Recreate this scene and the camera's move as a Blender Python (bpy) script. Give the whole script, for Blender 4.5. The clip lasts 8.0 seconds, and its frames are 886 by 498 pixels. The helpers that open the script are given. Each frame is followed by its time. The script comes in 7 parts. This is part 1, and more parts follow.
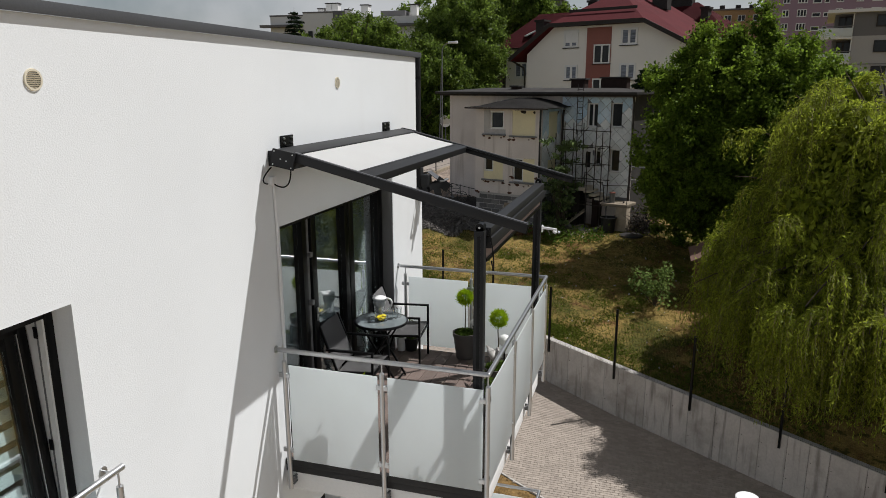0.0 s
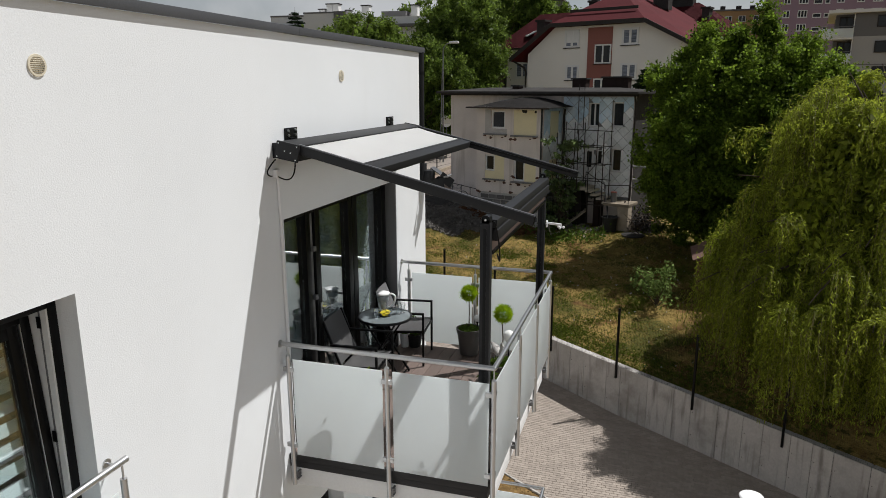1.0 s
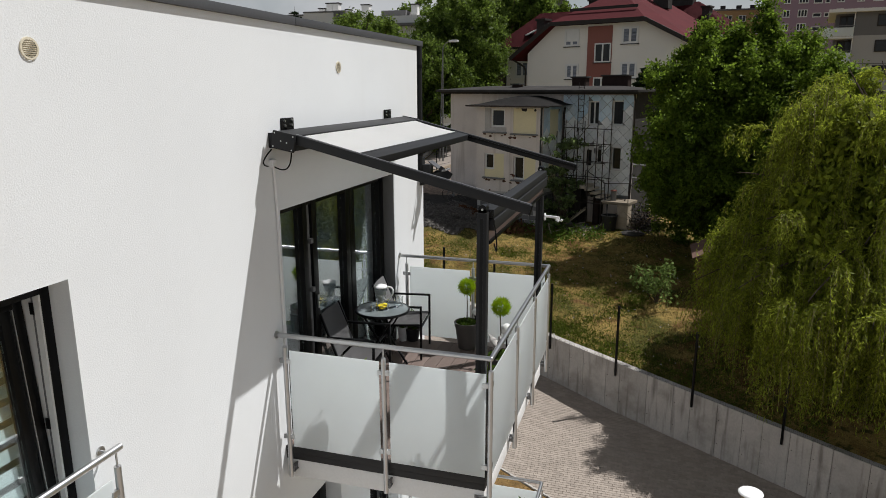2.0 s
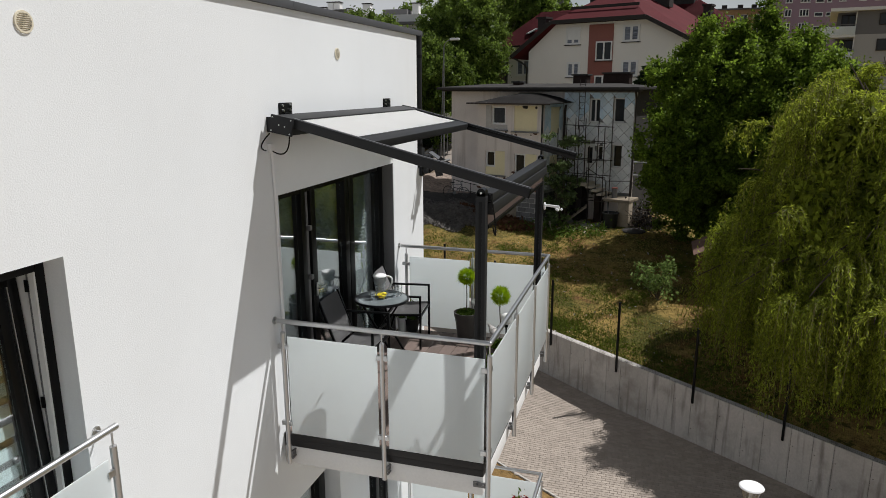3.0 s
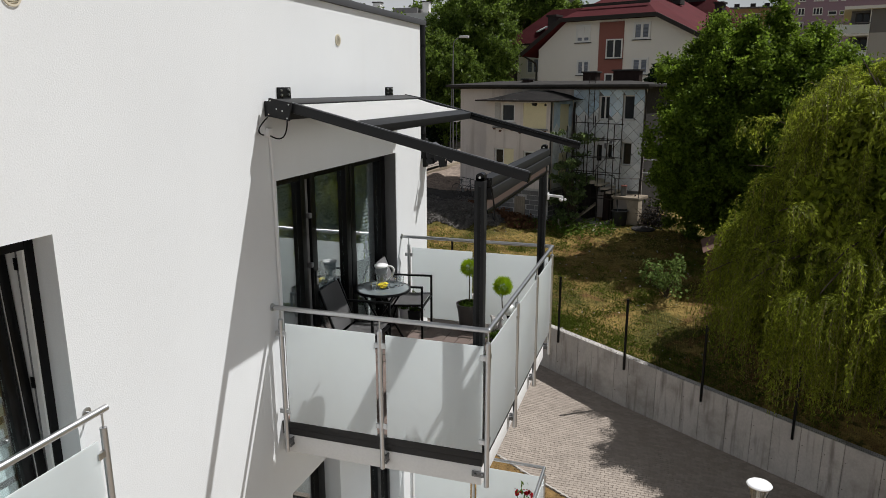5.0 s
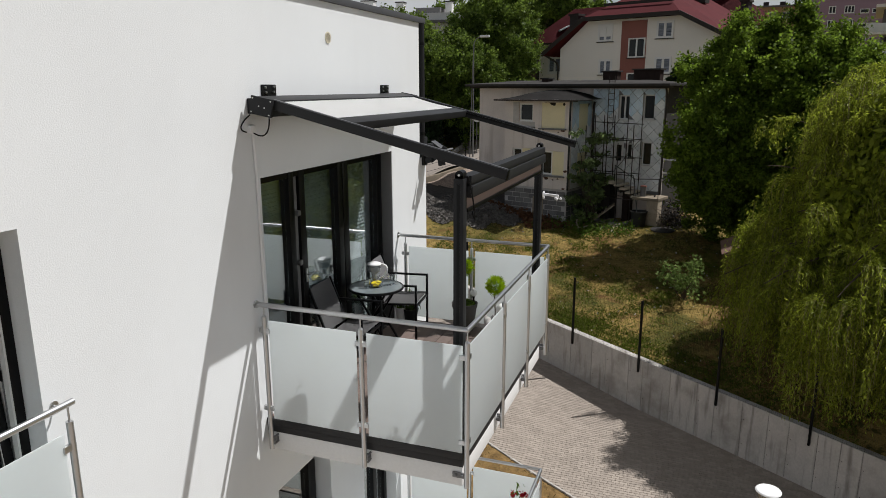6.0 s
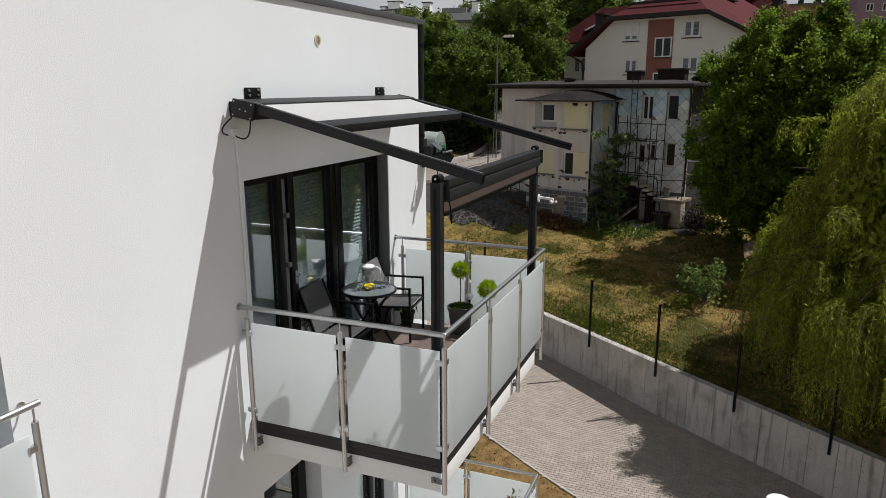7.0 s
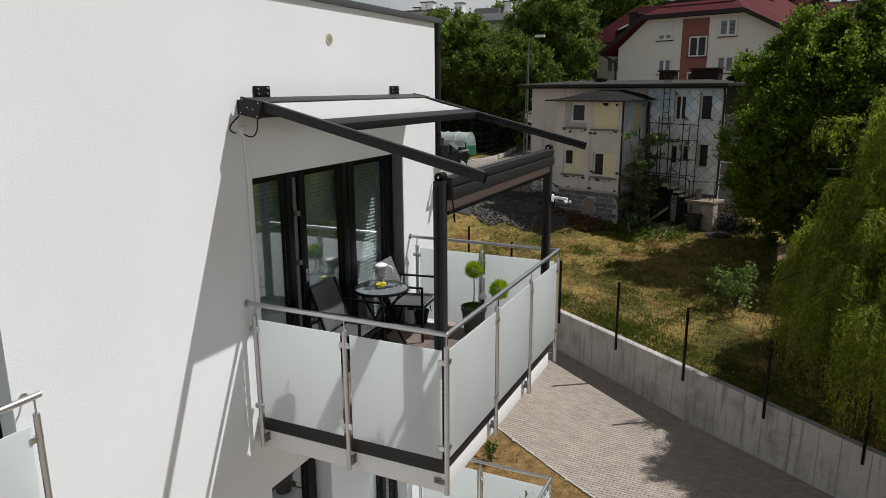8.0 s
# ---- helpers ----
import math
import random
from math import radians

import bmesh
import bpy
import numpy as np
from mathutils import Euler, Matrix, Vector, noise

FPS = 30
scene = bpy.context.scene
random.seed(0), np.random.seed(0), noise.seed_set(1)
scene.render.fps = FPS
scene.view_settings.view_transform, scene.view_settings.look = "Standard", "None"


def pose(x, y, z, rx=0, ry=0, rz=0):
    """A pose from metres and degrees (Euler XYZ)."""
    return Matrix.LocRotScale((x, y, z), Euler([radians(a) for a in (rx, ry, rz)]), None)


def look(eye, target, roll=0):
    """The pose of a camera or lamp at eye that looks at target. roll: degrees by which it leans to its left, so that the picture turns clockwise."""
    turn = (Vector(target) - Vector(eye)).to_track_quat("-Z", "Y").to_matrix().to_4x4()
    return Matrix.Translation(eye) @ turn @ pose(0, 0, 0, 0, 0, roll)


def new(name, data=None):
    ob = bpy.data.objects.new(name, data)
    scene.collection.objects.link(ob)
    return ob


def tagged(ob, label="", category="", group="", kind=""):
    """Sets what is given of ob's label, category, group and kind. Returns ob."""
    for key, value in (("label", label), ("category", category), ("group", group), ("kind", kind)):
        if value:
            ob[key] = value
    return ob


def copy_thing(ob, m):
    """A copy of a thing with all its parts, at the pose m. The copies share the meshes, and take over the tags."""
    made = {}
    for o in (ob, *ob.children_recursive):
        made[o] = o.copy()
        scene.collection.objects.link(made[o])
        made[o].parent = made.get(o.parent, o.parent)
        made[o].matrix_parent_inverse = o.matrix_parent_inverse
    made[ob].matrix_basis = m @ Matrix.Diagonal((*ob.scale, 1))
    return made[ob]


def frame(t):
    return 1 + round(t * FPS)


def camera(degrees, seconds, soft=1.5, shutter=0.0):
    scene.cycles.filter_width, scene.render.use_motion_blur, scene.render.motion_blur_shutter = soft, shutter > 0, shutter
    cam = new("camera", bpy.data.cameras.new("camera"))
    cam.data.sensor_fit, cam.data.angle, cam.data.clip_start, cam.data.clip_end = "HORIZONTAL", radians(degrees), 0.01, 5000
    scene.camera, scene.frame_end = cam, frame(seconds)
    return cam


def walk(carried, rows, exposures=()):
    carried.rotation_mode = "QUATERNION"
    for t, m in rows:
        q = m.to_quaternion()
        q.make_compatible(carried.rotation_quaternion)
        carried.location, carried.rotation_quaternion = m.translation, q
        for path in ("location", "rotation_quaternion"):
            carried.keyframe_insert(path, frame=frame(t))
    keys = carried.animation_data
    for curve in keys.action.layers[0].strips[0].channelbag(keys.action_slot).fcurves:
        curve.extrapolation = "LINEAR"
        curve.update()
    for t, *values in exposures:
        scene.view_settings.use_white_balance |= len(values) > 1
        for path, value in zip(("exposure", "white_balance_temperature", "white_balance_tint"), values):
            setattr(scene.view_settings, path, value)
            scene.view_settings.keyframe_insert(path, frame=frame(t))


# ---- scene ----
cam = camera(65.5, 8.0, soft=0.5)
PATH = [
    (0, (3.098, 0.395, 10.213), (2.527, 2.256, 9.753), -0.1),
    (0.5, (3.065, 0.401, 10.173), (2.493, 2.262, 9.715), -0.1),
    (1, (3.049, 0.409, 10.137), (2.477, 2.27, 9.68), -0.1),
    (1.5, (3.059, 0.415, 10.105), (2.487, 2.276, 9.648), -0.1),
    (3, (3.096, 0.423, 9.925), (2.52, 2.283, 9.468), -0.1),
    (3.5, (3.083, 0.423, 9.877), (2.507, 2.283, 9.421), -0.0),
    (4, (3.058, 0.425, 9.85), (2.48, 2.284, 9.394), -0.1),
    (4.5, (3.078, 0.445, 9.824), (2.495, 2.303, 9.367), -0.1),
    (6, (3.483, 0.645, 9.777), (2.814, 2.473, 9.319), -0.1),
    (6.5, (3.65, 0.736, 9.781), (2.949, 2.553, 9.323), -0.2),
    (7, (3.826, 0.836, 9.799), (3.082, 2.635, 9.341), -0.2),
    (7.5, (3.971, 0.916, 9.812), (3.184, 2.697, 9.354), -0.2),
    (8, (4.019, 0.953, 9.777), (3.189, 2.715, 9.321), -0.3),
]
walk(cam, [(t, look(eye, target, roll)) for t, eye, target, roll in PATH], [(0, -0.02), (4.5, -0.03), (6, -0.04), (8, -0.06)])

# ---- world, sun, exposure ----
SUN_WAY = Vector((-0.420, -0.357, -0.835)).normalized()
world = bpy.data.worlds.new("sky")
scene.world = world
world.use_nodes = True
wn, wl = world.node_tree.nodes, world.node_tree.links
wn.clear()
sky = wn.new("ShaderNodeTexSky")
sky.sky_type, sky.sun_disc = "NISHITA", False
sky.sun_elevation, sky.sun_rotation = radians(56.6), radians(49.6)
sky.air_density, sky.dust_density, sky.ozone_density = 1.0, 2.5, 1.0
cloud = wn.new("ShaderNodeTexNoise")
cloud.inputs["Scale"].default_value, cloud.inputs["Detail"].default_value = 3.2, 7
coord = wn.new("ShaderNodeTexCoord")
ramp = wn.new("ShaderNodeValToRGB")
ramp.color_ramp.elements[0].position, ramp.color_ramp.elements[1].position = 0.36, 0.62
mixc = wn.new("ShaderNodeMix")
mixc.data_type = "RGBA"
mixc.inputs["B"].default_value = (7.6, 7.8, 8.1, 1)
back = wn.new("ShaderNodeBackground")
back.inputs["Strength"].default_value = 0.065
out = wn.new("ShaderNodeOutputWorld")
wl.new(coord.outputs["Generated"], cloud.inputs["Vector"])
wl.new(cloud.outputs["Fac"], ramp.inputs["Fac"])
wl.new(ramp.outputs["Color"], mixc.inputs["Factor"])
wl.new(sky.outputs["Color"], mixc.inputs["A"])
# hazy summer sky, brighter towards the horizon
split, lift, grade = wn.new("ShaderNodeSeparateXYZ"), wn.new("ShaderNodeMapRange"), wn.new("ShaderNodeVectorMath")
lift.inputs["From Min"].default_value, lift.inputs["From Max"].default_value = 0.0, 0.75
lift.inputs["To Min"].default_value, lift.inputs["To Max"].default_value = 1.14, 0.50
grade.operation = "SCALE"
wl.new(coord.outputs["Generated"], split.inputs["Vector"])
wl.new(split.outputs["Z"], lift.inputs["Value"])
wl.new(mixc.outputs["Result"], grade.inputs[0])
wl.new(lift.outputs["Result"], grade.inputs["Scale"])
wl.new(grade.outputs["Vector"], back.inputs["Color"])
wl.new(back.outputs["Background"], out.inputs["Surface"])

sun = new("sun", bpy.data.lights.new("sun", "SUN"))
sun.data.energy, sun.data.angle, sun.data.color = 4.6, radians(0.55), (1.0, 0.992, 0.985)
sun.matrix_world = look((20, 15, 40), Vector((20, 15, 40)) + SUN_WAY)


# ---- building blocks ----
def mat(name, col, rough=0.6, metal=0.0, var=0.12, scale=2.0, fine=45.0, bump=0.0, rand=0.0, island=0.0, col2=None, stretch=(1, 1, 1), spec=None, grit=0.5):
    """A surface with two scales of variation, relief from the finer one, and a tone for each object or island."""
    m = bpy.data.materials.new(name)
    m.use_nodes = True
    n, l = m.node_tree.nodes, m.node_tree.links
    b = n["Principled BSDF"]
    b.inputs["Roughness"].default_value, b.inputs["Metallic"].default_value = rough, metal
    b.inputs["Specular IOR Level"].default_value = spec if spec is not None else (0.08 if rough > 0.75 else 0.3)
    tc, mp = n.new("ShaderNodeTexCoord"), n.new("ShaderNodeMapping")
    mp.inputs["Scale"].default_value = stretch
    l.new(tc.outputs["Object"], mp.inputs["Vector"])
    a, c = n.new("ShaderNodeTexNoise"), n.new("ShaderNodeTexNoise")
    for t, s in ((a, scale), (c, fine)):
        t.inputs["Scale"].default_value, t.inputs["Detail"].default_value = s, 5
        t.inputs["Roughness"].default_value = 0.6
        l.new(mp.outputs["Vector"], t.inputs["Vector"])
    mx = n.new("ShaderNodeMix")
    mx.inputs["Factor"].default_value = grit
    l.new(a.outputs["Fac"], mx.inputs["A"])
    l.new(c.outputs["Fac"], mx.inputs["B"])
    r = n.new("ShaderNodeValToRGB")
    lo = [max(0, v * (1 - var)) for v in col]
    hi = col2 if col2 else [v * (1 + var) for v in col]
    r.color_ramp.elements[0].position, r.color_ramp.elements[1].position = 0.33, 0.67
    r.color_ramp.elements[0].color, r.color_ramp.elements[1].color = (*lo, 1), (*hi, 1)
    l.new(mx.outputs["Result"], r.inputs["Fac"])
    tone = r.outputs["Color"]
    if rand or island:
        hs = n.new("ShaderNodeHueSaturation")
        rg = n.new("ShaderNodeMapRange")
        k = rand or island
        rg.inputs["To Min"].default_value, rg.inputs["To Max"].default_value = 1 - k, 1 + k
        if rand:
            l.new(n.new("ShaderNodeObjectInfo").outputs["Random"], rg.inputs["Value"])
        else:
            l.new(n.new("ShaderNodeNewGeometry").outputs["Random Per Island"], rg.inputs["Value"])
        l.new(rg.outputs["Result"], hs.inputs["Value"])
        l.new(tone, hs.inputs["Color"])
        tone = hs.outputs["Color"]
    l.new(tone, b.inputs["Base Color"])
    if bump:
        bp = n.new("ShaderNodeBump")
        bp.inputs["Strength"].default_value, bp.inputs["Distance"].default_value = min(1, bump), 0.02 * bump
        l.new(mx.outputs["Result"], bp.inputs["Height"])
        l.new(bp.outputs["Normal"], b.inputs["Normal"])
    return m


def leafy(name, col, col2, thru=0.45, rough=0.62, spec=0.07, tone=0.38):
    """Leaves: each one takes its own tone, and light comes through them."""
    m = mat(name, col, rough, 0, 0, 0.6, 8, col2=col2, island=tone, spec=spec)
    n, l = m.node_tree.nodes, m.node_tree.links
    b = n["Principled BSDF"]
    tr, mx = n.new("ShaderNodeBsdfTranslucent"), n.new("ShaderNodeMixShader")
    l.new(b.inputs["Base Color"].links[0].from_socket, tr.inputs["Color"])
    mx.inputs[0].default_value = thru
    l.new(b.outputs[0], mx.inputs[1])
    l.new(tr.outputs[0], mx.inputs[2])
    l.new(mx.outputs[0], n["Material Output"].inputs["Surface"])
    return m


def streaked(m, colour, amount, across=3.0, down=0.16, lo=0.52, hi=0.70):
    """Adds run-down stains to a wall surface."""
    n, l = m.node_tree.nodes, m.node_tree.links
    b = n["Principled BSDF"]
    tc, mp, t, r, mx = n.new("ShaderNodeTexCoord"), n.new("ShaderNodeMapping"), n.new("ShaderNodeTexNoise"), n.new("ShaderNodeMapRange"), n.new("ShaderNodeMix")
    mp.inputs["Scale"].default_value = (across, across, down)
    t.inputs["Scale"].default_value, t.inputs["Detail"].default_value = 1.0, 6
    r.inputs["From Min"].default_value, r.inputs["From Max"].default_value, r.inputs["To Max"].default_value = lo, hi, amount
    mx.data_type = "RGBA"
    mx.inputs["B"].default_value = (*colour, 1)
    l.new(tc.outputs["Object"], mp.inputs["Vector"])
    l.new(mp.outputs["Vector"], t.inputs["Vector"])
    l.new(t.outputs["Fac"], r.inputs["Value"])
    l.new(r.outputs["Result"], mx.inputs["Factor"])
    l.new(b.inputs["Base Color"].links[0].from_socket, mx.inputs["A"])
    l.new(mx.outputs["Result"], b.inputs["Base Color"])
    return m


def blotched(m, colour, size, amount, lo=0.5, hi=0.62):
    """Adds patches of a second colour."""
    return streaked(m, colour, amount, size, size, lo, hi)


def frosted(name, col):
    """Etched glass: white and diffuse, lets half the light through, with a sheen."""
    m = leafy(name, col, [v * 1.02 for v in col], 0.64, 0.06)
    m.node_tree.nodes["Principled BSDF"].inputs["Specular IOR Level"].default_value = 0.5
    for nd in m.node_tree.nodes:
        if nd.type == "MAP_RANGE":
            nd.inputs["To Min"].default_value, nd.inputs["To Max"].default_value = 0.98, 1.02
    return m


def glazing(name, tint, rough=0.02):
    m = bpy.data.materials.new(name)
    m.use_nodes = True
    n, l = m.node_tree.nodes, m.node_tree.links
    n.remove(n["Principled BSDF"])
    g, t, mx = n.new("ShaderNodeBsdfGlossy"), n.new("ShaderNodeBsdfTransparent"), n.new("ShaderNodeMixShader")
    lw, pw, mu = n.new("ShaderNodeLayerWeight"), n.new("ShaderNodeMath"), n.new("ShaderNodeMath")
    lw.inputs["Blend"].default_value = 0.5
    pw.operation, mu.operation = "POWER", "MULTIPLY_ADD"
    pw.inputs[1].default_value, mu.inputs[1].default_value, mu.inputs[2].default_value = 1.8, 0.95, 0.13
    g.inputs["Roughness"].default_value = rough
    t.inputs["Color"].default_value = (*tint, 1)
    l.new(lw.outputs["Facing"], pw.inputs[0])
    l.new(pw.outputs[0], mu.inputs[0])
    l.new(mu.outputs[0], mx.inputs[0])
    l.new(t.outputs[0], mx.inputs[1])
    l.new(g.outputs[0], mx.inputs[2])
    l.new(mx.outputs[0], n["Material Output"].inputs["Surface"])
    return m


def clear(name, tint, rough=0.0):
    m = bpy.data.materials.new(name)
    m.use_nodes = True
    b = m.node_tree.nodes["Principled BSDF"]
    b.inputs["Base Color"].default_value = (*tint, 1)
    b.inputs["Transmission Weight"].default_value, b.inputs["Roughness"].default_value = 1.0, rough
    return m


def place(ob):
    """Where the thing that ob belongs to stands."""
    while ob.parent:
        ob = ob.parent
    return ob.matrix_basis.translation.copy()


def mesh_of(bm, material, shift=None, smooth=None):
    if shift is not None:
        bmesh.ops.translate(bm, verts=bm.verts, vec=shift)
    bmesh.ops.recalc_face_normals(bm, faces=bm.faces)
    me = bpy.data.meshes.new("mesh")
    bm.to_mesh(me)
    bm.free()
    if material:
        me.materials.append(material)
    if smooth:
        me.polygons.foreach_set("use_smooth", [True] * len(me.polygons))
        me.set_sharp_from_angle(angle=radians(smooth))
    return me


def thing(name, at, label, category, group="", kind=""):
    ob = new(name)
    ob.empty_display_size = 0.1
    ob.matrix_basis = Matrix.Translation(at)
    return tagged(ob, label, category, group, kind)


def part(name, bm, material, parent, label="", smooth=30):
    """One mesh in world metres, as a part of parent."""
    ob = new(name, mesh_of(bm, material, -place(parent), smooth))
    ob.parent = parent
    if label:
        ob["label"] = label
    return ob


def solid(name, bm, material, label, category, kind="", group="", smooth=30):
    """A thing that is one mesh."""
    return tagged(new(name, mesh_of(bm, material, None, smooth)), label, category, group, kind)


def B():
    return bmesh.new()


def box(bm, x0, x1, y0, y1, z0, z1, bevel=0.0, m=None):
    r = bmesh.ops.create_cube(bm, size=1)
    mm = Matrix.LocRotScale(((x0 + x1) / 2, (y0 + y1) / 2, (z0 + z1) / 2), None, (abs(x1 - x0), abs(y1 - y0), abs(z1 - z0)))
    bmesh.ops.transform(bm, matrix=mm, verts=r["verts"])
    vs = r["verts"]
    if bevel:
        es = list({e for v in vs for e in v.link_edges})
        rr = bmesh.ops.bevel(bm, geom=es, offset=bevel, segments=2, affect="EDGES", profile=0.6)
        vs = list({v for f in rr["faces"] for v in f.verts} | {v for v in vs if v.is_valid})
    if m is not None:
        bmesh.ops.transform(bm, matrix=m, verts=vs)
    return bm


def aim(p0, p1):
    """The matrix that lays the z axis from p0 to p1, at their middle."""
    p0, p1 = Vector(p0), Vector(p1)
    return Matrix.Translation((p0 + p1) / 2) @ (p1 - p0).to_track_quat("Z", "Y").to_matrix().to_4x4()


def tube(bm, p0, p1, r, r2=None, seg=14, caps=True):
    n = (Vector(p1) - Vector(p0)).length
    bmesh.ops.create_cone(bm, cap_ends=caps, segments=seg, radius1=r, radius2=r if r2 is None else r2, depth=n, matrix=aim(p0, p1))
    return bm


def bar(bm, p0, p1, w, h, bevel=0.0, side=(0, 0, 1)):
    """A square profile from p0 to p1: w across, h along side."""
    p0, p1 = Vector(p0), Vector(p1)
    z = (p1 - p0).normalized()
    y = Vector(side) - z * Vector(side).dot(z)
    y.normalize()
    x = y.cross(z)
    m = Matrix((x, y, z)).transposed().to_4x4()
    m.translation = (p0 + p1) / 2
    return box(bm, -w / 2, w / 2, -h / 2, h / 2, -(p1 - p0).length / 2, (p1 - p0).length / 2, bevel, m)


def ball(bm, c, r, seg=20, squash=1.0):
    bmesh.ops.create_uvsphere(bm, u_segments=seg, v_segments=seg // 2 + 2, radius=r, matrix=Matrix.Translation(c) @ Matrix.Diagonal((1, 1, squash, 1)))
    return bm


def lathe(bm, c, prof, seg=24):
    """A turned body from (radius, height) pairs."""
    rings = []
    for r, z in prof:
        rings.append([bm.verts.new((c[0] + r * math.cos(2 * math.pi * i / seg), c[1] + r * math.sin(2 * math.pi * i / seg), c[2] + z)) for i in range(seg)])
    for a, b in zip(rings, rings[1:]):
        for i in range(seg):
            bm.faces.new((a[i], a[(i + 1) % seg], b[(i + 1) % seg], b[i]))
    if prof[0][0] > 1e-4:
        bm.faces.new(rings[0][::-1])
    if prof[-1][0] > 1e-4:
        bm.faces.new(rings[-1])
    return bm


def pipe(bm, pts, r, seg=10):
    """A round line through points, with joints filled."""
    for a, b in zip(pts, pts[1:]):
        tube(bm, a, b, r, seg=seg)
    for p in pts[1:-1]:
        bmesh.ops.create_uvsphere(bm, u_segments=seg, v_segments=6, radius=r, matrix=Matrix.Translation(p))
    return bm


def arc(p0, p1, p2, n=10):
    p0, p1, p2 = Vector(p0), Vector(p1), Vector(p2)
    return [p0 * (1 - t) ** 2 + p1 * 2 * t * (1 - t) + p2 * t * t for t in (i / n for i in range(n + 1))]


def pierced(bm, lo, hi, holes, at, thick, axis="x"):
    """A wall of that thickness behind the plane at, from lo to hi (along, up), with openings (a0, a1, z0, z1) through it."""
    A = sorted({lo[0], hi[0], *(v for h in holes for v in h[:2])})
    Z = sorted({lo[1], hi[1], *(v for h in holes for v in h[2:])})
    full = {}
    for i in range(len(A) - 1):
        for j in range(len(Z) - 1):
            a, z = (A[i] + A[i + 1]) / 2, (Z[j] + Z[j + 1]) / 2
            full[i, j] = not any(h[0] < a < h[1] and h[2] < z < h[3] for h in holes)
    cache = {}

    def v(i, j, k):
        if (i, j, k) not in cache:
            d = at - thick * k
            cache[i, j, k] = bm.verts.new((d, A[i], Z[j]) if axis == "x" else (A[i], d, Z[j]))
        return cache[i, j, k]

    for (i, j), f in full.items():
        if not f:
            continue
        bm.faces.new((v(i, j, 0), v(i + 1, j, 0), v(i + 1, j + 1, 0), v(i, j + 1, 0)))
        bm.faces.new((v(i, j, 1), v(i, j + 1, 1), v(i + 1, j + 1, 1), v(i + 1, j, 1)))
        for di, dj, p, q in ((-1, 0, (i, j), (i, j + 1)), (1, 0, (i + 1, j), (i + 1, j + 1)), (0, -1, (i, j), (i + 1, j)), (0, 1, (i, j + 1), (i + 1, j + 1))):
            if not full.get((i + di, j + dj), False):
                bm.faces.new((v(*p, 0), v(*q, 0), v(*q, 1), v(*p, 1)))
    return bm


def quads(name, verts, material):
    """A mesh of loose pieces: verts is (pieces, corners, 3)."""
    verts = np.asarray(verts, dtype=np.float32)
    k, c = verts.shape[0], verts.shape[1]
    me = bpy.data.meshes.new(name)
    me.vertices.add(k * c)
    me.vertices.foreach_set("co", verts.reshape(-1))
    me.loops.add(k * c)
    me.loops.foreach_set("vertex_index", np.arange(k * c, dtype=np.int32))
    me.polygons.add(k)
    me.polygons.foreach_set("loop_start", np.arange(0, k * c, c, dtype=np.int32))
    me.update()
    me.validate()
    me.materials.append(material)
    return me


def leaf_quads(rng, centres, size, long=1.8, droop=0.0, spread=0.35, level=0.0):
    """A pointed leaf at each centre, turned at random; level above 0 turns its face towards the sky."""
    k = len(centres)
    d = rng.normal(size=(k, 3))
    d[:, 2] -= droop
    d /= np.linalg.norm(d, axis=1)[:, None]
    o = rng.normal(size=(k, 3))
    o[:, 2] += level
    w = np.cross(d, o)
    w /= np.linalg.norm(w, axis=1)[:, None] + 1e-9
    s = size * (1 + spread * rng.uniform(-1, 1, size=(k, 1)))
    L, W = d * s * long * 0.5, w * s * 0.5
    n = np.cross(d, w) * s * 0.15
    return np.stack([centres - L, centres - W + n, centres + L, centres + W + n], axis=1)


# ---- materials ----
PLASTER = mat("white_plaster", (0.768, 0.784, 0.788), 0.9, 0, 0.035, 0.7, 95, 0.42, spec=0.1, grit=0.4)
streaked(PLASTER, (0.62, 0.605, 0.58), 0.12, 2.2, 0.12, 0.55, 0.75)
REVEAL = mat("grey_plaster", (0.36, 0.355, 0.35), 0.9, 0, 0.05, 1.5, 90, 0.25, spec=0.2)
SLAB = mat("slab_paint", (0.76, 0.755, 0.74), 0.85, 0, 0.05, 1.1, 40, 0.15, spec=0.2)
ANTHRA = mat("anthracite_powder_coat", (0.021, 0.0214, 0.0226), 0.46, 0.0, 0.1, 3, 300, 0.02, spec=0.18)
BLACKFR = mat("black_frame", (0.004, 0.0042, 0.0046), 0.3, 0, 0.1, 3, 200, spec=0.18)
CAPMETAL = mat("grey_sheet_metal", (0.085, 0.087, 0.092), 0.45, 0.2, 0.12, 1.4, 60, 0.03)
STEEL = mat("brushed_stainless_steel", (0.54, 0.545, 0.55), 0.34, 1.0, 0.08, 4, 120, 0.02, stretch=(1, 1, 0.2))
FROST = frosted("etched_glass", (0.885, 0.915, 0.915))
GLASS = glazing("window_glass", (0.84, 0.90, 0.905))
CLEAR = clear("clear_glass", (0.96, 0.98, 0.98))
FABRIC = mat("white_awning_fabric", (0.80, 0.80, 0.79), 0.85, 0, 0.03, 1.3, 200, 0.05, spec=0.2)
SCREENF = mat("brown_screen_fabric", (0.30, 0.235, 0.21), 0.8, 0, 0.06, 1.0, 220, 0.05)
DECK = mat("brown_composite_decking", (0.165, 0.125, 0.108), 0.6, 0, 0.14, 2.5, 60, 0.12, rand=0.14, stretch=(6, 0.5, 1))
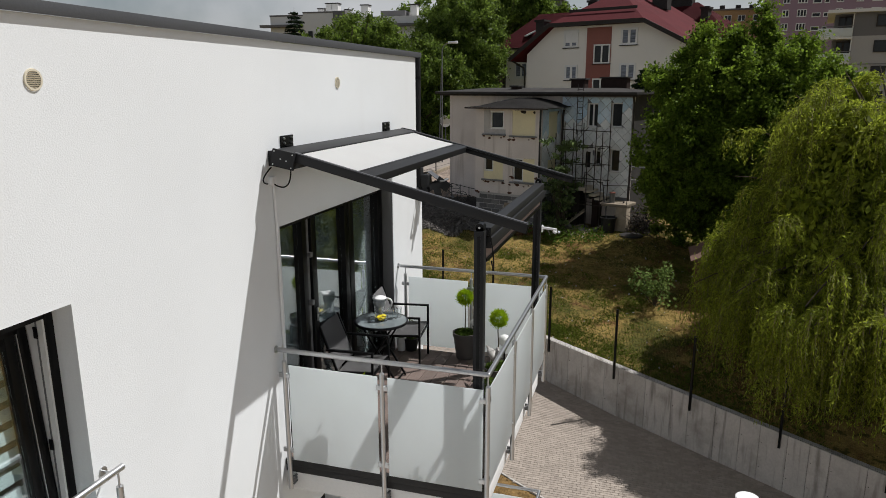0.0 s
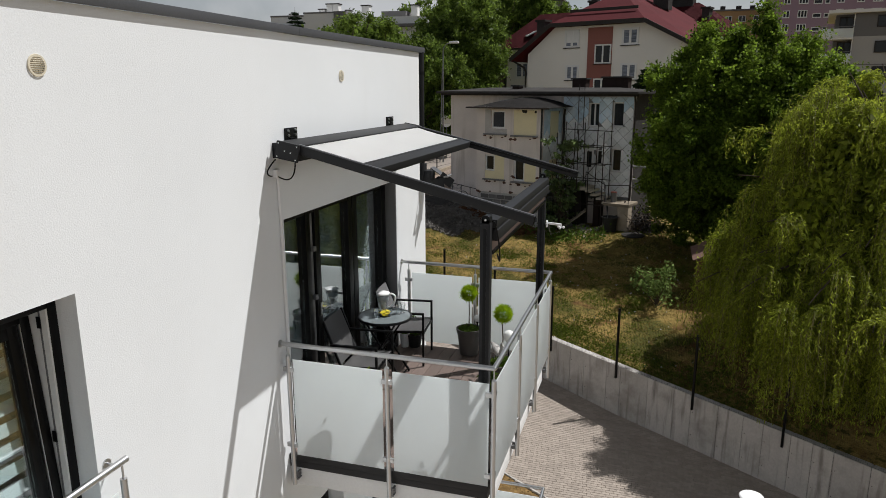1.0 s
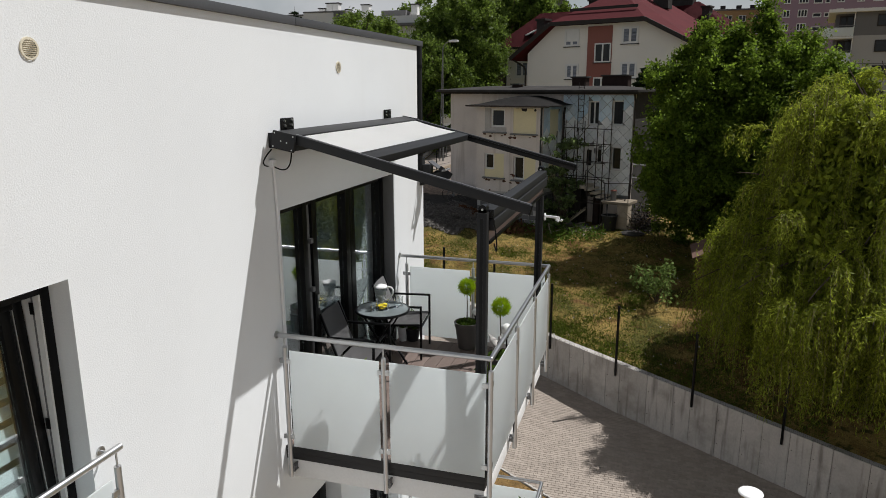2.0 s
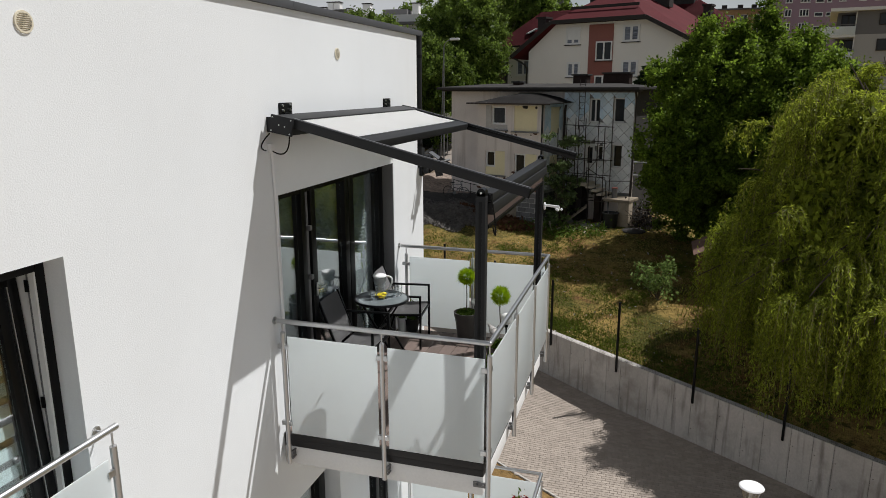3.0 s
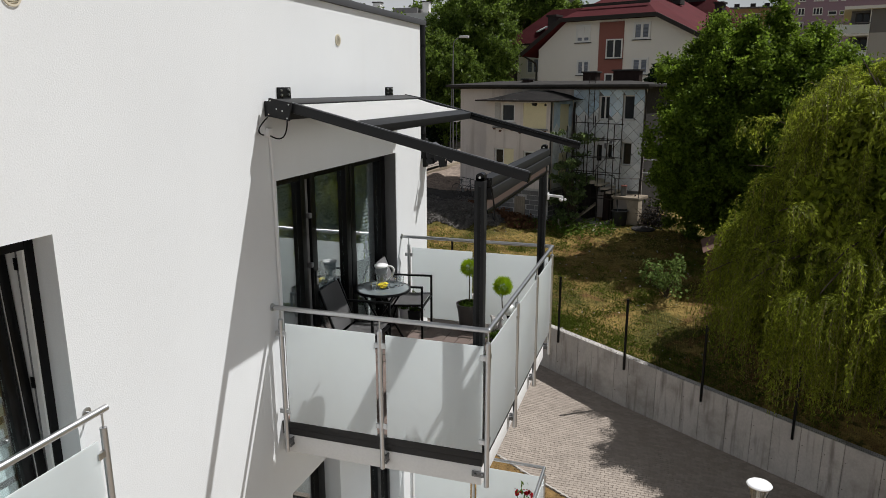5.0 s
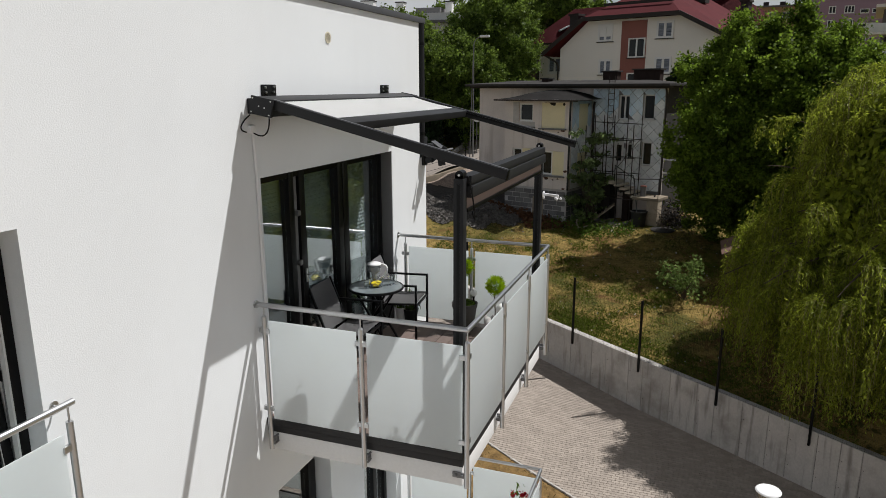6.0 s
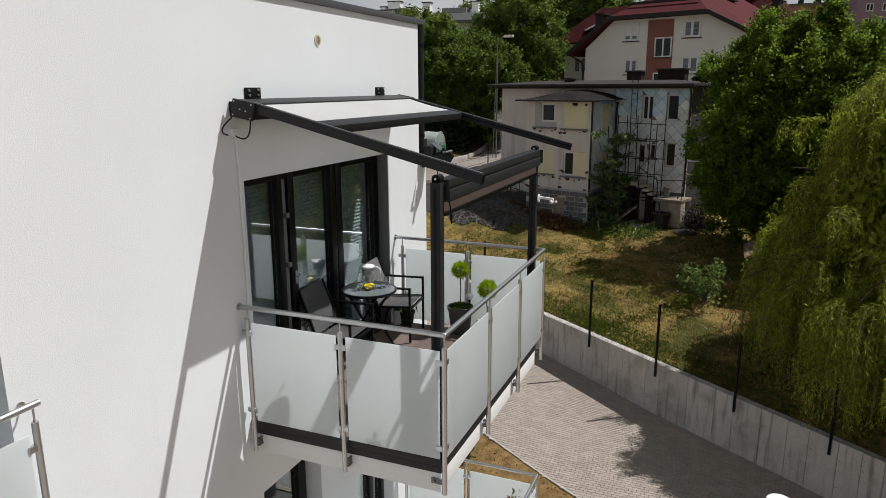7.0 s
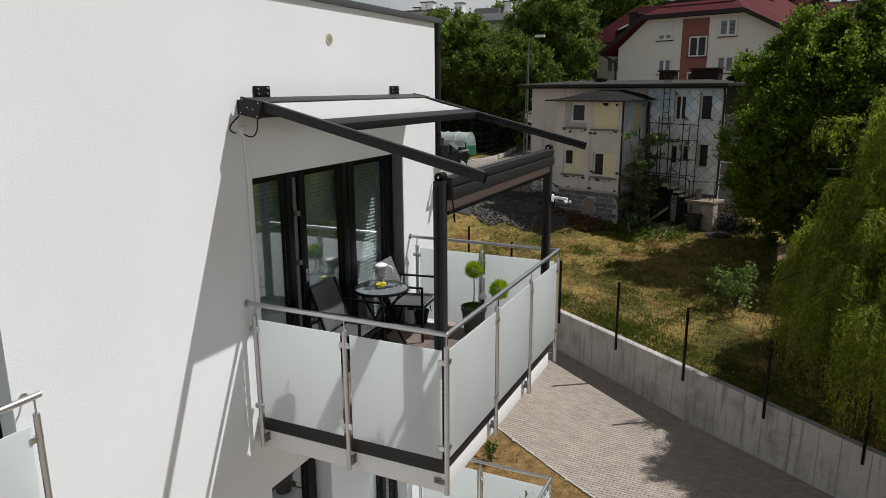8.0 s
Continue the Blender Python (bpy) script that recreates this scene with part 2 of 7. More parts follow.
DECKEDGE = mat("dark_deck_edging", (0.022, 0.021, 0.021), 0.5, 0, 0.1, 3, 60)
CONCRETE = mat("cast_concrete", (0.45, 0.425, 0.395), 0.9, 0, 0.14, 2.6, 20, 0.3, rand=0.08, stretch=(1, 1, 0.7), grit=0.5)
streaked(CONCRETE, (0.11, 0.092, 0.078), 0.62, 6.0, 0.55, 0.54, 0.72)
blotched(CONCRETE, (0.17, 0.145, 0.12), 1.1, 0.45, 0.52, 0.66)
PAVER = mat("grey_paver", (0.330, 0.282, 0.240), 0.88, 0, 0.12, 1.5, 40, 0.2, island=0.10)
PAVERP = mat("grey_paver_piece", (0.330, 0.282, 0.240), 0.88, 0, 0.12, 1.5, 40, 0.2, rand=0.10)
JOINT = mat("joint_sand", (0.25, 0.215, 0.185), 0.95, 0, 0.15, 2, 40, 0.1)
LAWN = mat("dry_lawn", (0.165, 0.106, 0.034), 0.95, 0, 0.35, 3.5, 26.0, 1.0, col2=(0.38, 0.27, 0.09), grit=0.5, spec=0.1)
blotched(LAWN, (0.050, 0.058, 0.012), 0.45, 0.85, 0.47, 0.62)
blotched(LAWN, (0.036, 0.044, 0.010), 4.5, 0.8, 0.53, 0.64)
blotched(LAWN, (0.13, 0.060, 0.028), 1.3, 0.7, 0.55, 0.66)
DRYSOIL = mat("dry_grass_verge", (0.045, 0.026, 0.011), 0.95, 0, 0.3, 3.6, 30, 1.0, col2=(0.33, 0.21, 0.085), spec=0.1)
BLADE = leafy("grass_blades", (0.050, 0.080, 0.008), (0.15, 0.185, 0.026), 0.4)
STRAW = leafy("straw_blades", (0.19, 0.145, 0.045), (0.42, 0.33, 0.12), 0.3)
GRAVEL = mat("dark_gravel", (0.20, 0.185, 0.17), 0.95, 0, 0.3, 3, 25, 0.6, island=0.3)
ROAD = mat("pale_road", (0.27, 0.235, 0.205), 0.9, 0, 0.12, 0.8, 25, 0.2)
LEAF_DARK = leafy("tree_leaves", (0.044, 0.082, 0.010), (0.240, 0.345, 0.040), 0.60, 0.55, 0.15, 0.5)
LEAF_FAR = leafy("far_leaves", (0.042, 0.078, 0.014), (0.215, 0.300, 0.050), 0.56, 0.5, 0.2, 0.5)
LEAF_WILLOW = leafy("willow_leaves", (0.100, 0.130, 0.011), (0.430, 0.490, 0.056), 0.60, 0.5, 0.2, 0.5)
LEAF_IVY = leafy("climber_leaves", (0.05, 0.08, 0.025), (0.24, 0.32, 0.12), 0.40, 0.45, 0.3, 0.5)
LEAF_SHRUB = leafy("shrub_leaves", (0.04, 0.075, 0.014), (0.30, 0.40, 0.12), 0.36)
LEAF_FIR = leafy("conifer_needles", (0.010, 0.020, 0.008), (0.025, 0.042, 0.018), 0.15)
LEAF_LIME = leafy("lime_needles", (0.20, 0.32, 0.006), (0.42, 0.56, 0.02), 0.5)
LEAF_POT = leafy("pot_leaves", (0.05, 0.10, 0.012), (0.12, 0.18, 0.03), 0.4)
BARK = mat("bark", (0.085, 0.066, 0.05), 0.95, 0, 0.3, 6, 40, 0.8, stretch=(1, 1, 0.3))
TWIG = mat("yellow_twig", (0.22, 0.19, 0.09), 0.8, 0, 0.2, 5, 40)
HOUSE_GREY = mat("grey_roughcast", (0.68, 0.62, 0.58), 0.95, 0, 0.16, 0.6, 30, 0.3, spec=0.1)
streaked(HOUSE_GREY, (0.22, 0.16, 0.12), 0.35, 3.2, 0.25, 0.56, 0.74)
HOUSE_BLUE = mat("pale_blue_slate", (0.42, 0.62, 0.76), 0.85, 0, 0.05, 0.5, 20, 0.15, rand=0.16, col2=(0.86, 0.90, 0.93), grit=0.35)
HOUSE_WHITE = mat("white_slate", (0.70, 0.74, 0.76), 0.85, 0, 0.08, 1.2, 20, 0.15, rand=0.14, col2=(0.97, 0.965, 0.95), grit=0.4)
BLOCKS = mat("concrete_block", (0.17, 0.165, 0.16), 0.95, 0, 0.2, 3, 30, 0.4, rand=0.2)
MORTAR = mat("pale_mortar", (0.46, 0.44, 0.42), 0.95, 0, 0.2, 3, 30, 0.2)
FELT = mat("old_roofing_felt", (0.050, 0.047, 0.045), 0.9, 0, 0.35, 1.2, 14, 0.4)
STEPSTONE = mat("worn_step_stone", (0.58, 0.51, 0.42), 0.9, 0, 0.2, 3, 30, 0.3)
BOARD = mat("yellow_board", (0.78, 0.70, 0.46), 0.8, 0, 0.07, 1.2, 20)
WINWHITE = mat("white_window_frame", (0.72, 0.72, 0.70), 0.45, 0, 0.06, 2, 40)
DARKPANE = mat("dark_pane", (0.018, 0.02, 0.022), 0.08, 0, 0.3, 1.5, 6)
# pale streaks paint reflections as well as curtains into the panes
HOUSEPANE = mat("curtain_reflection_pane", (0.05, 0.06, 0.075), 0.12, 0, 0.2, 1.5, 6, col2=(0.30, 0.33, 0.40), stretch=(0.3, 0.3, 3))
CREAM = mat("cream_render", (0.76, 0.735, 0.68), 0.9, 0, 0.05, 0.3, 20, 0.1, spec=0.2)
SALMON = mat("salmon_render", (0.27, 0.115, 0.095), 0.9, 0, 0.08, 0.5, 20, 0.1)
REDROOF = mat("dark_red_roof_tiles", (0.085, 0.013, 0.016), 0.9, 0, 0.22, 0.4, 9, 0.3, stretch=(1, 1, 2), spec=0.15)
DARKWOOD = mat("dark_wood", (0.03, 0.025, 0.022), 0.7, 0, 0.2, 3, 40)
LILAC = mat("lilac_render", (0.32, 0.225, 0.275), 0.9, 0, 0.05, 0.1, 10)
OCHRE = mat("ochre_render", (0.42, 0.27, 0.14), 0.9, 0, 0.06, 0.1, 10)
PALEBLK = mat("pale_grey_render", (0.40, 0.385, 0.37), 0.9, 0, 0.05, 0.1, 10)
WHITEBLK = mat("offwhite_render", (0.70, 0.69, 0.67), 0.9, 0, 0.05, 0.1, 10)
GREYBLK = mat("mid_grey_render", (0.17, 0.165, 0.165), 0.9, 0, 0.08, 0.1, 10)
WHITEP = mat("white_plastic", (0.80, 0.80, 0.80), 0.35, 0, 0.03, 3, 60)
SLING = mat("grey_sling_fabric", (0.17, 0.167, 0.167), 0.7, 0, 0.06, 4, 300, 0.1)
POT_GREY = mat("grey_brown_pot", (0.092, 0.085, 0.080), 0.6, 0, 0.1, 5, 60, 0.05)
POT_BLACK = mat("black_pot", (0.02, 0.02, 0.02), 0.5, 0, 0.1, 5, 60)
SOIL = mat("potting_soil", (0.035, 0.026, 0.02), 0.95, 0, 0.4, 20, 90, 0.8)
MILKY = clear("milky_plastic", (0.95, 0.96, 0.97), 0.25)
FUNNEL = leafy("funnel_plastic", (0.70, 0.72, 0.73), (0.78, 0.80, 0.80), 0.5, 0.3, 0.4, 0.02)
OPAL = mat("opal_globe", (0.82, 0.82, 0.80), 0.25, 0, 0.02, 3, 30)
LEMON = mat("lemon_slices", (0.78, 0.62, 0.02), 0.4, 0, 0.15, 12, 60)
RED = leafy("red_petals", (0.30, 0.008, 0.014), (0.42, 0.02, 0.03), 0.3)
RUST = leafy("russet_leaves", (0.30, 0.07, 0.02), (0.42, 0.16, 0.05), 0.3)
CREAMP = mat("cream_plastic", (0.66, 0.60, 0.47), 0.5, 0, 0.04, 6, 60)
BANDS = mat("pale_green_bands", (0.70, 0.78, 0.77), 0.7, 0, 0.04, 3, 60)
REVEAL = mat("grey_reveal_sheet", (0.16, 0.157, 0.155), 0.6, 0, 0.05, 2, 40)
BLIND = mat("pale_blind_slats", (0.68, 0.71, 0.71), 0.6, 0, 0.05, 3, 60)
CURTAIN = mat("room_wall", (0.40, 0.41, 0.41), 0.9, 0, 0.1, 1, 20)
TIN = mat("galvanised_iron", (0.19, 0.19, 0.19), 0.55, 0.4, 0.2, 3, 40)
RUSTY = mat("rusty_steel", (0.045, 0.036, 0.032), 0.7, 0.2, 0.3, 8, 60)
TIMBER = mat("weathered_timber", (0.30, 0.25, 0.19), 0.9, 0, 0.25, 4, 50, 0.3, rand=0.25)
WHITEFAB = mat("bird_paint", (0.42, 0.40, 0.38), 0.6, 0, 0.2, 12, 60)
TARP = mat("pale_plastic_sheet", (0.62, 0.68, 0.66), 0.35, 0, 0.1, 2, 20)
GREENP = mat("green_plastic_sheet", (0.03, 0.14, 0.07), 0.45, 0, 0.2, 2, 20)
OLDBRICK = mat("sooty_brick", (0.035, 0.024, 0.021), 0.95, 0, 0.3, 3, 30, 0.4)
PALEGRAVEL = mat("pale_gravel", (0.25, 0.20, 0.165), 0.95, 0, 0.6, 2.2, 9, 1.0, grit=0.65)
SHADED_RUBBLE = mat("shaded_dark_rubble", (0.060, 0.057, 0.054), 0.95, 0, 0.5, 4, 18, 0.8, grit=0.6)
ORANGE = mat("orange_brick", (0.15, 0.07, 0.042), 0.9, 0, 0.2, 3, 30)


# ---- lie of the land ----
WO, WD, WN = Vector((0.08, 22.78)), Vector((0.887, -0.462)), Vector((0.462, 0.887))


def along(x, y):
    d = Vector((x, y)) - WO
    return d.dot(WD), d.dot(WN)


def spot(s, p, z=0.0):
    q = WO + WD * s + WN * p
    return Vector((q.x, q.y, z))


def pave_z(s):
    return 0.17 - 0.13 * max(-9.0, s) if s < 2.5 else -0.155 - 0.08 * (min(13.0, s) - 2.5)


def wall_top(s):
    return 1.73 - 0.085 * max(-14.0, min(16.0, s))


KNOLLS = [(-3.9, 36.2, 3.2), (-2.4, 34.8, 2.95), (2.0, 35.8, 3.2), (1.3, 34.8, 3.2), (-8.5, 39.6, 3.9), (-9.6, 39.0, 3.8), (-8.2, 35.8, 3.6), (-10.3, 41.0, 4.6), (-9.2, 43.5, 4.8), (-12, 36, 4.4), (-12, 42, 5.0), (-20, 38, 5.2),
          (0, 30, 2.5), (5, 29, 2.2), (10, 30, 1.8), (16, 24, 0.9), (6, 36, 2.7), (-6, 29, 2.7), (-2, 27, 2.2), (2, 25, 1.95), (0, 60, 7), (-15, 60, 7.5), (22, 60, 6),
          (30, 40, 3), (-40, 60, 8), (0, 120, 10), (60, 100, 8), (-60, 120, 10), (0, 400, 12), (-300, 300, 12), (300, 300, 10), (-17.2, 45.6, 5.3)]


def rise(x, y):
    a = b = 0.0
    s, p = along(x, y)
    for kx, ky, kz in KNOLLS:
        w = 1 / (0.5 + (x - kx) ** 2 + (y - ky) ** 2) ** 1.5
        a, b = a + w * kz, b + w
    z = a / b
    e = max(0.0, min(1.0, p / 4.0))
    e = e * e * (3 - 2 * e)
    return (wall_top(s) - 0.10) * (1 - e) + z * e


def ground_z(x, y):
    s, p = along(x, y)
    return rise(x, y) if p > 0.12 else pave_z(s)


bm = B()
S = [-400, -200, -120, -80, -60, -45] + [-36 + 0.9 * i for i in range(90)] + [50, 65, 90, 140, 220, 400]
P = [-60, -40, -30] + [-24 + 1.5 * i for i in range(16)] + [0.02, 0.24] + [0.24 + 0.7 * i for i in range(1, 46)] + [36, 42, 50, 60, 75, 95, 130, 200, 320, 600]
grid = []
for p in P:
    row = []
    for s in S:
        q = spot(s, p)
        z = rise(q.x, q.y) if p > 0.1 else pave_z(s) - 0.05
        if p > 0.3:
            z += 0.05 * noise.noise((q.x * 0.7, q.y * 0.7, 0)) + 0.02 * noise.noise((q.x * 2.1, q.y * 2.1, 4))
        row.append(bm.verts.new((q.x, q.y, z)))
    grid.append(row)
for a, b in zip(grid, grid[1:]):
    for i in range(len(S) - 1):
        bm.faces.new((a[i], a[i + 1], b[i + 1], b[i]))
solid("ground", bm, LAWN, "patchy dry lawn on rising ground", "ground", "structure", smooth=60)

# ---- the white building ----
DECK_Z, DROP = 6.86, 2.93
bm = pierced(B(), (-9.0, -2.2), (9.48, 10.58), [(5.62, 8.35, 6.80, 9.02), (1.15, 3.33, 6.80, 9.02), (5.60, 6.58, 3.9, 6.04), (7.36, 8.30, 3.9, 6.04), (9.26, 9.48, 8.85, 10.58)], 0.0, 0.30)
solid("wall_east", bm, PLASTER, "white roughcast outside wall with tall openings", "wall", "structure", smooth=None)
bm = pierced(B(), (-9.0, -2.2), (-0.30, 8.85), [], 9.48, 0.3, "y")
pierced(bm, (-9.0, 8.85), (-0.30, 10.58), [], 9.26, 0.3, "y")
solid("wall_north", bm, PLASTER, "white roughcast end wall", "wall", "structure", smooth=None)
bm = box(B(), -9.3, -9.0, -9.0, 9.48, -2.2, 10.5)
solid("wall_west", bm, PLASTER, "white back wall", "wall", "structure")
bm = box(B(), -9.0, -0.3, -9.0, -8.7, -2.2, 10.5)
solid("wall_south", bm, PLASTER, "white end wall", "wall", "structure")
bm = box(B(), -9.0, -0.3, -8.7, 8.96, 10.2, 10.45)
solid("roof", bm, FELT, "flat grey felt roof", "roof", "structure")
for k, z in enumerate((3.72, 6.66)):
    solid("floor_%d" % (k + 1), box(B(), -9.0, -0.302, -8.7, 9.17, z, z + 0.18), CURTAIN, "dim inner floor", "floor", "structure")
solid("ceiling", box(B(), -9.0, -0.302, -8.7, 8.95, 9.35, 9.5), CURTAIN, "dim room ceiling", "ceiling", "structure")
solid("wall_inner", box(B(), -4.3, -4.1, -8.69, 8.94, 3.9, 9.349), CURTAIN, "grey inner wall of the rooms", "wall", "structure")

cap = thing("roof_edging", (0, 0, 10.58), "dark grey sheet-metal roof edging with drip lip", "roof edging", kind="structure")
for y0, y1 in ((-9.05, -6.0), (-6.0, -3.0), (-3.0, 0.0), (0.0, 3.0), (3.0, 6.0), (6.0, 9.42)):
    bm = box(B(), -0.36, 0.030, y0 + 0.003, y1, 10.634, 10.648, 0.003)
    box(bm, 0.012, 0.032, y0 + 0.003, y1, 10.580, 10.646, 0.003)
    box(bm, 0.001, 0.012, y0 + 0.003, y1, 10.585, 10.634)
    part("coping", bm, CAPMETAL, cap)
bm = box(B(), -9.0, -0.36, 9.30, 9.42, 10.58, 10.655)
part("coping", bm, CAPMETAL, cap)

bm = tube(B(), (0.0, 9.335, 8.86), (0.0, 9.335, 10.586), 0.045, seg=18)
dp = thing("downpipe", (0.0, 9.335, 8.86), "dark grey round rainwater downpipe at the corner", "downpipe")
part("pipe", bm, ANTHRA, dp)
bm = box(B(), -0.16, 0.004, 9.262, 9.28, 8.852, 10.575)
part("backing_strip", bm, BLACKFR, dp)
for z in (9.15, 10.3):
    part("pipe_clip", tube(B(), (0.0, 9.335, z), (0.0, 9.335, z + 0.04), 0.05, seg=18), BLACKFR, dp)

# fitting of unclear use, built as a box, side plate and open tray
fl = thing("floodlight", (0.0, 9.40, 8.80), "grey metal box with open tray on a wall bracket", "wall lamp")
part("bracket", box(B(), 0.0, 0.04, 9.33, 9.45, 8.74, 9.12, 0.008), ANTHRA, fl)
part("body_box", box(B(), 0.041, 0.15, 9.32, 9.48, 8.86, 9.03, 0.012), ANTHRA, fl)
bm = bar(B(), (0.10, 9.50, 9.06), (0.30, 9.50, 8.93), 0.012, 0.17, 0.003, (0, 1, 0))
part("side_plate", bm, CAPMETAL, fl)
bm = B()
tray = [(0.15, 8.90), (0.20, 8.83), (0.30, 8.85), (0.37, 8.96)]
for (xa, za), (xb, zb) in zip(tray, tray[1:]):
    bar(bm, (xa, 9.40, za), (xb, 9.40, zb), 0.012, 0.20, 0.002, (0, 0, 1) if abs(xb - xa) > abs(zb - za) else (1, 0, 0))
for yy in (9.298, 9.502):
    f = [bm.verts.new((xa, yy, za)) for xa, za in tray]
    bm.faces.new(f)
part("tray", bm, ANTHRA, fl)
part("rim", pipe(B(), [(0.33, 9.30, 8.955), (0.375, 9.30, 8.962), (0.375, 9.50, 8.962), (0.33, 9.50, 8.955)], 0.014, 10), TIN, fl, "pale grey metal rim")
part("knuckle", tube(B(), (0.09, 9.33, 8.82), (0.09, 9.47, 8.82), 0.045, seg=20), ANTHRA, fl)


def wall_vent(y, z, r):
    v = thing("wall_vent", (0.0, y, z), "round cream plastic louvred vent on the white wall", "vent", "wall vents")
    bm = B()
    bmesh.ops.create_cone(bm, cap_ends=False, segments=36, radius1=r, radius2=r * 0.96, depth=0.007, matrix=Matrix.Translation((0.0045, y, z)) @ Matrix.Rotation(radians(90), 4, "Y"))
    seg = 36
    for a, b, xx in ((r * 0.96, r * 0.78, 0.008),):
        ring = [[bm.verts.new((xx, y + q * math.cos(2 * math.pi * i / seg), z + q * math.sin(2 * math.pi * i / seg))) for i in range(seg)] for q in (a, b)]
        for i in range(seg):
            bm.faces.new((ring[0][i], ring[0][(i + 1) % seg], ring[1][(i + 1) % seg], ring[1][i]))
    part("ring", bm, CREAMP, v)
    bm = tube(B(), (0.001, y, z), (0.003, y, z), r * 0.82, seg=30)
    part("backing", bm, BLACKFR, v)
    for i in range(-4, 5):
        zz = z + i * r * 0.175
        w = math.sqrt(max(0.0, (r * 0.8) ** 2 - (zz - z) ** 2))
        bm = bar(B(), (0.006, y - w, zz), (0.006, y + w, zz), 0.003, r * 0.125, 0, (0.6, 0, 1))
        part("slat", bm, CREAMP, v)


wall_vent(3.275, 10.250, 0.058)
wall_vent(6.88, 10.250, 0.057)


# ---- tall glazed doors ----
def glazed(name, y0, y1, z0, z1, stiles, label, panes=True):
    """Black frame in the opening; stiles are (from, to) along the wall, glass between them."""
    d = thing(name, (-0.18, y0, z0), label, "window", kind="structure")
    bm = B()
    box(bm, -0.24, -0.15, y0, y1, z1 - 0.085, z1, 0.004)
    part("top_rail", bm, BLACKFR, d)
    part("bottom_rail", box(B(), -0.24, -0.15, y0, y1, z0, z0 + 0.13, 0.004), BLACKFR, d)
    for a, b in stiles:
        part("stile", box(B(), -0.245, -0.145, a, b, z0 + 0.005, z1 - 0.003, 0.006), BLACKFR, d)
    for (a, b), (c, e) in zip(stiles, stiles[1:]):
        if panes and c - b > 0.2:
            p = part("pane", box(B(), -0.203, -0.195, b + 0.0005, c - 0.0005, z0 + 0.13, z1 - 0.085), GLASS, d, "clear window pane")
            p.visible_shadow = False
    return d


door = glazed("door_1", 5.62, 8.35, 6.80, 9.02, [(5.62, 5.76), (6.27, 6.36), (6.455, 6.56), (7.24, 7.345), (7.355, 7.475), (8.20, 8.35)], "black-framed glazed balcony doors with slatted blinds behind")
part("reveal_lining", box(B(), -0.144, -0.004, 8.337, 8.3465, 6.87, 9.017, 0.001), REVEAL, door, "grey metal lining of the reveal")
part("weather_strip", box(B(), -0.25, -0.165, 6.375, 6.44, 6.9, 8.94, 0.006), TIN, door, "grey metal edge strip between the sashes")
bm = box(B(), -0.14, -0.125, 6.49, 6.52, 7.85, 7.99, 0.004)
bar(bm, (-0.10, 6.505, 7.93), (-0.10, 6.62, 7.93), 0.018, 0.014, 0.004)
tube(bm, (-0.13, 6.505, 7.93), (-0.095, 6.505, 7.93), 0.01)
part("door_handle", bm, STEEL, door, "satin metal lever handle")
bm = B()
for z in (8.05, 8.55):
    box(bm, -0.16, -0.12, 6.38, 6.43, z, z + 0.05, 0.006)
part("lock_plate", bm, TIN, door)

near = glazed("door_2", 1.15, 3.33, 6.80, 9.02, [(1.15, 1.26), (3.272, 3.33)], "black-framed glazed door, its leaf tilted inwards", False)
part("rebate", box(B(), -0.33, -0.152, 3.258, 3.271, 6.93, 8.935), WINWHITE, near, "pale inner edge of the frame")
part("seal", box(B(), -0.200, -0.192, 3.252, 3.2575, 6.93, 8.93), TIN, near)
for z in (8.12, 8.82):
    part("hinge", box(B(), -0.215, -0.185, 3.247, 3.2515, z, z + 0.07, 0.002), BLACKFR, near)
TILT = Matrix.Translation((-0.152, 0, 6.935)) @ Matrix.Rotation(-0.058, 4, "Y")
bm = box(B(), -0.07, 0, 3.19, 3.25, 0, 1.99, 0.006, TILT)
box(bm, -0.07, 0, 1.27, 1.34, 0, 1.99, 0.006, TILT)
box(bm, -0.07, 0, 1.34, 3.19, 1.93, 1.99, 0.004, TILT)
box(bm, -0.07, 0, 1.34, 3.19, 0, 0.06, 0.004, TILT)
leaf = part("leaf_frame", bm, BLACKFR, near)
bm = box(B(), -0.075, -0.014, 3.115, 3.182, 0.06, 1.93, 0.006, TILT)
box(bm, -0.075, -0.014, 1.345, 1.42, 0.06, 1.93, 0.006, TILT)
box(bm, -0.075, -0.014, 1.42, 3.115, 0.06, 0.14, 0.004, TILT)
box(bm, -0.075, -0.014, 1.42, 3.115, 1.86, 1.93, 0.004, TILT)
part("sash", bm, BLACKFR, leaf)
part("edge_strip", box(B(), -0.02, -0.004, 3.1825, 3.1895, 0.01, 1.98, 0, TILT), STEEL, leaf, "bright metal edge strip")
pn = part("pane", box(B(), -0.045, -0.038, 1.4205, 3.1145, 0.141, 1.859, 0, TILT), GLASS, leaf, "clear window pane")
pn.visible_shadow = False
glazed("window_3", 5.60, 6.58, 3.9, 6.04, [(5.60, 5.68), (6.36, 6.5)], "black-framed lower window under the balcony")
glazed("window_4", 7.36, 8.30, 3.9, 6.04, [(7.36, 7.44), (7.9, 8.0), (8.22, 8.30)], "black-framed lower glazed door under the balcony")
solid("net_curtain", box(B(), -0.36, -0.345, 7.42, 8.0, 3.92, 6.0), BLIND, "pale grey curtain behind the lower glazed door", "curtain")


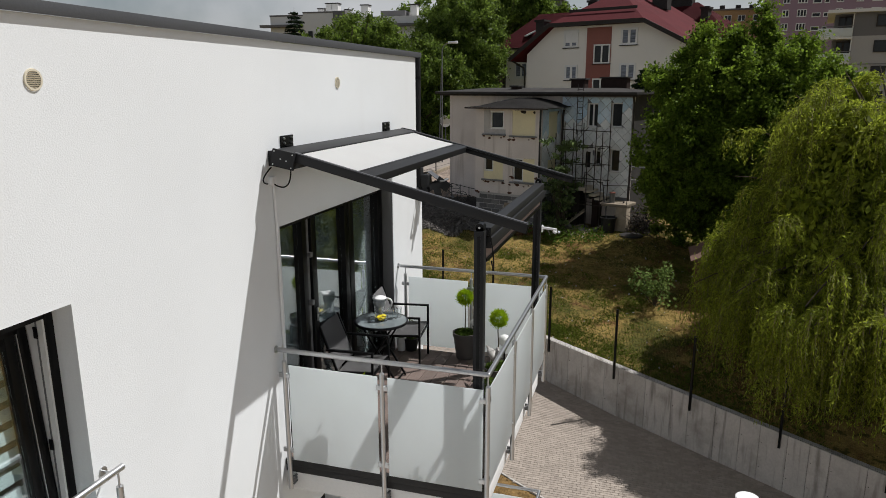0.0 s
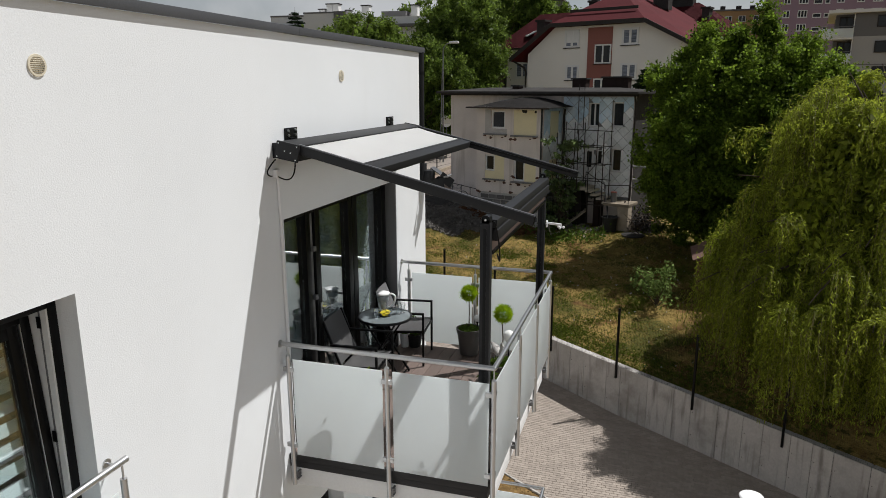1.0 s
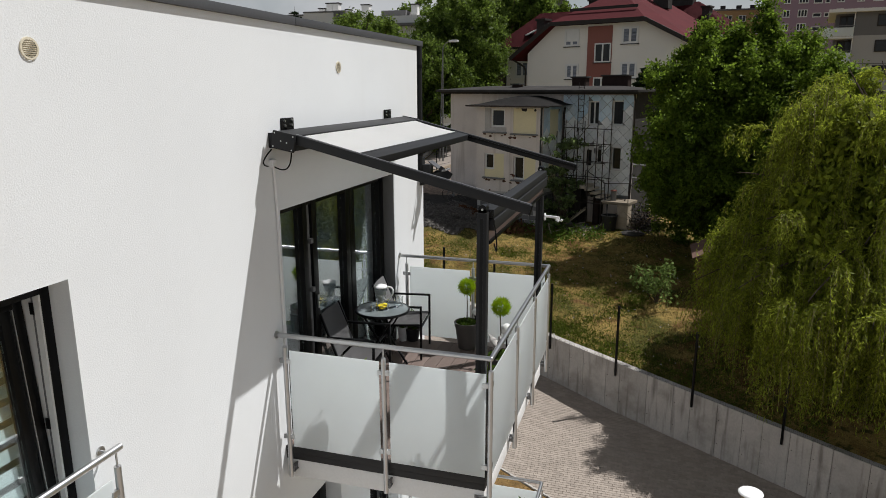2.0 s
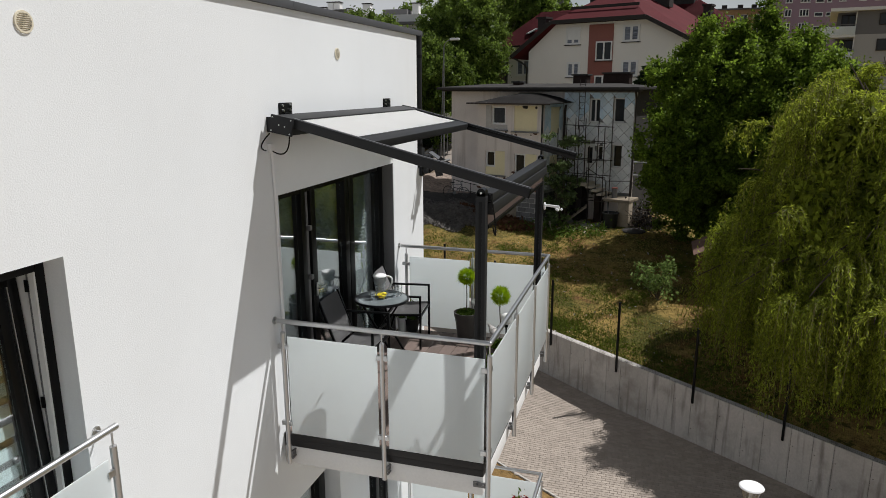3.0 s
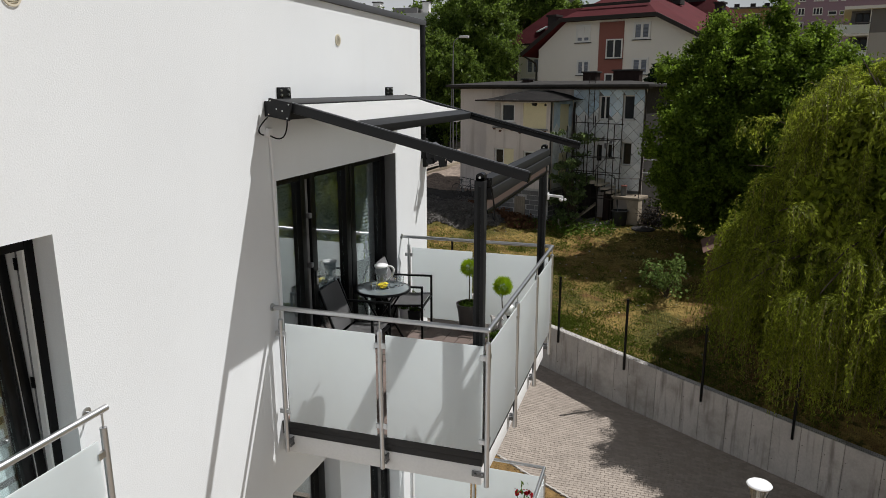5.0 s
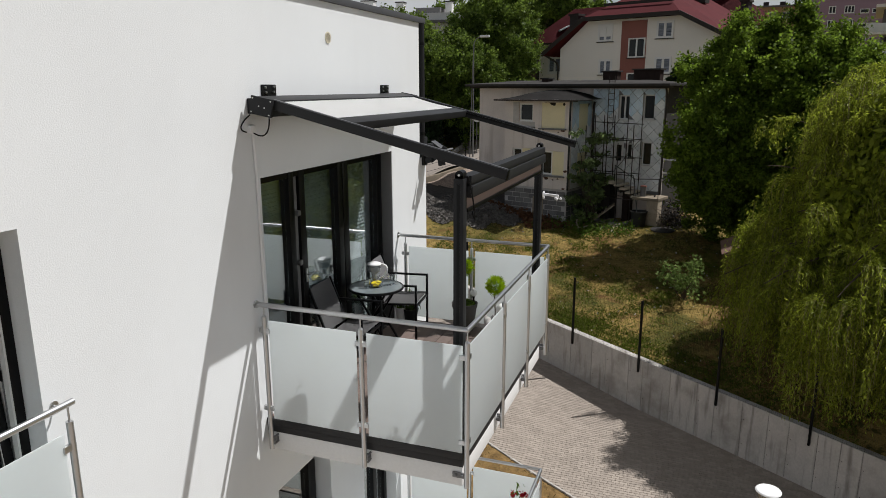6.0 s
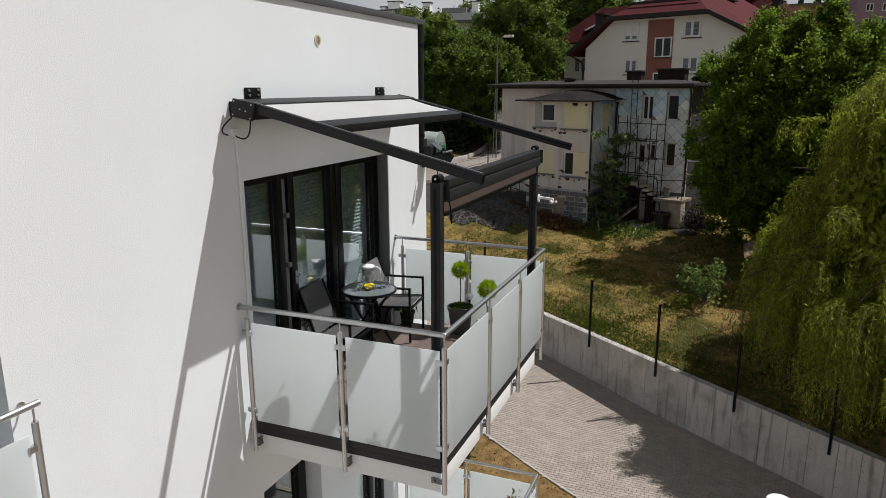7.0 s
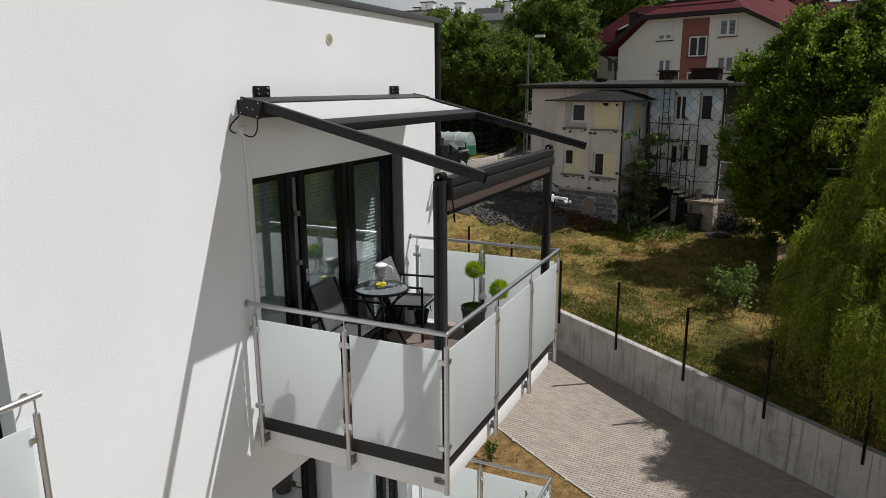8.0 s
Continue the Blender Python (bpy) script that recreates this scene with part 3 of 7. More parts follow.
def blind(y0, y1, z0, z1, step, wide, tilt, label, material, stand=None):
    v = thing("window_blind", (-0.27, y0, z1), label, "blind")
    part("head_rail", box(B(), -0.295, -0.255, y0, y1, z1 - 0.03, z1, 0.004), WINWHITE, v)
    me = mesh_of(bar(B(), (0, 0, 0), (0, y1 - y0 - 0.01, 0), wide, 0.0015, 0, (math.sin(tilt), 0, math.cos(tilt))), material)
    k = int((z1 - z0 - 0.05) / step)
    for i in range(k):
        o = new("slat", me)
        o.parent = v
        o.location = (-0.002, 0.005, -0.05 - step * i)
    if stand is not None:
        v.matrix_basis = stand
        part_ = new("lining", mesh_of(box(B(), -0.03, -0.026, 0.0, y1 - y0, z0 - z1, -0.03), SLING))
        part_.parent = v
        part_["label"] = "grey see-through lining"
    return v


for a, b in ((5.77, 6.36), (6.47, 7.33), (7.40, 8.34)):
    blind(a, b, 6.85, 8.95, 0.042, 0.038, radians(56), "pale grey slatted blind, half open, behind door glass", BLIND)
blind(1.40, 3.135, 6.98, 8.83, 0.122, 0.078, radians(88), "banded day-and-night blind on the tilted door leaf", BANDS, TILT @ Matrix.Translation((-0.085, 1.40, 1.89)))


# ---- balconies ----
def clamp(bm, x, y, z, dx, dy):
    """A glass clamp: a flat block with a rounded end."""
    box(bm, x - 0.014 - 0.02 * abs(dx), x + 0.014 + 0.02 * abs(dx), y - 0.014 - 0.02 * abs(dy), y + 0.014 + 0.02 * abs(dy), z - 0.022, z + 0.022, 0.007)


def railing():
    r = thing("balcony_railing", (0, 5.44, 6.55), "stainless steel balcony railing with frosted glass panes", "railing", "balcony railings")
    zr, rr = 7.948, 0.0212
    bm = pipe(B(), [(0.03, 5.44, zr), (1.93, 5.44, zr), (1.93, 8.5, zr), (0.03, 8.5, zr)], rr, 18)
    part("handrail", bm, STEEL, r, smooth=40)
    for y in (5.44, 8.5):
        bm = tube(B(), (0.0, y, zr), (0.008, y, zr), 0.034, seg=20)
        tube(bm, (0.0, y, zr - 0.005), (0.05, y, zr), 0.008, seg=10)
        part("wall_flange", bm, STEEL, r, smooth=40)
    posts = [(0.075, 5.44, 0, 1), (1.005, 5.44, 0, 1), (1.93, 5.44, 0, 1), (1.93, 6.53, 1, 0), (1.93, 7.52, 1, 0), (1.93, 8.5, 1, 0), (0.10, 8.5, 0, -1), (0.985, 8.5, 0, -1)]
    for x, y, ix, iy in posts:
        bm = tube(B(), (x, y, 6.585), (x, y, 7.842), 0.0212, seg=18)
        tube(bm, (x, y, 7.842), (x, y, 7.852), 0.0212, 0.014, seg=18)
        tube(bm, (x, y, 7.85), (x, y, zr - 0.01), 0.0065, seg=10)
        p = part("post", bm, STEEL, r, smooth=40)
        bm = B()
        hx, hy = (-1, 0) if ix else (0, 1 if iy > 0 else -1)
        if (x, y) == (1.93, 5.44):
            box(bm, x - 0.14, x - 0.01, y + 0.045, y + 0.058, 6.63, 6.68, 0.003)
            for q in (0.05, 0.11):
                tube(bm, (x - q, y + 0.05, 6.655), (x - q, y + 0.03, 6.655), 0.012, seg=10)
        else:
            for z in (6.64, 6.70):
                tube(bm, (x + 0.03 * abs(hy), y + 0.03 * abs(hx), z), (x + 0.03 * abs(hy) + hx * 0.075, y + 0.03 * abs(hx) + hy * 0.075, z), 0.011, seg=10)
            box(bm, min(x, x + hx * 0.07) - 0.012 * abs(hy), max(x, x + hx * 0.07) + 0.036 * abs(hy), min(y, y + hy * 0.07) - 0.012 * abs(hx), max(y, y + hy * 0.07) + 0.036 * abs(hx), 6.655, 6.685, 0.004)
        part("fixing", bm, TIN, p, smooth=40)
        for z in (7.715, 6.985):
            bm = B()
            if (x, y) in ((1.93, 5.44), (1.93, 8.5)):
                clamp(bm, x - 0.035, y, z, 1, 0)
                clamp(bm, x, y + (0.035 if y < 6 else -0.035), z, 0, 1)
            else:
                clamp(bm, x, y, z, 1.9 * (1 - ix), 1.9 * ix)
            part("glass_clamp", bm, STEEL, p, smooth=40)
    for a, b in ((0.118, 0.962), (1.055, 1.890)):
        part("pane", box(B(), a, b, 5.436, 5.444, 6.89, 7.812, 0.002), FROST, r, "frosted glass pane")
    for a, b in ((5.49, 6.487), (6.573, 7.477), (7.563, 8.455)):
        part("pane", box(B(), 1.926, 1.934, a, b, 6.89, 7.812, 0.002), FROST, r, "frosted glass pane")
    for a, b in ((0.143, 0.942), (1.028, 1.887)):
        part("pane", box(B(), a, b, 8.496, 8.504, 6.89, 7.812, 0.002), FROST, r, "frosted glass pane")
    return r


upper = railing()
copy_thing(upper, Matrix.Translation((0, 5.44, 6.55 - DROP)))


def balcony(z):
    b = thing("balcony_slab", (0.95, 6.97, z), "white-painted concrete balcony slab", "balcony slab", "balcony slabs", "structure")
    part("slab", box(B(), 0.002, 1.872, 5.50, 8.442, z - 0.31, z - 0.1365, 0.006), SLAB, b)
    bm = B()
    for z0, z1, o in ((-0.135, -0.072, 0.004), (-0.068, -0.008, 0.010)):
        box(bm, 0.003, 1.872 + o, 5.50 - o, 5.53, z + z0, z + z1, 0.003)
        box(bm, 1.84, 1.872 + o, 5.53, 8.43, z + z0, z + z1, 0.003)
        box(bm, 0.003, 1.872 + o, 8.43, 8.442 + o, z + z0, z + z1, 0.003)
    part("edging", bm, DECKEDGE, b, "black edge profile under the decking")
    return b


balcony(DECK_Z)
balcony(DECK_Z - DROP)
solid("lower_floor_tiles", box(B(), 0.003, 1.838, 5.535, 8.428, DECK_Z - DROP - 0.135, DECK_Z - DROP - 0.02), SLAB, "pale floor of the lower balcony", "floor", "structure")

deck = thing("decking", (0.95, 6.97, DECK_Z - 0.1), "brown grooved composite decking boards on the balcony", "decking", kind="structure")
part("sub_frame", box(B(), 0.003, 1.838, 5.535, 8.428, DECK_Z - 0.135, DECK_Z - 0.030), DECKEDGE, deck)
bm = box(B(), -0.0725, 0.0725, -1.448, 1.448, -0.022, 0.0, 0.003)
for i in range(5):
    box(bm, -0.055 + i * 0.0245, -0.043 + i * 0.0245, -1.447, 1.447, -0.002, 0.0025)
plank_mesh = mesh_of(bm, DECK)
for i in range(12):
    o = new("plank", plank_mesh)
    o.parent = deck
    o.location = (0.08 + 0.152 * i - 0.95, 6.98 - 6.97, 0.095)
solid("door_sill", box(B(), -0.145, 0.0, 5.63, 8.34, 6.80, 6.868, 0.004), DECKEDGE, "dark door sill strip", "sill", "structure")

# juliet railing of the next window
j = thing("juliet_railing", (0.1, 3.4, 6.6), "stainless steel window railing with frosted glass", "railing")
part("handrail", pipe(B(), [(0.13, 3.425, 7.97), (0.13, 0.9, 7.97)], 0.0212, 18), STEEL, j, smooth=40)
bm = pipe(B(), [(0.0, 3.40, 7.93), (0.05, 3.40, 7.93), (0.13, 3.36, 7.955)], 0.007, 10)
tube(bm, (0.0, 3.40, 7.93), (0.008, 3.40, 7.93), 0.03, seg=18)
part("wall_flange", bm, STEEL, j, smooth=40)
for y in (3.385, 2.25, 1.05):
    bm = tube(B(), (0.13, y, 6.5), (0.13, y, 7.86), 0.0212, seg=18)
    tube(bm, (0.13, y, 7.86), (0.13, y, 7.955), 0.0065, seg=10)
    p = part("post", bm, STEEL, j, smooth=40)
    for z in (7.70, 6.9):
        bm = B()
        clamp(bm, 0.13, y - 0.035, z, 0, 1)
        clamp(bm, 0.13, y + 0.002, z, 0, 0.2)
        part("glass_clamp", bm, STEEL, p)
    part("fixing", tube(B(), (0.0, y, 6.62), (0.13, y, 6.62), 0.012), TIN, p)
for a, b in ((2.29, 3.335), (1.1, 2.2)):
    part("pane", box(B(), 0.126, 0.134, a, b, 6.8, 7.80, 0.002), FROST, j, "frosted glass pane")

# ---- terrace awning ----
A0, A1, SL = Vector((0.24, 0, 9.640)), Vector((2.20, 0, 9.150)), Vector((2.0, 0, -0.5)).normalized()
aw = thing("terrace_awning", (0.14, 7.0, 9.53), "anthracite aluminium terrace awning, white fabric partly extended", "awning")
tilt = Matrix.Translation((0.155, 0, 9.625)) @ Matrix.Rotation(math.atan2(0.5, 2.0) * 0.75, 4, "Y")
bm = box(B(), -0.098, 0.098, 5.49, 8.52, -0.068, 0.068, 0.012, tilt)
part("cassette", bm, ANTHRA, aw)
for y in (5.478, 8.532):
    bm = box(B(), -0.104, 0.104, y - 0.012, y + 0.012, -0.074, 0.074, 0.006, tilt)
    p = part("end_cap", bm, ANTHRA, aw)
    e = -0.015 if y < 6 else 0.015
    for x, z in ((-0.085, 0.055), (0.085, 0.055), (-0.085, -0.055), (0.085, -0.055), (-0.02, 0.0), (0.035, -0.005)):
        c0, c1 = tilt @ Vector((x, y, z)), tilt @ Vector((x, y + e, z))
        part("screw", tube(B(), c0, c1, 0.006, seg=10), STEEL, p)
# added strip that shuts out sun between cassette and wall
part("light_blocker", box(B(), 0.001, 0.075, 5.50, 8.51, 9.565, 9.690, 0.004), ANTHRA, aw, "filler strip added to block sun behind the cassette")
for y in (5.705, 8.06):
    w_ = 0.215
    bm = box(B(), 0.0, 0.012, y, y + w_, 9.66, 9.80, 0.006)
    box(bm, 0.0, 0.075, y + 0.012, y + 0.022, 9.66, 9.70, 0.002)
    box(bm, 0.0, 0.075, y + w_ - 0.022, y + w_ - 0.012, 9.66, 9.70, 0.002)
    box(bm, 0.012, 0.030, y + 0.06, y + w_ - 0.06, 9.700, 9.716, 0.002)
    p = part("wall_bracket", bm, BLACKFR, aw)
    for yy, zz in ((0.045, 9.775), (w_ - 0.045, 9.780), (0.05, 9.735), (w_ - 0.05, 9.738)):
        part("bolt", tube(B(), (0.012, y + yy, zz), (0.026, y + yy, zz), 0.010, seg=8), STEEL, p)
for y in (5.525, 8.475):
    q = Vector((0, y, 0))
    bm = bar(B(), A0 + q, A1 + q, 0.052, 0.076, 0.006)
    p = part("guide_rail", bm, ANTHRA, aw)
    bm = bar(B(), A0 + q + Vector((0, 0, 0.041)), A1 + q + Vector((0, 0, 0.041)), 0.030, 0.006)
    part("lip", bm, CAPMETAL, p)
    e = 0.03 if y < 6 else -0.03
    bm = bar(B(), A0 + q + Vector((0, e, 0.01)), A1 + q + Vector((0, e, 0.01)), 0.012, 0.02)
    part("track", bm, BLACKFR, p)
    part("rail_cap", bar(B(), A1 + q, A1 + q + SL * 0.006, 0.056, 0.080, 0.002), BLACKFR, p)
X_BAR = 0.81
t0, t1 = (X_BAR - 0.24) / 2.0, (X_BAR + 0.125 - 0.24) / 2.0
f0, f1 = A0 + (A1 - A0) * -0.03 + Vector((0, 0, 0.03)), A0 + (A1 - A0) * t0 + Vector((0, 0, 0.03))
bm = B()
vs = []
for i in range(13):
    c = f0.lerp(f1, i / 12)
    sag = -0.012 * math.sin(math.pi * i / 12)
    vs.append([bm.verts.new((c.x, 5.555 + (8.445 - 5.555) * k / 24, c.z + sag)) for k in range(25)])
for a, b in zip(vs, vs[1:]):
    for k in range(24):
        bm.faces.new((a[k], a[k + 1], b[k + 1], b[k]))
bmesh.ops.solidify(bm, geom=bm.faces[:], thickness=0.002)
part("fabric", bm, FABRIC, aw, "white awning fabric")
g0, g1 = A0 + (A1 - A0) * t0, A0 + (A1 - A0) * t1
m = Matrix.Translation(((g0 + g1) / 2 + Vector((0, 0, 0.0)))) @ Matrix.Rotation(math.atan2(0.5, 2.0), 4, "Y")
bm = box(B(), -0.064, 0.064, 5.56, 8.44, -0.036, 0.036, 0.006, m)
part("front_bar", bm, ANTHRA, aw)
part("reveal_strip", box(B(), -0.09, -0.066, 5.56, 8.44, 0.02, 0.034, 0.002, m), BLACKFR, aw)

for y in (5.60, 8.40):
    bm = box(B(), 1.772, 1.854, y - 0.051, y + 0.033, DECK_Z + 0.006, 9.10, 0.006)
    p = part("support_post", bm, ANTHRA, aw)
    part("foot_plate", box(B(), 1.75, 1.838, y - 0.075, y + 0.075, DECK_Z + 0.0005, DECK_Z + 0.010, 0.002), ANTHRA, p)
    part("groove", box(B(), 1.800, 1.826, y - 0.0525, y - 0.0505, DECK_Z + 0.02, 9.06), BLACKFR, p)
    bm = tube(B(), (1.815, y - 0.040, 9.128), (1.815, y + 0.040, 9.128), 0.034, seg=24)
    box(bm, 1.781, 1.849, y - 0.040, y + 0.040, 9.10, 9.13, 0.003)
    part("pivot", bm, BLACKFR, p)
    part("bolt", tube(B(), (1.815, y - 0.050, 9.128), (1.815, y - 0.040, 9.128), 0.009, seg=16), STEEL, p)
bm = box(B(), 1.79, 1.89, 5.637, 8.348, 9.052, 9.118, 0.006)
part("front_beam", bm, ANTHRA, aw)
bm = box(B(), 1.80, 1.88, 5.638, 8.347, 9.040, 9.052)
part("beam_groove", bm, BLACKFR, aw)
bm = box(B(), 1.782, 1.900, 5.638, 8.347, 8.945, 9.040, 0.014)
part("screen_cassette", bm, ANTHRA, aw)
part("screen_fabric", box(B(), 1.845, 1.848, 5.640, 8.345, 8.862, 8.945), SCREENF, aw, "brown-grey screen fabric, partly lowered")
part("weight_bar", box(B(), 1.832, 1.862, 5.640, 8.345, 8.834, 8.862, 0.004), BLACKFR, aw)
bm = pipe(B(), arc((1.885, 5.56, 9.12), (1.93, 5.58, 8.95), (1.92, 5.62, 8.80)) + arc((1.92, 5.62, 8.80), (1.915, 5.64, 8.76), (1.89, 5.66, 8.84), 5), 0.006, 8)
part("cable", bm, BLACKFR, aw)

jb = thing("junction_box", (0.0, 5.53, 9.40), "white socket box with conduit and black cables on the wall", "junction box")
part("box_body", box(B(), 0.0, 0.035, 5.49, 5.56, 9.40, 9.47, 0.008), WHITEP, jb)
part("conduit", pipe(B(), [(0.012, 5.54, 9.40), (0.012, 5.555, 9.0), (0.012, 5.56, 6.86)], 0.012, 12), WHITEP, jb, "white plastic conduit")
part("cable", pipe(B(), arc((0.05, 5.46, 9.56), (0.02, 5.28, 9.45), (0.02, 5.44, 9.42), 12), 0.006, 8), BLACKFR, jb, "black power cable")
part("cable", pipe(B(), arc((0.22, 5.48, 9.54), (0.20, 5.50, 9.33), (0.03, 5.52, 9.41), 12), 0.006, 8), BLACKFR, jb, "black power cable")

ws = thing("wind_sensor", (1.86, 8.40, 8.57), "white wind sensor with small cups on the post", "wind sensor")
bm = bar(B(), (1.872, 8.39, 8.58), (2.05, 8.39, 8.565), 0.03, 0.028, 0.008)
part("arm", bm, WHITEP, ws)
part("mount", tube(B(), (1.872, 8.39, 8.57), (1.885, 8.39, 8.57), 0.045, seg=20), WHITEP, ws)
part("hub", tube(B(), (2.04, 8.39, 8.53), (2.04, 8.39, 8.56), 0.012, seg=12), WHITEP, ws)
for k in range(3):
    a = 2 * math.pi * k / 3 + 0.4
    part("cup", ball(B(), (2.04 + 0.035 * math.cos(a), 8.39 + 0.035 * math.sin(a), 8.535), 0.016, 12), WHITEP, ws)
for x, y in ((-3.2, 8.2), (-2.2, 3.2)):
    rv = thing("roof_vent", (x, y, 10.45), "dark roof vent cowl behind the parapet", "roof vent", "roof vents")
    part("stack", tube(B(), (x, y, 10.45), (x, y, 10.85), 0.12, seg=16), CAPMETAL, rv)
    part("cowl", tube(B(), (x, y, 10.85), (x, y, 10.98), 0.3, 0.03, seg=18), CAPMETAL, rv)


# ---- houses ----
def part_in(name, bm, material, parent, label="", smooth=30):
    """One mesh in the parent's own metres."""
    ob = new(name, mesh_of(bm, material, None, smooth))
    ob.parent = parent
    if label:
        ob["label"] = label
    return ob


def site(name, x, y, turn, label, category, group="", z=0.0):
    ob = thing(name, (x, y, z), label, category, group)
    ob.matrix_basis = pose(x, y, z, 0, 0, turn)
    return ob


def casement(parent, x0, x1, z0, z1, y=0.0, depth=0.12, frame=WINWHITE, fw=0.07, bars=1, sill=True, sillmat=None, pane=DARKPANE, label=""):
    """A window in a wall that faces -y: frame, pane, mullions, sill."""
    yy = y + depth if depth > 0 else y - 0.025
    bm = B()
    box(bm, x0, x0 + fw, yy - 0.05, yy + 0.02, z0, z1)
    box(bm, x1 - fw, x1, yy - 0.05, yy + 0.02, z0, z1)
    box(bm, x0 + fw, x1 - fw, yy - 0.05, yy + 0.02, z0, z0 + fw)
    box(bm, x0 + fw, x1 - fw, yy - 0.05, yy + 0.02, z1 - fw, z1)
    for i in range(bars):
        xm = x0 + (x1 - x0) * (i + 1) / (bars + 1)
        box(bm, xm - fw * 0.6, xm + fw * 0.6, yy - 0.045, yy + 0.018, z0 + fw, z1 - fw)
    w = part_in("window", bm, frame, parent, label)
    part_in("pane", box(B(), x0 + fw, x1 - fw, yy + 0.002, yy + 0.012, z0 + fw, z1 - fw), pane, w)
    if sill:
        part_in("sill", box(B(), x0 - 0.08, x1 + 0.08, y - 0.12, (y + depth - 0.052) if depth > 0 else y - 0.004, z0 - 0.06, z0 - 0.004, 0.006), sillmat or frame, w)
    return w


ruin = site("derelict_house", -2.45, 35.0, -18.07, "derelict two-storey house, grey roughcast and pale blue diamond slates", "house")
bay_holes = [(-2.93, -2.09, 8.05, 8.98), (-1.60, -0.28, 7.75, 9.02), (-3.28, -2.10, 5.42, 6.69), (-1.54, -0.26, 5.40, 6.62)]
bm = pierced(B(), (-3.8, 4.72), (0.0, 9.12), bay_holes, 0.0, -0.25, "y")
part_in("bay_wall", bm, HOUSE_GREY, ruin, "grey roughcast wall", None)
bm = box(B(), -3.8, -3.55, 0.251, 2.4, 4.72, 9.12)
part_in("bay_side_wall", bm, HOUSE_GREY, ruin)
bm = box(B(), -0.25, -0.02, 0.251, 2.4, 4.72, 9.12)
part_in("bay_side_wall", bm, TIN, ruin, "dark joints behind the slates")
part_in("bay_corner_trim", box(B(), -0.05, 0.02, -0.012, 0.06, 4.7, 9.1), FELT, ruin)
main_holes = [(1.42, 2.0, 8.18, 9.36), (2.69, 3.28, 8.2, 9.4), (2.75, 3.26, 5.95, 7.1), (1.25, 1.82, 5.12, 7.1), (1.92, 2.25, 6.25, 7.0)]
bm = pierced(B(), (-7.1, 2.3), (3.8, 9.78), main_holes, 2.4, -0.3, "y")
part_in("main_wall", bm, HOUSE_GREY, ruin, "grey roughcast main wall", None)
# the right gable takes the dark felt colour as painted shade
for x0, x1, y0, y1 in ((-7.1, -6.8, 2.701, 5.6), (3.5, 3.8, 2.701, 5.6), (-6.8, 3.5, 5.3, 5.6)):
    part_in("outer_wall", box(B(), x0, x1, y0, y1, 2.3, 9.78), FELT if x0 == 3.5 else HOUSE_GREY, ruin, "gable wall with shade painted in" if x0 == 3.5 else "")
part_in("inner_floor", box(B(), -6.79, 3.49, 2.71, 5.29, 5.0, 5.1), DARKWOOD, ruin)
part_in("inner_floor", box(B(), -6.79, 3.49, 2.71, 5.29, 7.5, 7.6), DARKWOOD, ruin)
part_in("bay_floor", box(B(), -3.54, -0.26, 0.26, 2.39, 7.2, 7.3), DARKWOOD, ruin)
part_in("bay_back", box(B(), -3.54, -0.26, 2.2, 2.39, 4.72, 9.1), DARKWOOD, ruin)
# bay roof: shallow hump with eaves
bm = B()
rows = []
for i in range(13):
    x = -4.2 + 4.8 * i / 12
    hump = 0.46 * max(0.0, math.sin(math.pi * min(1, max(0, (i - 0.5) / 11)))) ** 0.8
    rows.append([bm.verts.new((x, -0.42 + 2.85 * k / 4, 9.16 + hump * (0.0, 0.55, 0.85, 1.0, 1.0)[k] + 0.012 * math.sin(i * 2.3 + k))) for k in range(5)])
for a, b in zip(rows, rows[1:]):
    for k in range(4):
        bm.faces.new((a[k], b[k], b[k + 1], a[k + 1]))
bmesh.ops.solidify(bm, geom=bm.faces[:], thickness=-0.09)
part_in("bay_roof", bm, FELT, ruin, "sagging grey felt roof over the bay")
part_in("gutter", box(B(), -4.2, 0.61, -0.50, -0.40, 9.08, 9.16, 0.02), RUSTY, ruin)
bm = box(B(), -7.6, 4.25, 1.60, 6.0, 9.80, 9.92, 0.01)
rf = part_in("roof", bm, FELT, ruin, "flat felt roof with ragged edge")
bm = B()
v0 = [bm.verts.new(c) for c in ((-7.6, 1.60, 9.921), (4.25, 1.60, 9.921), (4.25, 6.0, 9.921), (-7.6, 6.0, 9.921), (-5.5, 4.0, 10.12), (2.4, 4.0, 10.12))]
for f in ((0, 1, 5, 4), (1, 2, 5), (2, 3, 4, 5), (3, 0, 4)):
    bm.faces.new([v0[i] for i in f])
part_in("roof_top", bm, FELT, rf)
part_in("eaves_board", box(B(), -7.5, 4.15, 1.95, 2.39, 9.70, 9.80), DARKWOOD, rf)
for x0, x1, y0, h in ((-0.7, 0.1, 4.9, 10.62), (1.3, 2.7, 4.3, 10.68), (-3.4, -3.0, 3.0, 10.25)):
    c = part_in("chimney", box(B(), x0, x1, y0, y0 + 0.5, 9.93, h - 0.08), OLDBRICK, rf, "old brick chimney")
    part_in("chimney_cap", box(B(), x0 - 0.08, x1 + 0.08, y0 - 0.08, y0 + 0.58, h - 0.08, h, 0.01), FELT, c)
part_in("downpipe", pipe(B(), [(3.95, 2.0, 9.7), (3.9, 2.3, 9.4), (3.86, 2.34, 4.5)], 0.05), RUSTY, ruin)
part_in("downpipe", pipe(B(), [(0.3, 2.0, 9.0), (0.12, 2.3, 8.7), (0.12, 2.34, 4.5)], 0.06), RUSTY, ruin)
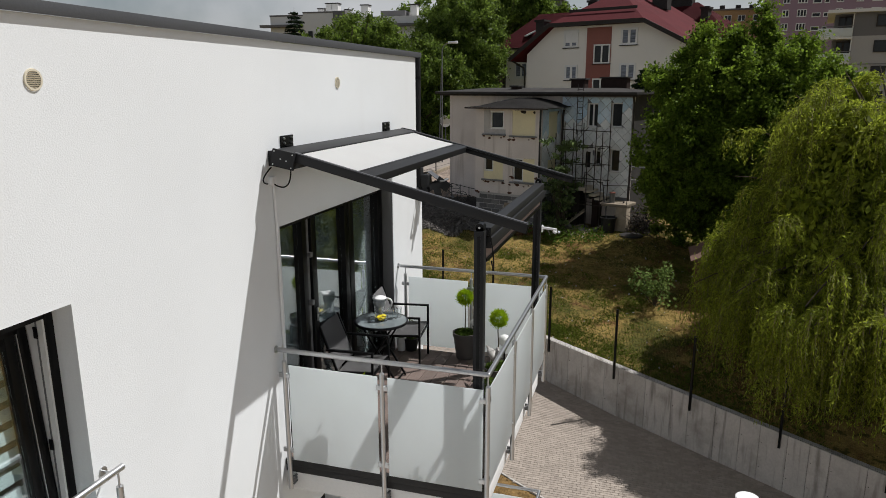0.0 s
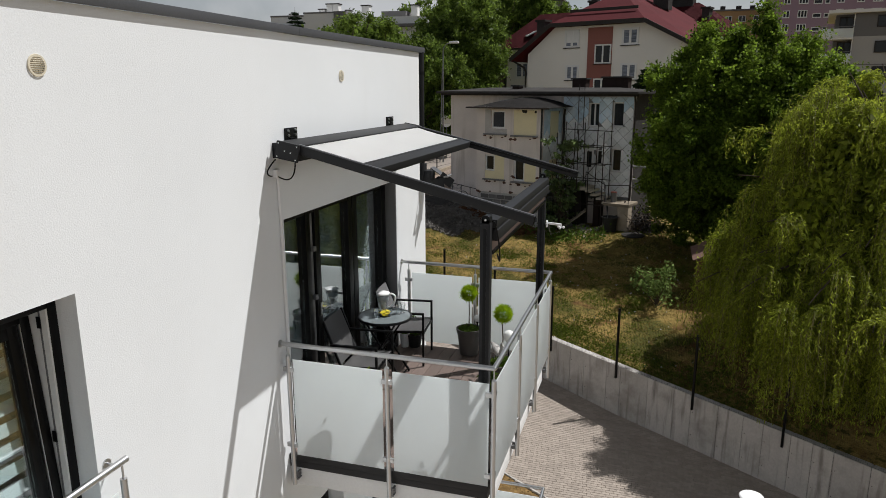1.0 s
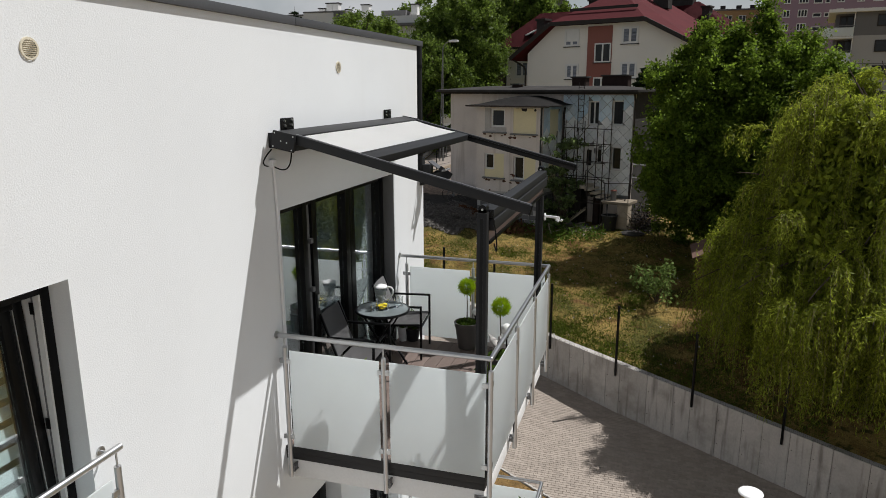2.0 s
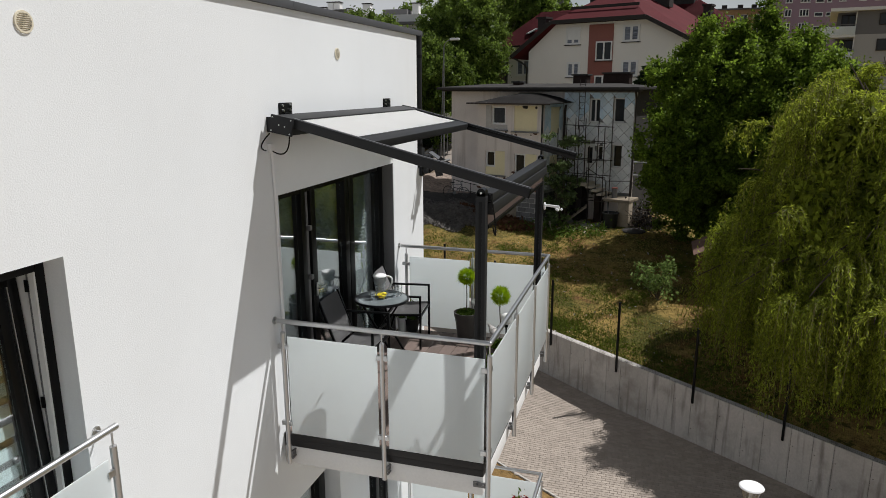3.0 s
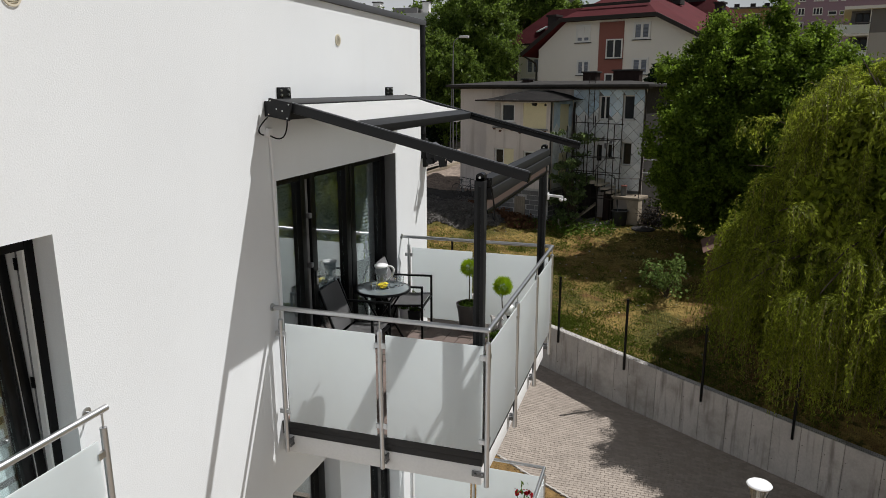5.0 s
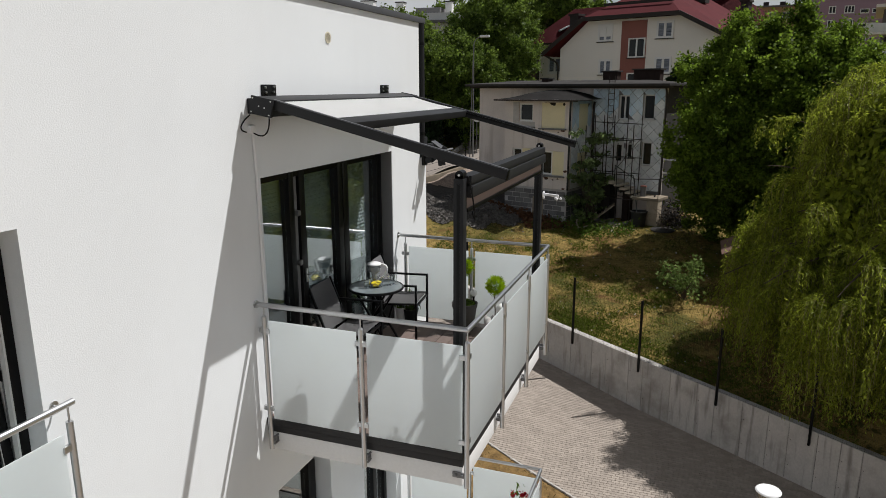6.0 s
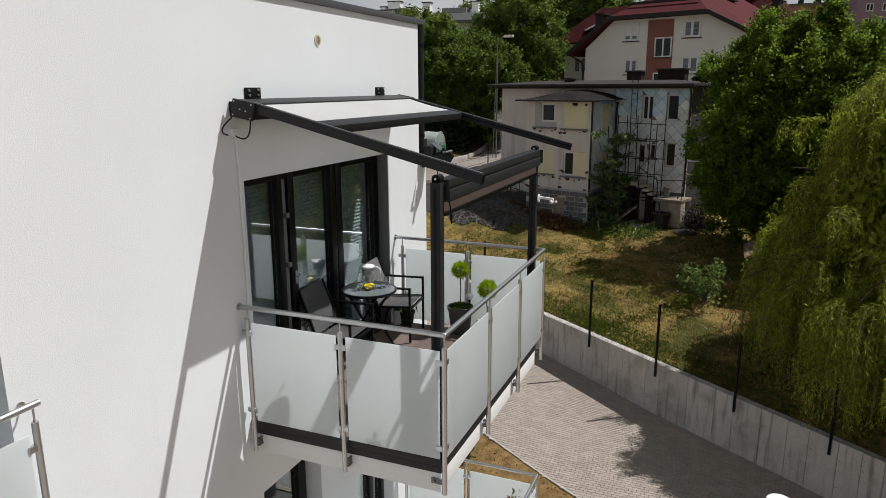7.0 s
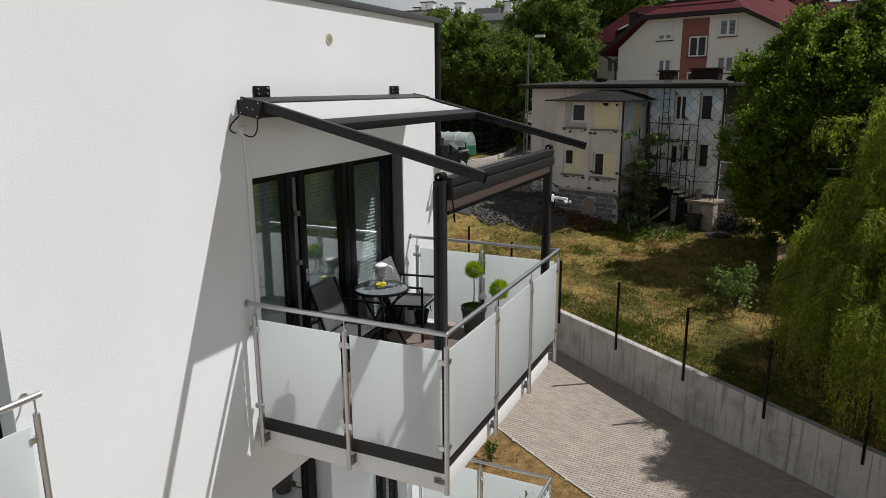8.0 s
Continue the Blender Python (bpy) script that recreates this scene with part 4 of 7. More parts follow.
# windows, boards, sills
casement(ruin, -2.93, -2.09, 8.05, 8.98, bars=0, fw=0.09, sill=False)
part_in("patched_surround", box(B(), -3.28, -2.935, -0.012, -0.001, 7.80, 9.02), MORTAR, ruin, "bare grey patch round the window")
part_in("patched_surround", box(B(), -2.935, -1.98, -0.010, -0.001, 7.80, 8.045), MORTAR, ruin)
part_in("board", box(B(), -1.60, -0.28, 0.03, 0.055, 7.76, 9.01), BOARD, ruin, "pale yellow insulation board in the opening")
# the board is whole; dark discs paint the shade inside its gaps
bm = B()
for x, z, s in ((-1.02, 9.0, 0.13), (-0.92, 8.95, 0.1), (-0.36, 8.93, 0.07)):
    tube(bm, (x, 0.02, z), (x, 0.028, z), s, seg=7)
part_in("painted_gap", bm, DARKWOOD, ruin, "dark disc painting the shade of a gap in the board")
casement(ruin, -3.28, -2.70, 5.85, 6.69, bars=0, fw=0.08, sill=False)
part_in("board", box(B(), -2.695, -2.10, 0.03, 0.055, 5.43, 6.68), BOARD, ruin, "pale yellow insulation board")
part_in("board", box(B(), -3.28, -2.70, 0.03, 0.055, 5.43, 5.845), BOARD, ruin)
casement(ruin, -1.54, -0.92, 5.42, 6.62, bars=0, fw=0.08, sill=False)
part_in("board", box(B(), -0.915, -0.26, 0.03, 0.055, 5.42, 6.61), BOARD, ruin, "pale yellow insulation board")
for a, b, z in ((-3.35, -1.95, 7.72), (-1.72, -0.18, 7.68), (-3.36, -2.02, 5.36), (-1.66, -0.18, 5.32)):
    part_in("sill", box(B(), a, b, -0.13, 0.02, z, z + 0.075, 0.01), TIN, ruin, "weathered concrete sill")
random.seed(77)
SCAR = mat("bare_brick_scar", (0.115, 0.062, 0.046), 0.95, 0, 0.35, 7, 40, 0.4)
for x0, x1, z, n in ((-3.4, -1.95, 7.66, 5), (-1.75, -0.15, 7.62, 6), (-3.4, -2.0, 5.30, 5), (-1.7, -0.15, 5.26, 6), (-1.62, -1.5, 5.6, 2), (-0.25, -0.15, 5.7, 2), (-3.8, 0.0, 4.76, 6)):
    for k in range(n):
        cx, cz, rr_ = random.uniform(x0, x1), z + random.uniform(-0.09, 0.05), random.uniform(0.04, 0.12)
        bm = B()
        ring = [(cx + rr_ * random.uniform(0.6, 1.5) * math.cos(q * 0.785), cz + rr_ * random.uniform(0.35, 0.8) * math.sin(q * 0.785)) for q in range(8)]
        f0_ = [bm.verts.new((px_, -0.006, pz_)) for px_, pz_ in ring]
        f1_ = [bm.verts.new((px_, 0.004, pz_)) for px_, pz_ in ring]
        bm.faces.new(f0_)
        for q in range(8):
            bm.faces.new((f0_[q], f1_[q], f1_[(q + 1) % 8], f0_[(q + 1) % 8]))
        part_in("plaster_scar", bm, SCAR, ruin, "", None)
for x0, x1, z0, z1, n in ((1.42, 2.0, 8.18, 9.36, 1), (2.69, 3.28, 8.2, 9.4, 0), (2.75, 3.26, 5.95, 7.1, 0), (1.92, 2.25, 6.25, 7.0, 0)):
    casement(ruin, x0, x1, z0, z1, 2.4, 0.18, bars=n, fw=0.06)
d = part_in("door", box(B(), 1.26, 1.81, 2.5, 2.56, 5.13, 7.09), WINWHITE, ruin, "flaking white front door")
part_in("glass_strip", box(B(), 1.40, 1.66, 2.49, 2.499, 6.1, 6.9), DARKPANE, d)
def clip(poly, axis, lim, keep):
    """The part of a polygon where keep * (coordinate - lim) >= 0."""
    out_ = []
    for k in range(len(poly)):
        p, q = poly[k], poly[(k + 1) % len(poly)]
        dp, dq = keep * (p[axis] - lim), keep * (q[axis] - lim)
        if dp >= 0:
            out_.append(p)
        if dp * dq < 0:
            t = dp / (dp - dq)
            out_.append((p[0] + (q[0] - p[0]) * t, p[1] + (q[1] - p[1]) * t))
    return out_


def slates(x0, x1, z0, z1, holes, put, half=0.287):
    """Diamond slates laid over a wall, cut at its edges and openings."""
    r = 0
    z = z0
    while z < z1 + 0.3:
        x = x0 + (0.3 if r % 2 else 0.0)
        while x < x1 + 0.3:
            poly = [(x - half, z), (x, z - half), (x + half, z), (x, z + half)]
            for axis, lim, keep in ((0, x0, 1), (0, x1, -1), (1, z0, 1), (1, z1, -1)):
                if poly:
                    poly = clip(poly, axis, lim, keep)
            for h in holes:
                if len(poly) > 2 and max(p[0] for p in poly) > h[0] and min(p[0] for p in poly) < h[1] and max(p[1] for p in poly) > h[2] and min(p[1] for p in poly) < h[3]:
                    gaps = [(h[0] - x, 0, h[0], -1), (x - h[1], 0, h[1], 1), (h[2] - z, 1, h[2], -1), (z - h[3], 1, h[3], 1)]
                    gap, axis, lim, keep = max(gaps)
                    poly = clip(poly, axis, lim, keep) if gap > -0.2 else []
            if len(poly) > 2:
                bm = B()
                f = [bm.verts.new((p[0], 0, p[1])) for p in poly]
                k = [bm.verts.new((p[0], -0.014, p[1])) for p in poly]
                bm.faces.new(f)
                bm.faces.new(k[::-1])
                for i in range(len(poly)):
                    n = (i + 1) % len(poly)
                    bm.faces.new((f[i], f[n], k[n], k[i]))
                # slates in about the top metre are blue, with a wavy edge; white below
                o = part_in("slate", bm, HOUSE_BLUE if z + 0.35 * math.sin(3.1 * x) > z1 - 1.0 else HOUSE_WHITE, ruin, "", None)
                put(o)
            x += 0.6
        z += 0.3
        r += 1


def on_front(o):
    o.location = (0, 2.386, 0)


def on_side(o):
    o.matrix_basis = Matrix.Translation((-0.016, 0, 0)) @ Matrix.Rotation(radians(90), 4, "Z")


slates(0.03, 3.78, 4.7, 9.66, main_holes, on_front)
part_in("slate_backing", pierced(B(), (0.02, 4.5), (3.795, 9.68), [(a - 0.0, b + 0.0, e, f) for a, b, e, f in main_holes], 2.392, -0.006, "y"), TIN, ruin, "dark joints behind the slates", None)
slates(0.02, 2.36, 4.75, 9.08, [(0.95, 1.85, 7.62, 8.95), (0.95, 1.85, 5.35, 6.5)], on_side)
for z0, z1 in ((7.62, 8.95), (5.35, 6.5)):
    part_in("board", box(B(), -0.01, 0.02, 0.95, 1.85, z0, z1), BOARD, ruin, "pale board over the side window")
# basement blocks
part_in("basement", box(B(), -3.74, -0.06, 0.04, 2.39, 2.3, 4.715), MORTAR, ruin, "mortar joints of the block basement")
me_block = mesh_of(box(B(), -0.228, 0.228, -0.012, 0.02, -0.108, 0.108, 0.006), BLOCKS)
for r in range(8):
    for c in range(8):
        x, z = -3.5 + 0.49 * c + (0.2 if r % 2 else 0), 2.74 + 0.25 * r
        if x > -0.25 or (-2.0 < x < -1.35 and z < 4.25 and z > 3.0):
            continue
        o = new("block", me_block)
        o.parent, o.location = ruin, (x, 0.025, z)
    for c in range(5):
        y, z = 0.30 + 0.49 * c, 2.74 + 0.25 * r
        o = new("block", me_block)
        o.parent, o.location, o.rotation_euler = ruin, (-0.065, y, z), (0, 0, radians(90))
bm = B()
for i in range(5):
    box(bm, -1.98 + 0.125 * i, -1.865 + 0.125 * i, -0.02, 0.03, 3.0, 4.25)
part_in("cellar_door", bm, TIMBER, ruin, "grey plank cellar door")
# steps down to a slab on a concrete plinth
st = part_in("porch", box(B(), 0.9, 1.93, 1.15, 2.39, 5.05, 5.2, 0.01), STEPSTONE, ruin, "grey concrete porch landing")
# solid dark block that paints in the shade below the landing
part_in("porch_gap_shade", box(B(), 0.95, 1.6, 1.5, 2.39, 2.4, 5.045), DARKWOOD, st, "dark block painting the shade under the porch")
for i in range(4):
    x, z = 1.94 + 0.30 * i, 5.06 - 0.165 * (i + 0)
    part_in("step", box(B(), x, x + 0.33, 1.15, 2.3, z - 0.09, z, 0.01), STEPSTONE, st, "pale worn step")
    part_in("riser", box(B(), x + 0.02, x + 0.05, 1.2, 2.28, z - 0.24, z - 0.091), DARKWOOD, st)
part_in("lower_landing", box(B(), 2.98, 4.3, 1.0, 2.3, 4.42, 4.56, 0.015), TIMBER, st, "worn concrete slab")
part_in("plinth", box(B(), 3.72, 4.28, 1.05, 1.6, 2.6, 4.415, 0.02), TIMBER, st, "brown concrete plinth")
part_in("plinth", box(B(), 2.2, 2.5, 1.7, 2.3, 2.6, 4.6, 0.02), OLDBRICK, st, "dark brick pier")
part_in("stair_rail", pipe(B(), [(1.95, 1.2, 5.2), (1.95, 1.2, 6.0), (3.0, 1.2, 5.4), (4.25, 1.1, 5.5), (4.7, 1.6, 5.05)], 0.02, 8), RUSTY, st)
part_in("rail_post", tube(B(), (3.0, 1.2, 4.56), (3.0, 1.2, 5.4), 0.018, seg=8), RUSTY, st)
part_in("rail_post", tube(B(), (4.25, 1.1, 4.5), (4.25, 1.1, 5.5), 0.018, seg=8), RUSTY, st)

sc = site("scaffold", -2.45, 35.0, -18.07, "rusty steel scaffold and lattice in front of the slate wall", "scaffold")
for x in (0.5, 1.05, 1.6, 2.2, 2.95):
    for y in (0.9, 1.75):
        z1 = 8.4 if y > 1 else 7.6 + 0.5 * math.sin(x * 5)
        part_in("standard", tube(B(), (x, y, 2.7), (x + random.uniform(-0.06, 0.06), y, z1), 0.024, seg=8), RUSTY, sc)
for z in (4.4, 5.6, 6.4, 7.3, 8.05):
    for y in (0.9, 1.75):
        if z > 7.6 and y < 1:
            continue
        part_in("ledger", tube(B(), (0.42, y, z), (3.05, y, z + random.uniform(-0.05, 0.05)), 0.02, seg=8), RUSTY, sc)
for x, z0 in ((0.5, 4.4), (1.6, 5.6), (2.2, 6.4), (1.05, 7.3)):
    part_in("brace", tube(B(), (x, 1.75, z0), (x + 0.75, 1.75, z0 + 0.9), 0.016, seg=8), RUSTY, sc)
part_in("ladder_stile", tube(B(), (0.95, 2.2, 7.8), (0.95, 2.2, 10.3), 0.02, seg=8), RUSTY, sc)
part_in("ladder_stile", tube(B(), (1.25, 2.2, 7.8), (1.25, 2.2, 10.3), 0.02, seg=8), RUSTY, sc)
for i in range(8):
    part_in("rung", tube(B(), (0.95, 2.2, 7.95 + 0.3 * i), (1.25, 2.2, 7.95 + 0.3 * i), 0.012, seg=8), RUSTY, sc)


def at_ruin(s, v, z=None):
    q = ruin.matrix_basis @ Vector((s, v, 0))
    return Vector((q.x, q.y, ground_z(q.x, q.y) if z is None else z))


# rubbish by the steps
pal = thing("timber_pallet", at_ruin(1.0, 0.7), "broken grey timber pallet leaning on rubble", "pallet")
foot, head = at_ruin(0.95, 0.6) + Vector((0, 0, 0.06)), at_ruin(2.1, 1.05, 4.1)
side = (head - foot).cross(Vector((0, 0, 1))).normalized()
for k in (-0.32, 0.0, 0.32):
    part("bearer", bar(B(), foot + side * k, head + side * k, 0.16, 0.05, 0.004), TIMBER, pal)
for i in range(7):
    c = foot.lerp(head, 0.07 + 0.145 * i) + Vector((0, 0, 0.05))
    part("board", bar(B(), c - side * 0.42, c + side * (0.42 if i % 3 else 0.2), 0.07, 0.022, 0.003), TIMBER, pal)
random.seed(8)
for k in range(16):
    q = at_ruin(0.3 + (0.37 * k) % 3.1, -0.5 + 0.32 * ((k * 7) % 5))
    a = random.uniform(0, math.pi)
    L = random.uniform(0.5, 1.3)
    e = Vector((math.cos(a) * L, math.sin(a) * L, random.uniform(0.0, 0.35)))
    solid("scrap_plank", bar(B(), q + Vector((0, 0, 0.04)) - e * 0.5 + Vector((0, 0, abs(e.z) * 0.5)), q + Vector((0, 0, 0.04)) + e * 0.5 + Vector((0, 0, abs(e.z) * 0.5)), random.uniform(0.06, 0.16), 0.03, 0.004), TIMBER, "weathered scrap plank in the rubbish heap", "plank", group="scrap timber")
for k in range(12):
    q = at_ruin(0.5 + (0.53 * k) % 2.4, 0.35 + 0.3 * ((k * 5) % 4)) + Vector((0, 0, 0.06))
    r = random.uniform(0.12, 0.26)
    bm = ball(B(), q, r, 7, random.uniform(0.5, 0.9))
    for w in bm.verts:
        w.co += Vector((random.uniform(-1, 1), random.uniform(-1, 1), random.uniform(-1, 1))) * r * 0.22
    solid("rubble_stone", bm, BLOCKS, "dark broken masonry lump in the rubbish heap", "stone", group="rubble", smooth=None)
q = at_ruin(3.5, 0.75)
bk = thing("black_tub", q, "black plastic builder's tub on the rough ground", "tub")
part("tub_body", lathe(B(), q, [(0.30, 0.0), (0.38, 0.70), (0.41, 0.71), (0.41, 0.75), (0.36, 0.75), (0.28, 0.06), (0.0, 0.05)]), POT_BLACK, bk)
solid("leaning_pole", tube(B(), at_ruin(3.6, 0.5), at_ruin(2.7, 1.75, 5.45), 0.022, seg=8), TIN, "long pale pole leaning against the scaffold", "pole")
q = at_ruin(4.75, 0.6)
solid("tank_lid", lathe(B(), q, [(0.0, 0.10), (0.50, 0.09), (0.56, 0.06), (0.56, 0.0)], 20), FELT, "round dark concrete tank lid on the grass", "lid")
q = at_ruin(3.35, 1.5, 4.56)
can = thing("paint_bucket", q, "grey bucket with a red rim on the lower landing", "bucket")
part("bucket_body", lathe(B(), q, [(0.0, 0.0), (0.13, 0.0), (0.15, 0.45), (0.0, 0.46)], 16), TIN, can)
part("bucket_rim", lathe(B(), q + Vector((0, 0, 0.46)), [(0.155, 0.0), (0.155, 0.05), (0.0, 0.055)], 16), SALMON, can, "red rim")
gate = thing("lattice_gate", at_ruin(4.3, 2.35, 3.4), "white painted slat gate beside the house", "gate")
for i in range(9):
    a = at_ruin(3.92 + 0.1 * i, 2.36, 5.5)
    part("slat", bar(B(), a, a + Vector((0, 0, 0.95)), 0.035, 0.02), WINWHITE, gate)
for z in (5.65, 6.3):
    part("rail", bar(B(), at_ruin(3.86, 2.39, z), at_ruin(4.8, 2.39, z), 0.03, 0.05), WINWHITE, gate)
for s_ in (3.88, 4.78):
    part("post", bar(B(), at_ruin(s_, 2.42), at_ruin(s_, 2.42, 6.5), 0.06, 0.06), WINWHITE, gate)
bike = thing("stair_railing", at_ruin(-4.9, 1.0), "rusty metal stair railing beside the house", "railing")
for i in range(4):
    p0 = at_ruin(-6.3 + 0.6 * i, 1.4)
    part("post", tube(B(), p0, p0 + Vector((0, 0, 0.9)), 0.02, seg=8), RUSTY, bike)
for h in (0.45, 0.9):
    part("rail", tube(B(), at_ruin(-6.3, 1.4) + Vector((0, 0, h)), at_ruin(-4.5, 1.4) + Vector((0, 0, h)), 0.02, seg=8), RUSTY, bike)

# the large house with the red roof
red = site("red_roofed_house", -8.0, 56.0, -20.0, "cream rendered house under a dark red tiled roof", "house")
poly = [(1.1, 4.0), (14.2, 4.0), (14.2, 12.75), (10.5, 14.5), (3.4, 14.5), (1.1, 12.6)]
bm = B()
fr = [bm.verts.new((x, 0, z)) for x, z in poly]
bk2 = [bm.verts.new((x, 12, z)) for x, z in poly]
bm.faces.new(fr)
bm.faces.new(bk2[::-1])
for i in range(len(poly)):
    k = (i + 1) % len(poly)
    bm.faces.new((fr[i], bk2[i], bk2[k], fr[k]))
part_in("wall", bm, CREAM, red, "cream rendered gable wall", None)
part_in("salmon_strip", box(B(), 6.15, 8.05, -0.06, 0.0, 8.0, 14.35), SALMON, red, "salmon stairwell strip")
# roof of the gable, half hipped
bm = B()
v = {k: bm.verts.new(c) for k, c in dict(a=(-0.1, -0.7, 12.25), b=(3.3, -0.7, 14.72), c=(10.6, -0.7, 14.72), d=(15.0, -0.7, 12.45), a2=(-0.1, 13, 12.25), d2=(15.0, 13, 12.45), r1=(6.9, 4.0, 17.3), r2=(6.9, 13, 17.3)).items()}
for f in (("a", "b", "r1", "r2", "a2"), ("b", "c", "r1"), ("c", "d", "d2", "r2", "r1")):
    bm.faces.new([v[k] for k in f])
bmesh.ops.triangulate(bm, faces=bm.faces[:])
bmesh.ops.solidify(bm, geom=bm.faces[:], thickness=0.22)
rr = part_in("roof", bm, REDROOF, red, "dark red tiled half-hipped roof", None)
bm = B()
for a, b in (((-0.1, -0.72, 12.2), (3.3, -0.72, 14.62)), ((3.3, -0.72, 14.62), (10.6, -0.72, 14.62)), ((10.6, -0.72, 14.62), (15.0, -0.72, 12.4))):
    bar(bm, a, b, 0.12, 0.28)
part_in("verge_board", bm, DARKWOOD, rr, "dark timber verge board")
part_in("snow_guard", box(B(), 4.3, 9.6, 0.55, 0.6, 15.55, 15.75), DARKWOOD, rr)
for s0, s1, v0_, z0, z1 in ((0.9, 1.6, 1.6, 14.0, 15.3), (3.2, 3.9, 6.0, 15.5, 17.0), (8.2, 9.4, 7.0, 16.0, 18.3), (6.0, 7.6, 11.0, 16.5, 18.6)):
    c = part_in("chimney", box(B(), s0, s1, v0_, v0_ + 0.9, z0, z1 - 0.15), FELT, rr, "dark chimney stack")
    part_in("chimney_cap", box(B(), s0 - 0.1, s1 + 0.1, v0_ - 0.1, v0_ + 1.0, z1 - 0.15, z1), DARKWOOD, c)
part_in("roof_window", bar(B(), (13.2, 1.6, 13.75), (13.9, 1.9, 13.35), 1.4, 0.12), DARKPANE, rr)
casement(red, 8.77, 10.0, 13.05, 14.2, 0, -1, bars=1, fw=0.14, pane=HOUSEPANE, sillmat=DARKWOOD)
casement(red, 8.77, 10.0, 10.65, 11.8, 0, -1, bars=1, fw=0.14, pane=HOUSEPANE, sillmat=DARKWOOD)
casement(red, 4.43, 5.5, 10.65, 11.75, 0, -1, bars=1, fw=0.14, pane=HOUSEPANE, sillmat=DARKWOOD)
w = casement(red, 4.27, 5.45, 13.0, 14.25, 0, -1, bars=1, fw=0.14, pane=HOUSEPANE, sillmat=DARKWOOD)
part_in("shutter", box(B(), 4.33, 5.39, -0.03, 0.02, 13.35, 14.2), WINWHITE, w, "lowered white roller shutter")
casement(red, 6.75, 8.02, 11.8, 13.15, -0.06, -1, bars=1, fw=0.09, sillmat=DARKWOOD)
casement(red, 6.75, 8.02, 9.4, 10.75, -0.06, -1, bars=1, fw=0.09, sillmat=DARKWOOD)
part_in("downpipe", pipe(B(), [(-0.05, -0.5, 12.2), (0.9, -0.15, 11.6), (1.0, -0.1, 11.3), (1.0, -0.1, 5)], 0.07), DARKWOOD, red)
# its side wing
part_in("wing_wall", box(B(), -3.3, 1.09, 4.0, 12, 4, 13.4), CREAM, red, "cream rendered wing wall", None)
bm = B()
v = [bm.verts.new(c) for c in ((-4.4, 3.3, 13.35), (4.0, 3.3, 13.35), (4.0, 8.0, 16.4), (-2.4, 8.0, 16.4), (-4.4, 12.8, 13.35), (4.0, 12.8, 13.35))]
for f in ((0, 1, 2, 3), (0, 3, 4), (3, 2, 5, 4)):
    bm.faces.new([v[i] for i in f])
bmesh.ops.solidify(bm, geom=bm.faces[:], thickness=0.2)
wr = part_in("wing_roof", bm, REDROOF, red, "dark red tiled wing roof", None)
part_in("skylight", bar(B(), (-1.75, 4.55, 14.35), (-1.2, 5.1, 14.75), 0.75, 0.1), TARP, wr, "bright skylight")
part_in("gutter", box(B(), -4.4, 0.9, 3.2, 3.32, 13.2, 13.34), DARKWOOD, wr)
casement(red, -2.4, -1.1, 10.9, 12.2, 4.0, -1, bars=1, fw=0.14, pane=HOUSEPANE)
casement(red, -2.3, -1.2, 12.4, 13.1, 4.0, -1, bars=0, fw=0.1, frame=DARKWOOD)
part_in("balcony_frame", box(B(), -3.9, -3.35, 4.5, 7.5, 9.0, 12.6), DARKWOOD, red, "dark timber balcony side")

red2 = site("red_roofed_house", 1.0, 64.5, -20.0, "second house with a dark red hipped roof", "house")
part_in("wall", box(B(), -3.0, 7.3, 0.2, 9.0, 5.0, 14.2), CREAM, red2)
bm = B()
v = [bm.verts.new(c) for c in ((-4.0, -0.9, 14.0), (8.2, -0.9, 14.0), (8.2, 9.9, 14.0), (-4.0, 9.9, 14.0), (-0.4, 4.5, 17.3), (3.5, 4.5, 17.3))]
for f in ((0, 1, 5, 4), (1, 2, 5), (2, 3, 4, 5), (3, 0, 4)):
    bm.faces.new([v[i] for i in f])
bmesh.ops.solidify(bm, geom=bm.faces[:], thickness=0.2)
rr = part_in("roof", bm, REDROOF, red2, "dark red tiled hipped roof", None)
for x0, x1, y0, z0, z1 in ((-0.3, 3.1, 4.0, 16.9, 18.3), (4.7, 5.3, 1.6, 14.9, 16.6)):
    c = part_in("chimney", box(B(), x0, x1, y0, y0 + 0.9, z0, z1 - 0.15), FELT, rr, "dark chimney stack")
    part_in("chimney_cap", box(B(), x0 - 0.1, x1 + 0.1, y0 - 0.1, y0 + 1.0, z1 - 0.15, z1), DARKWOOD, c)
part_in("fascia", box(B(), -4.0, 8.2, -0.98, -0.9, 13.72, 13.98), DARKWOOD, rr, "dark eaves board")
part_in("fascia", box(B(), 8.2, 8.28, -0.9, 9.9, 13.72, 13.98), DARKWOOD, rr)
casement(red2, 5.2, 5.9, 12.4, 13.5, 0.2, -1, bars=1, fw=0.1)
bl = part_in("balcony", box(B(), 5.9, 7.9, -0.9, 0.18, 12.0, 12.2), DARKWOOD, red2, "dark timber balcony")
for i in range(9):
    part_in("balcony_board", box(B(), 5.92 + 0.22 * i, 6.1 + 0.22 * i, -0.9, -0.86, 12.2, 13.1), DARKWOOD, bl)
part_in("balcony_post", bar(B(), (7.8, -0.85, 12.2), (7.8, -0.85, 13.8), 0.1, 0.1), WINWHITE, bl)


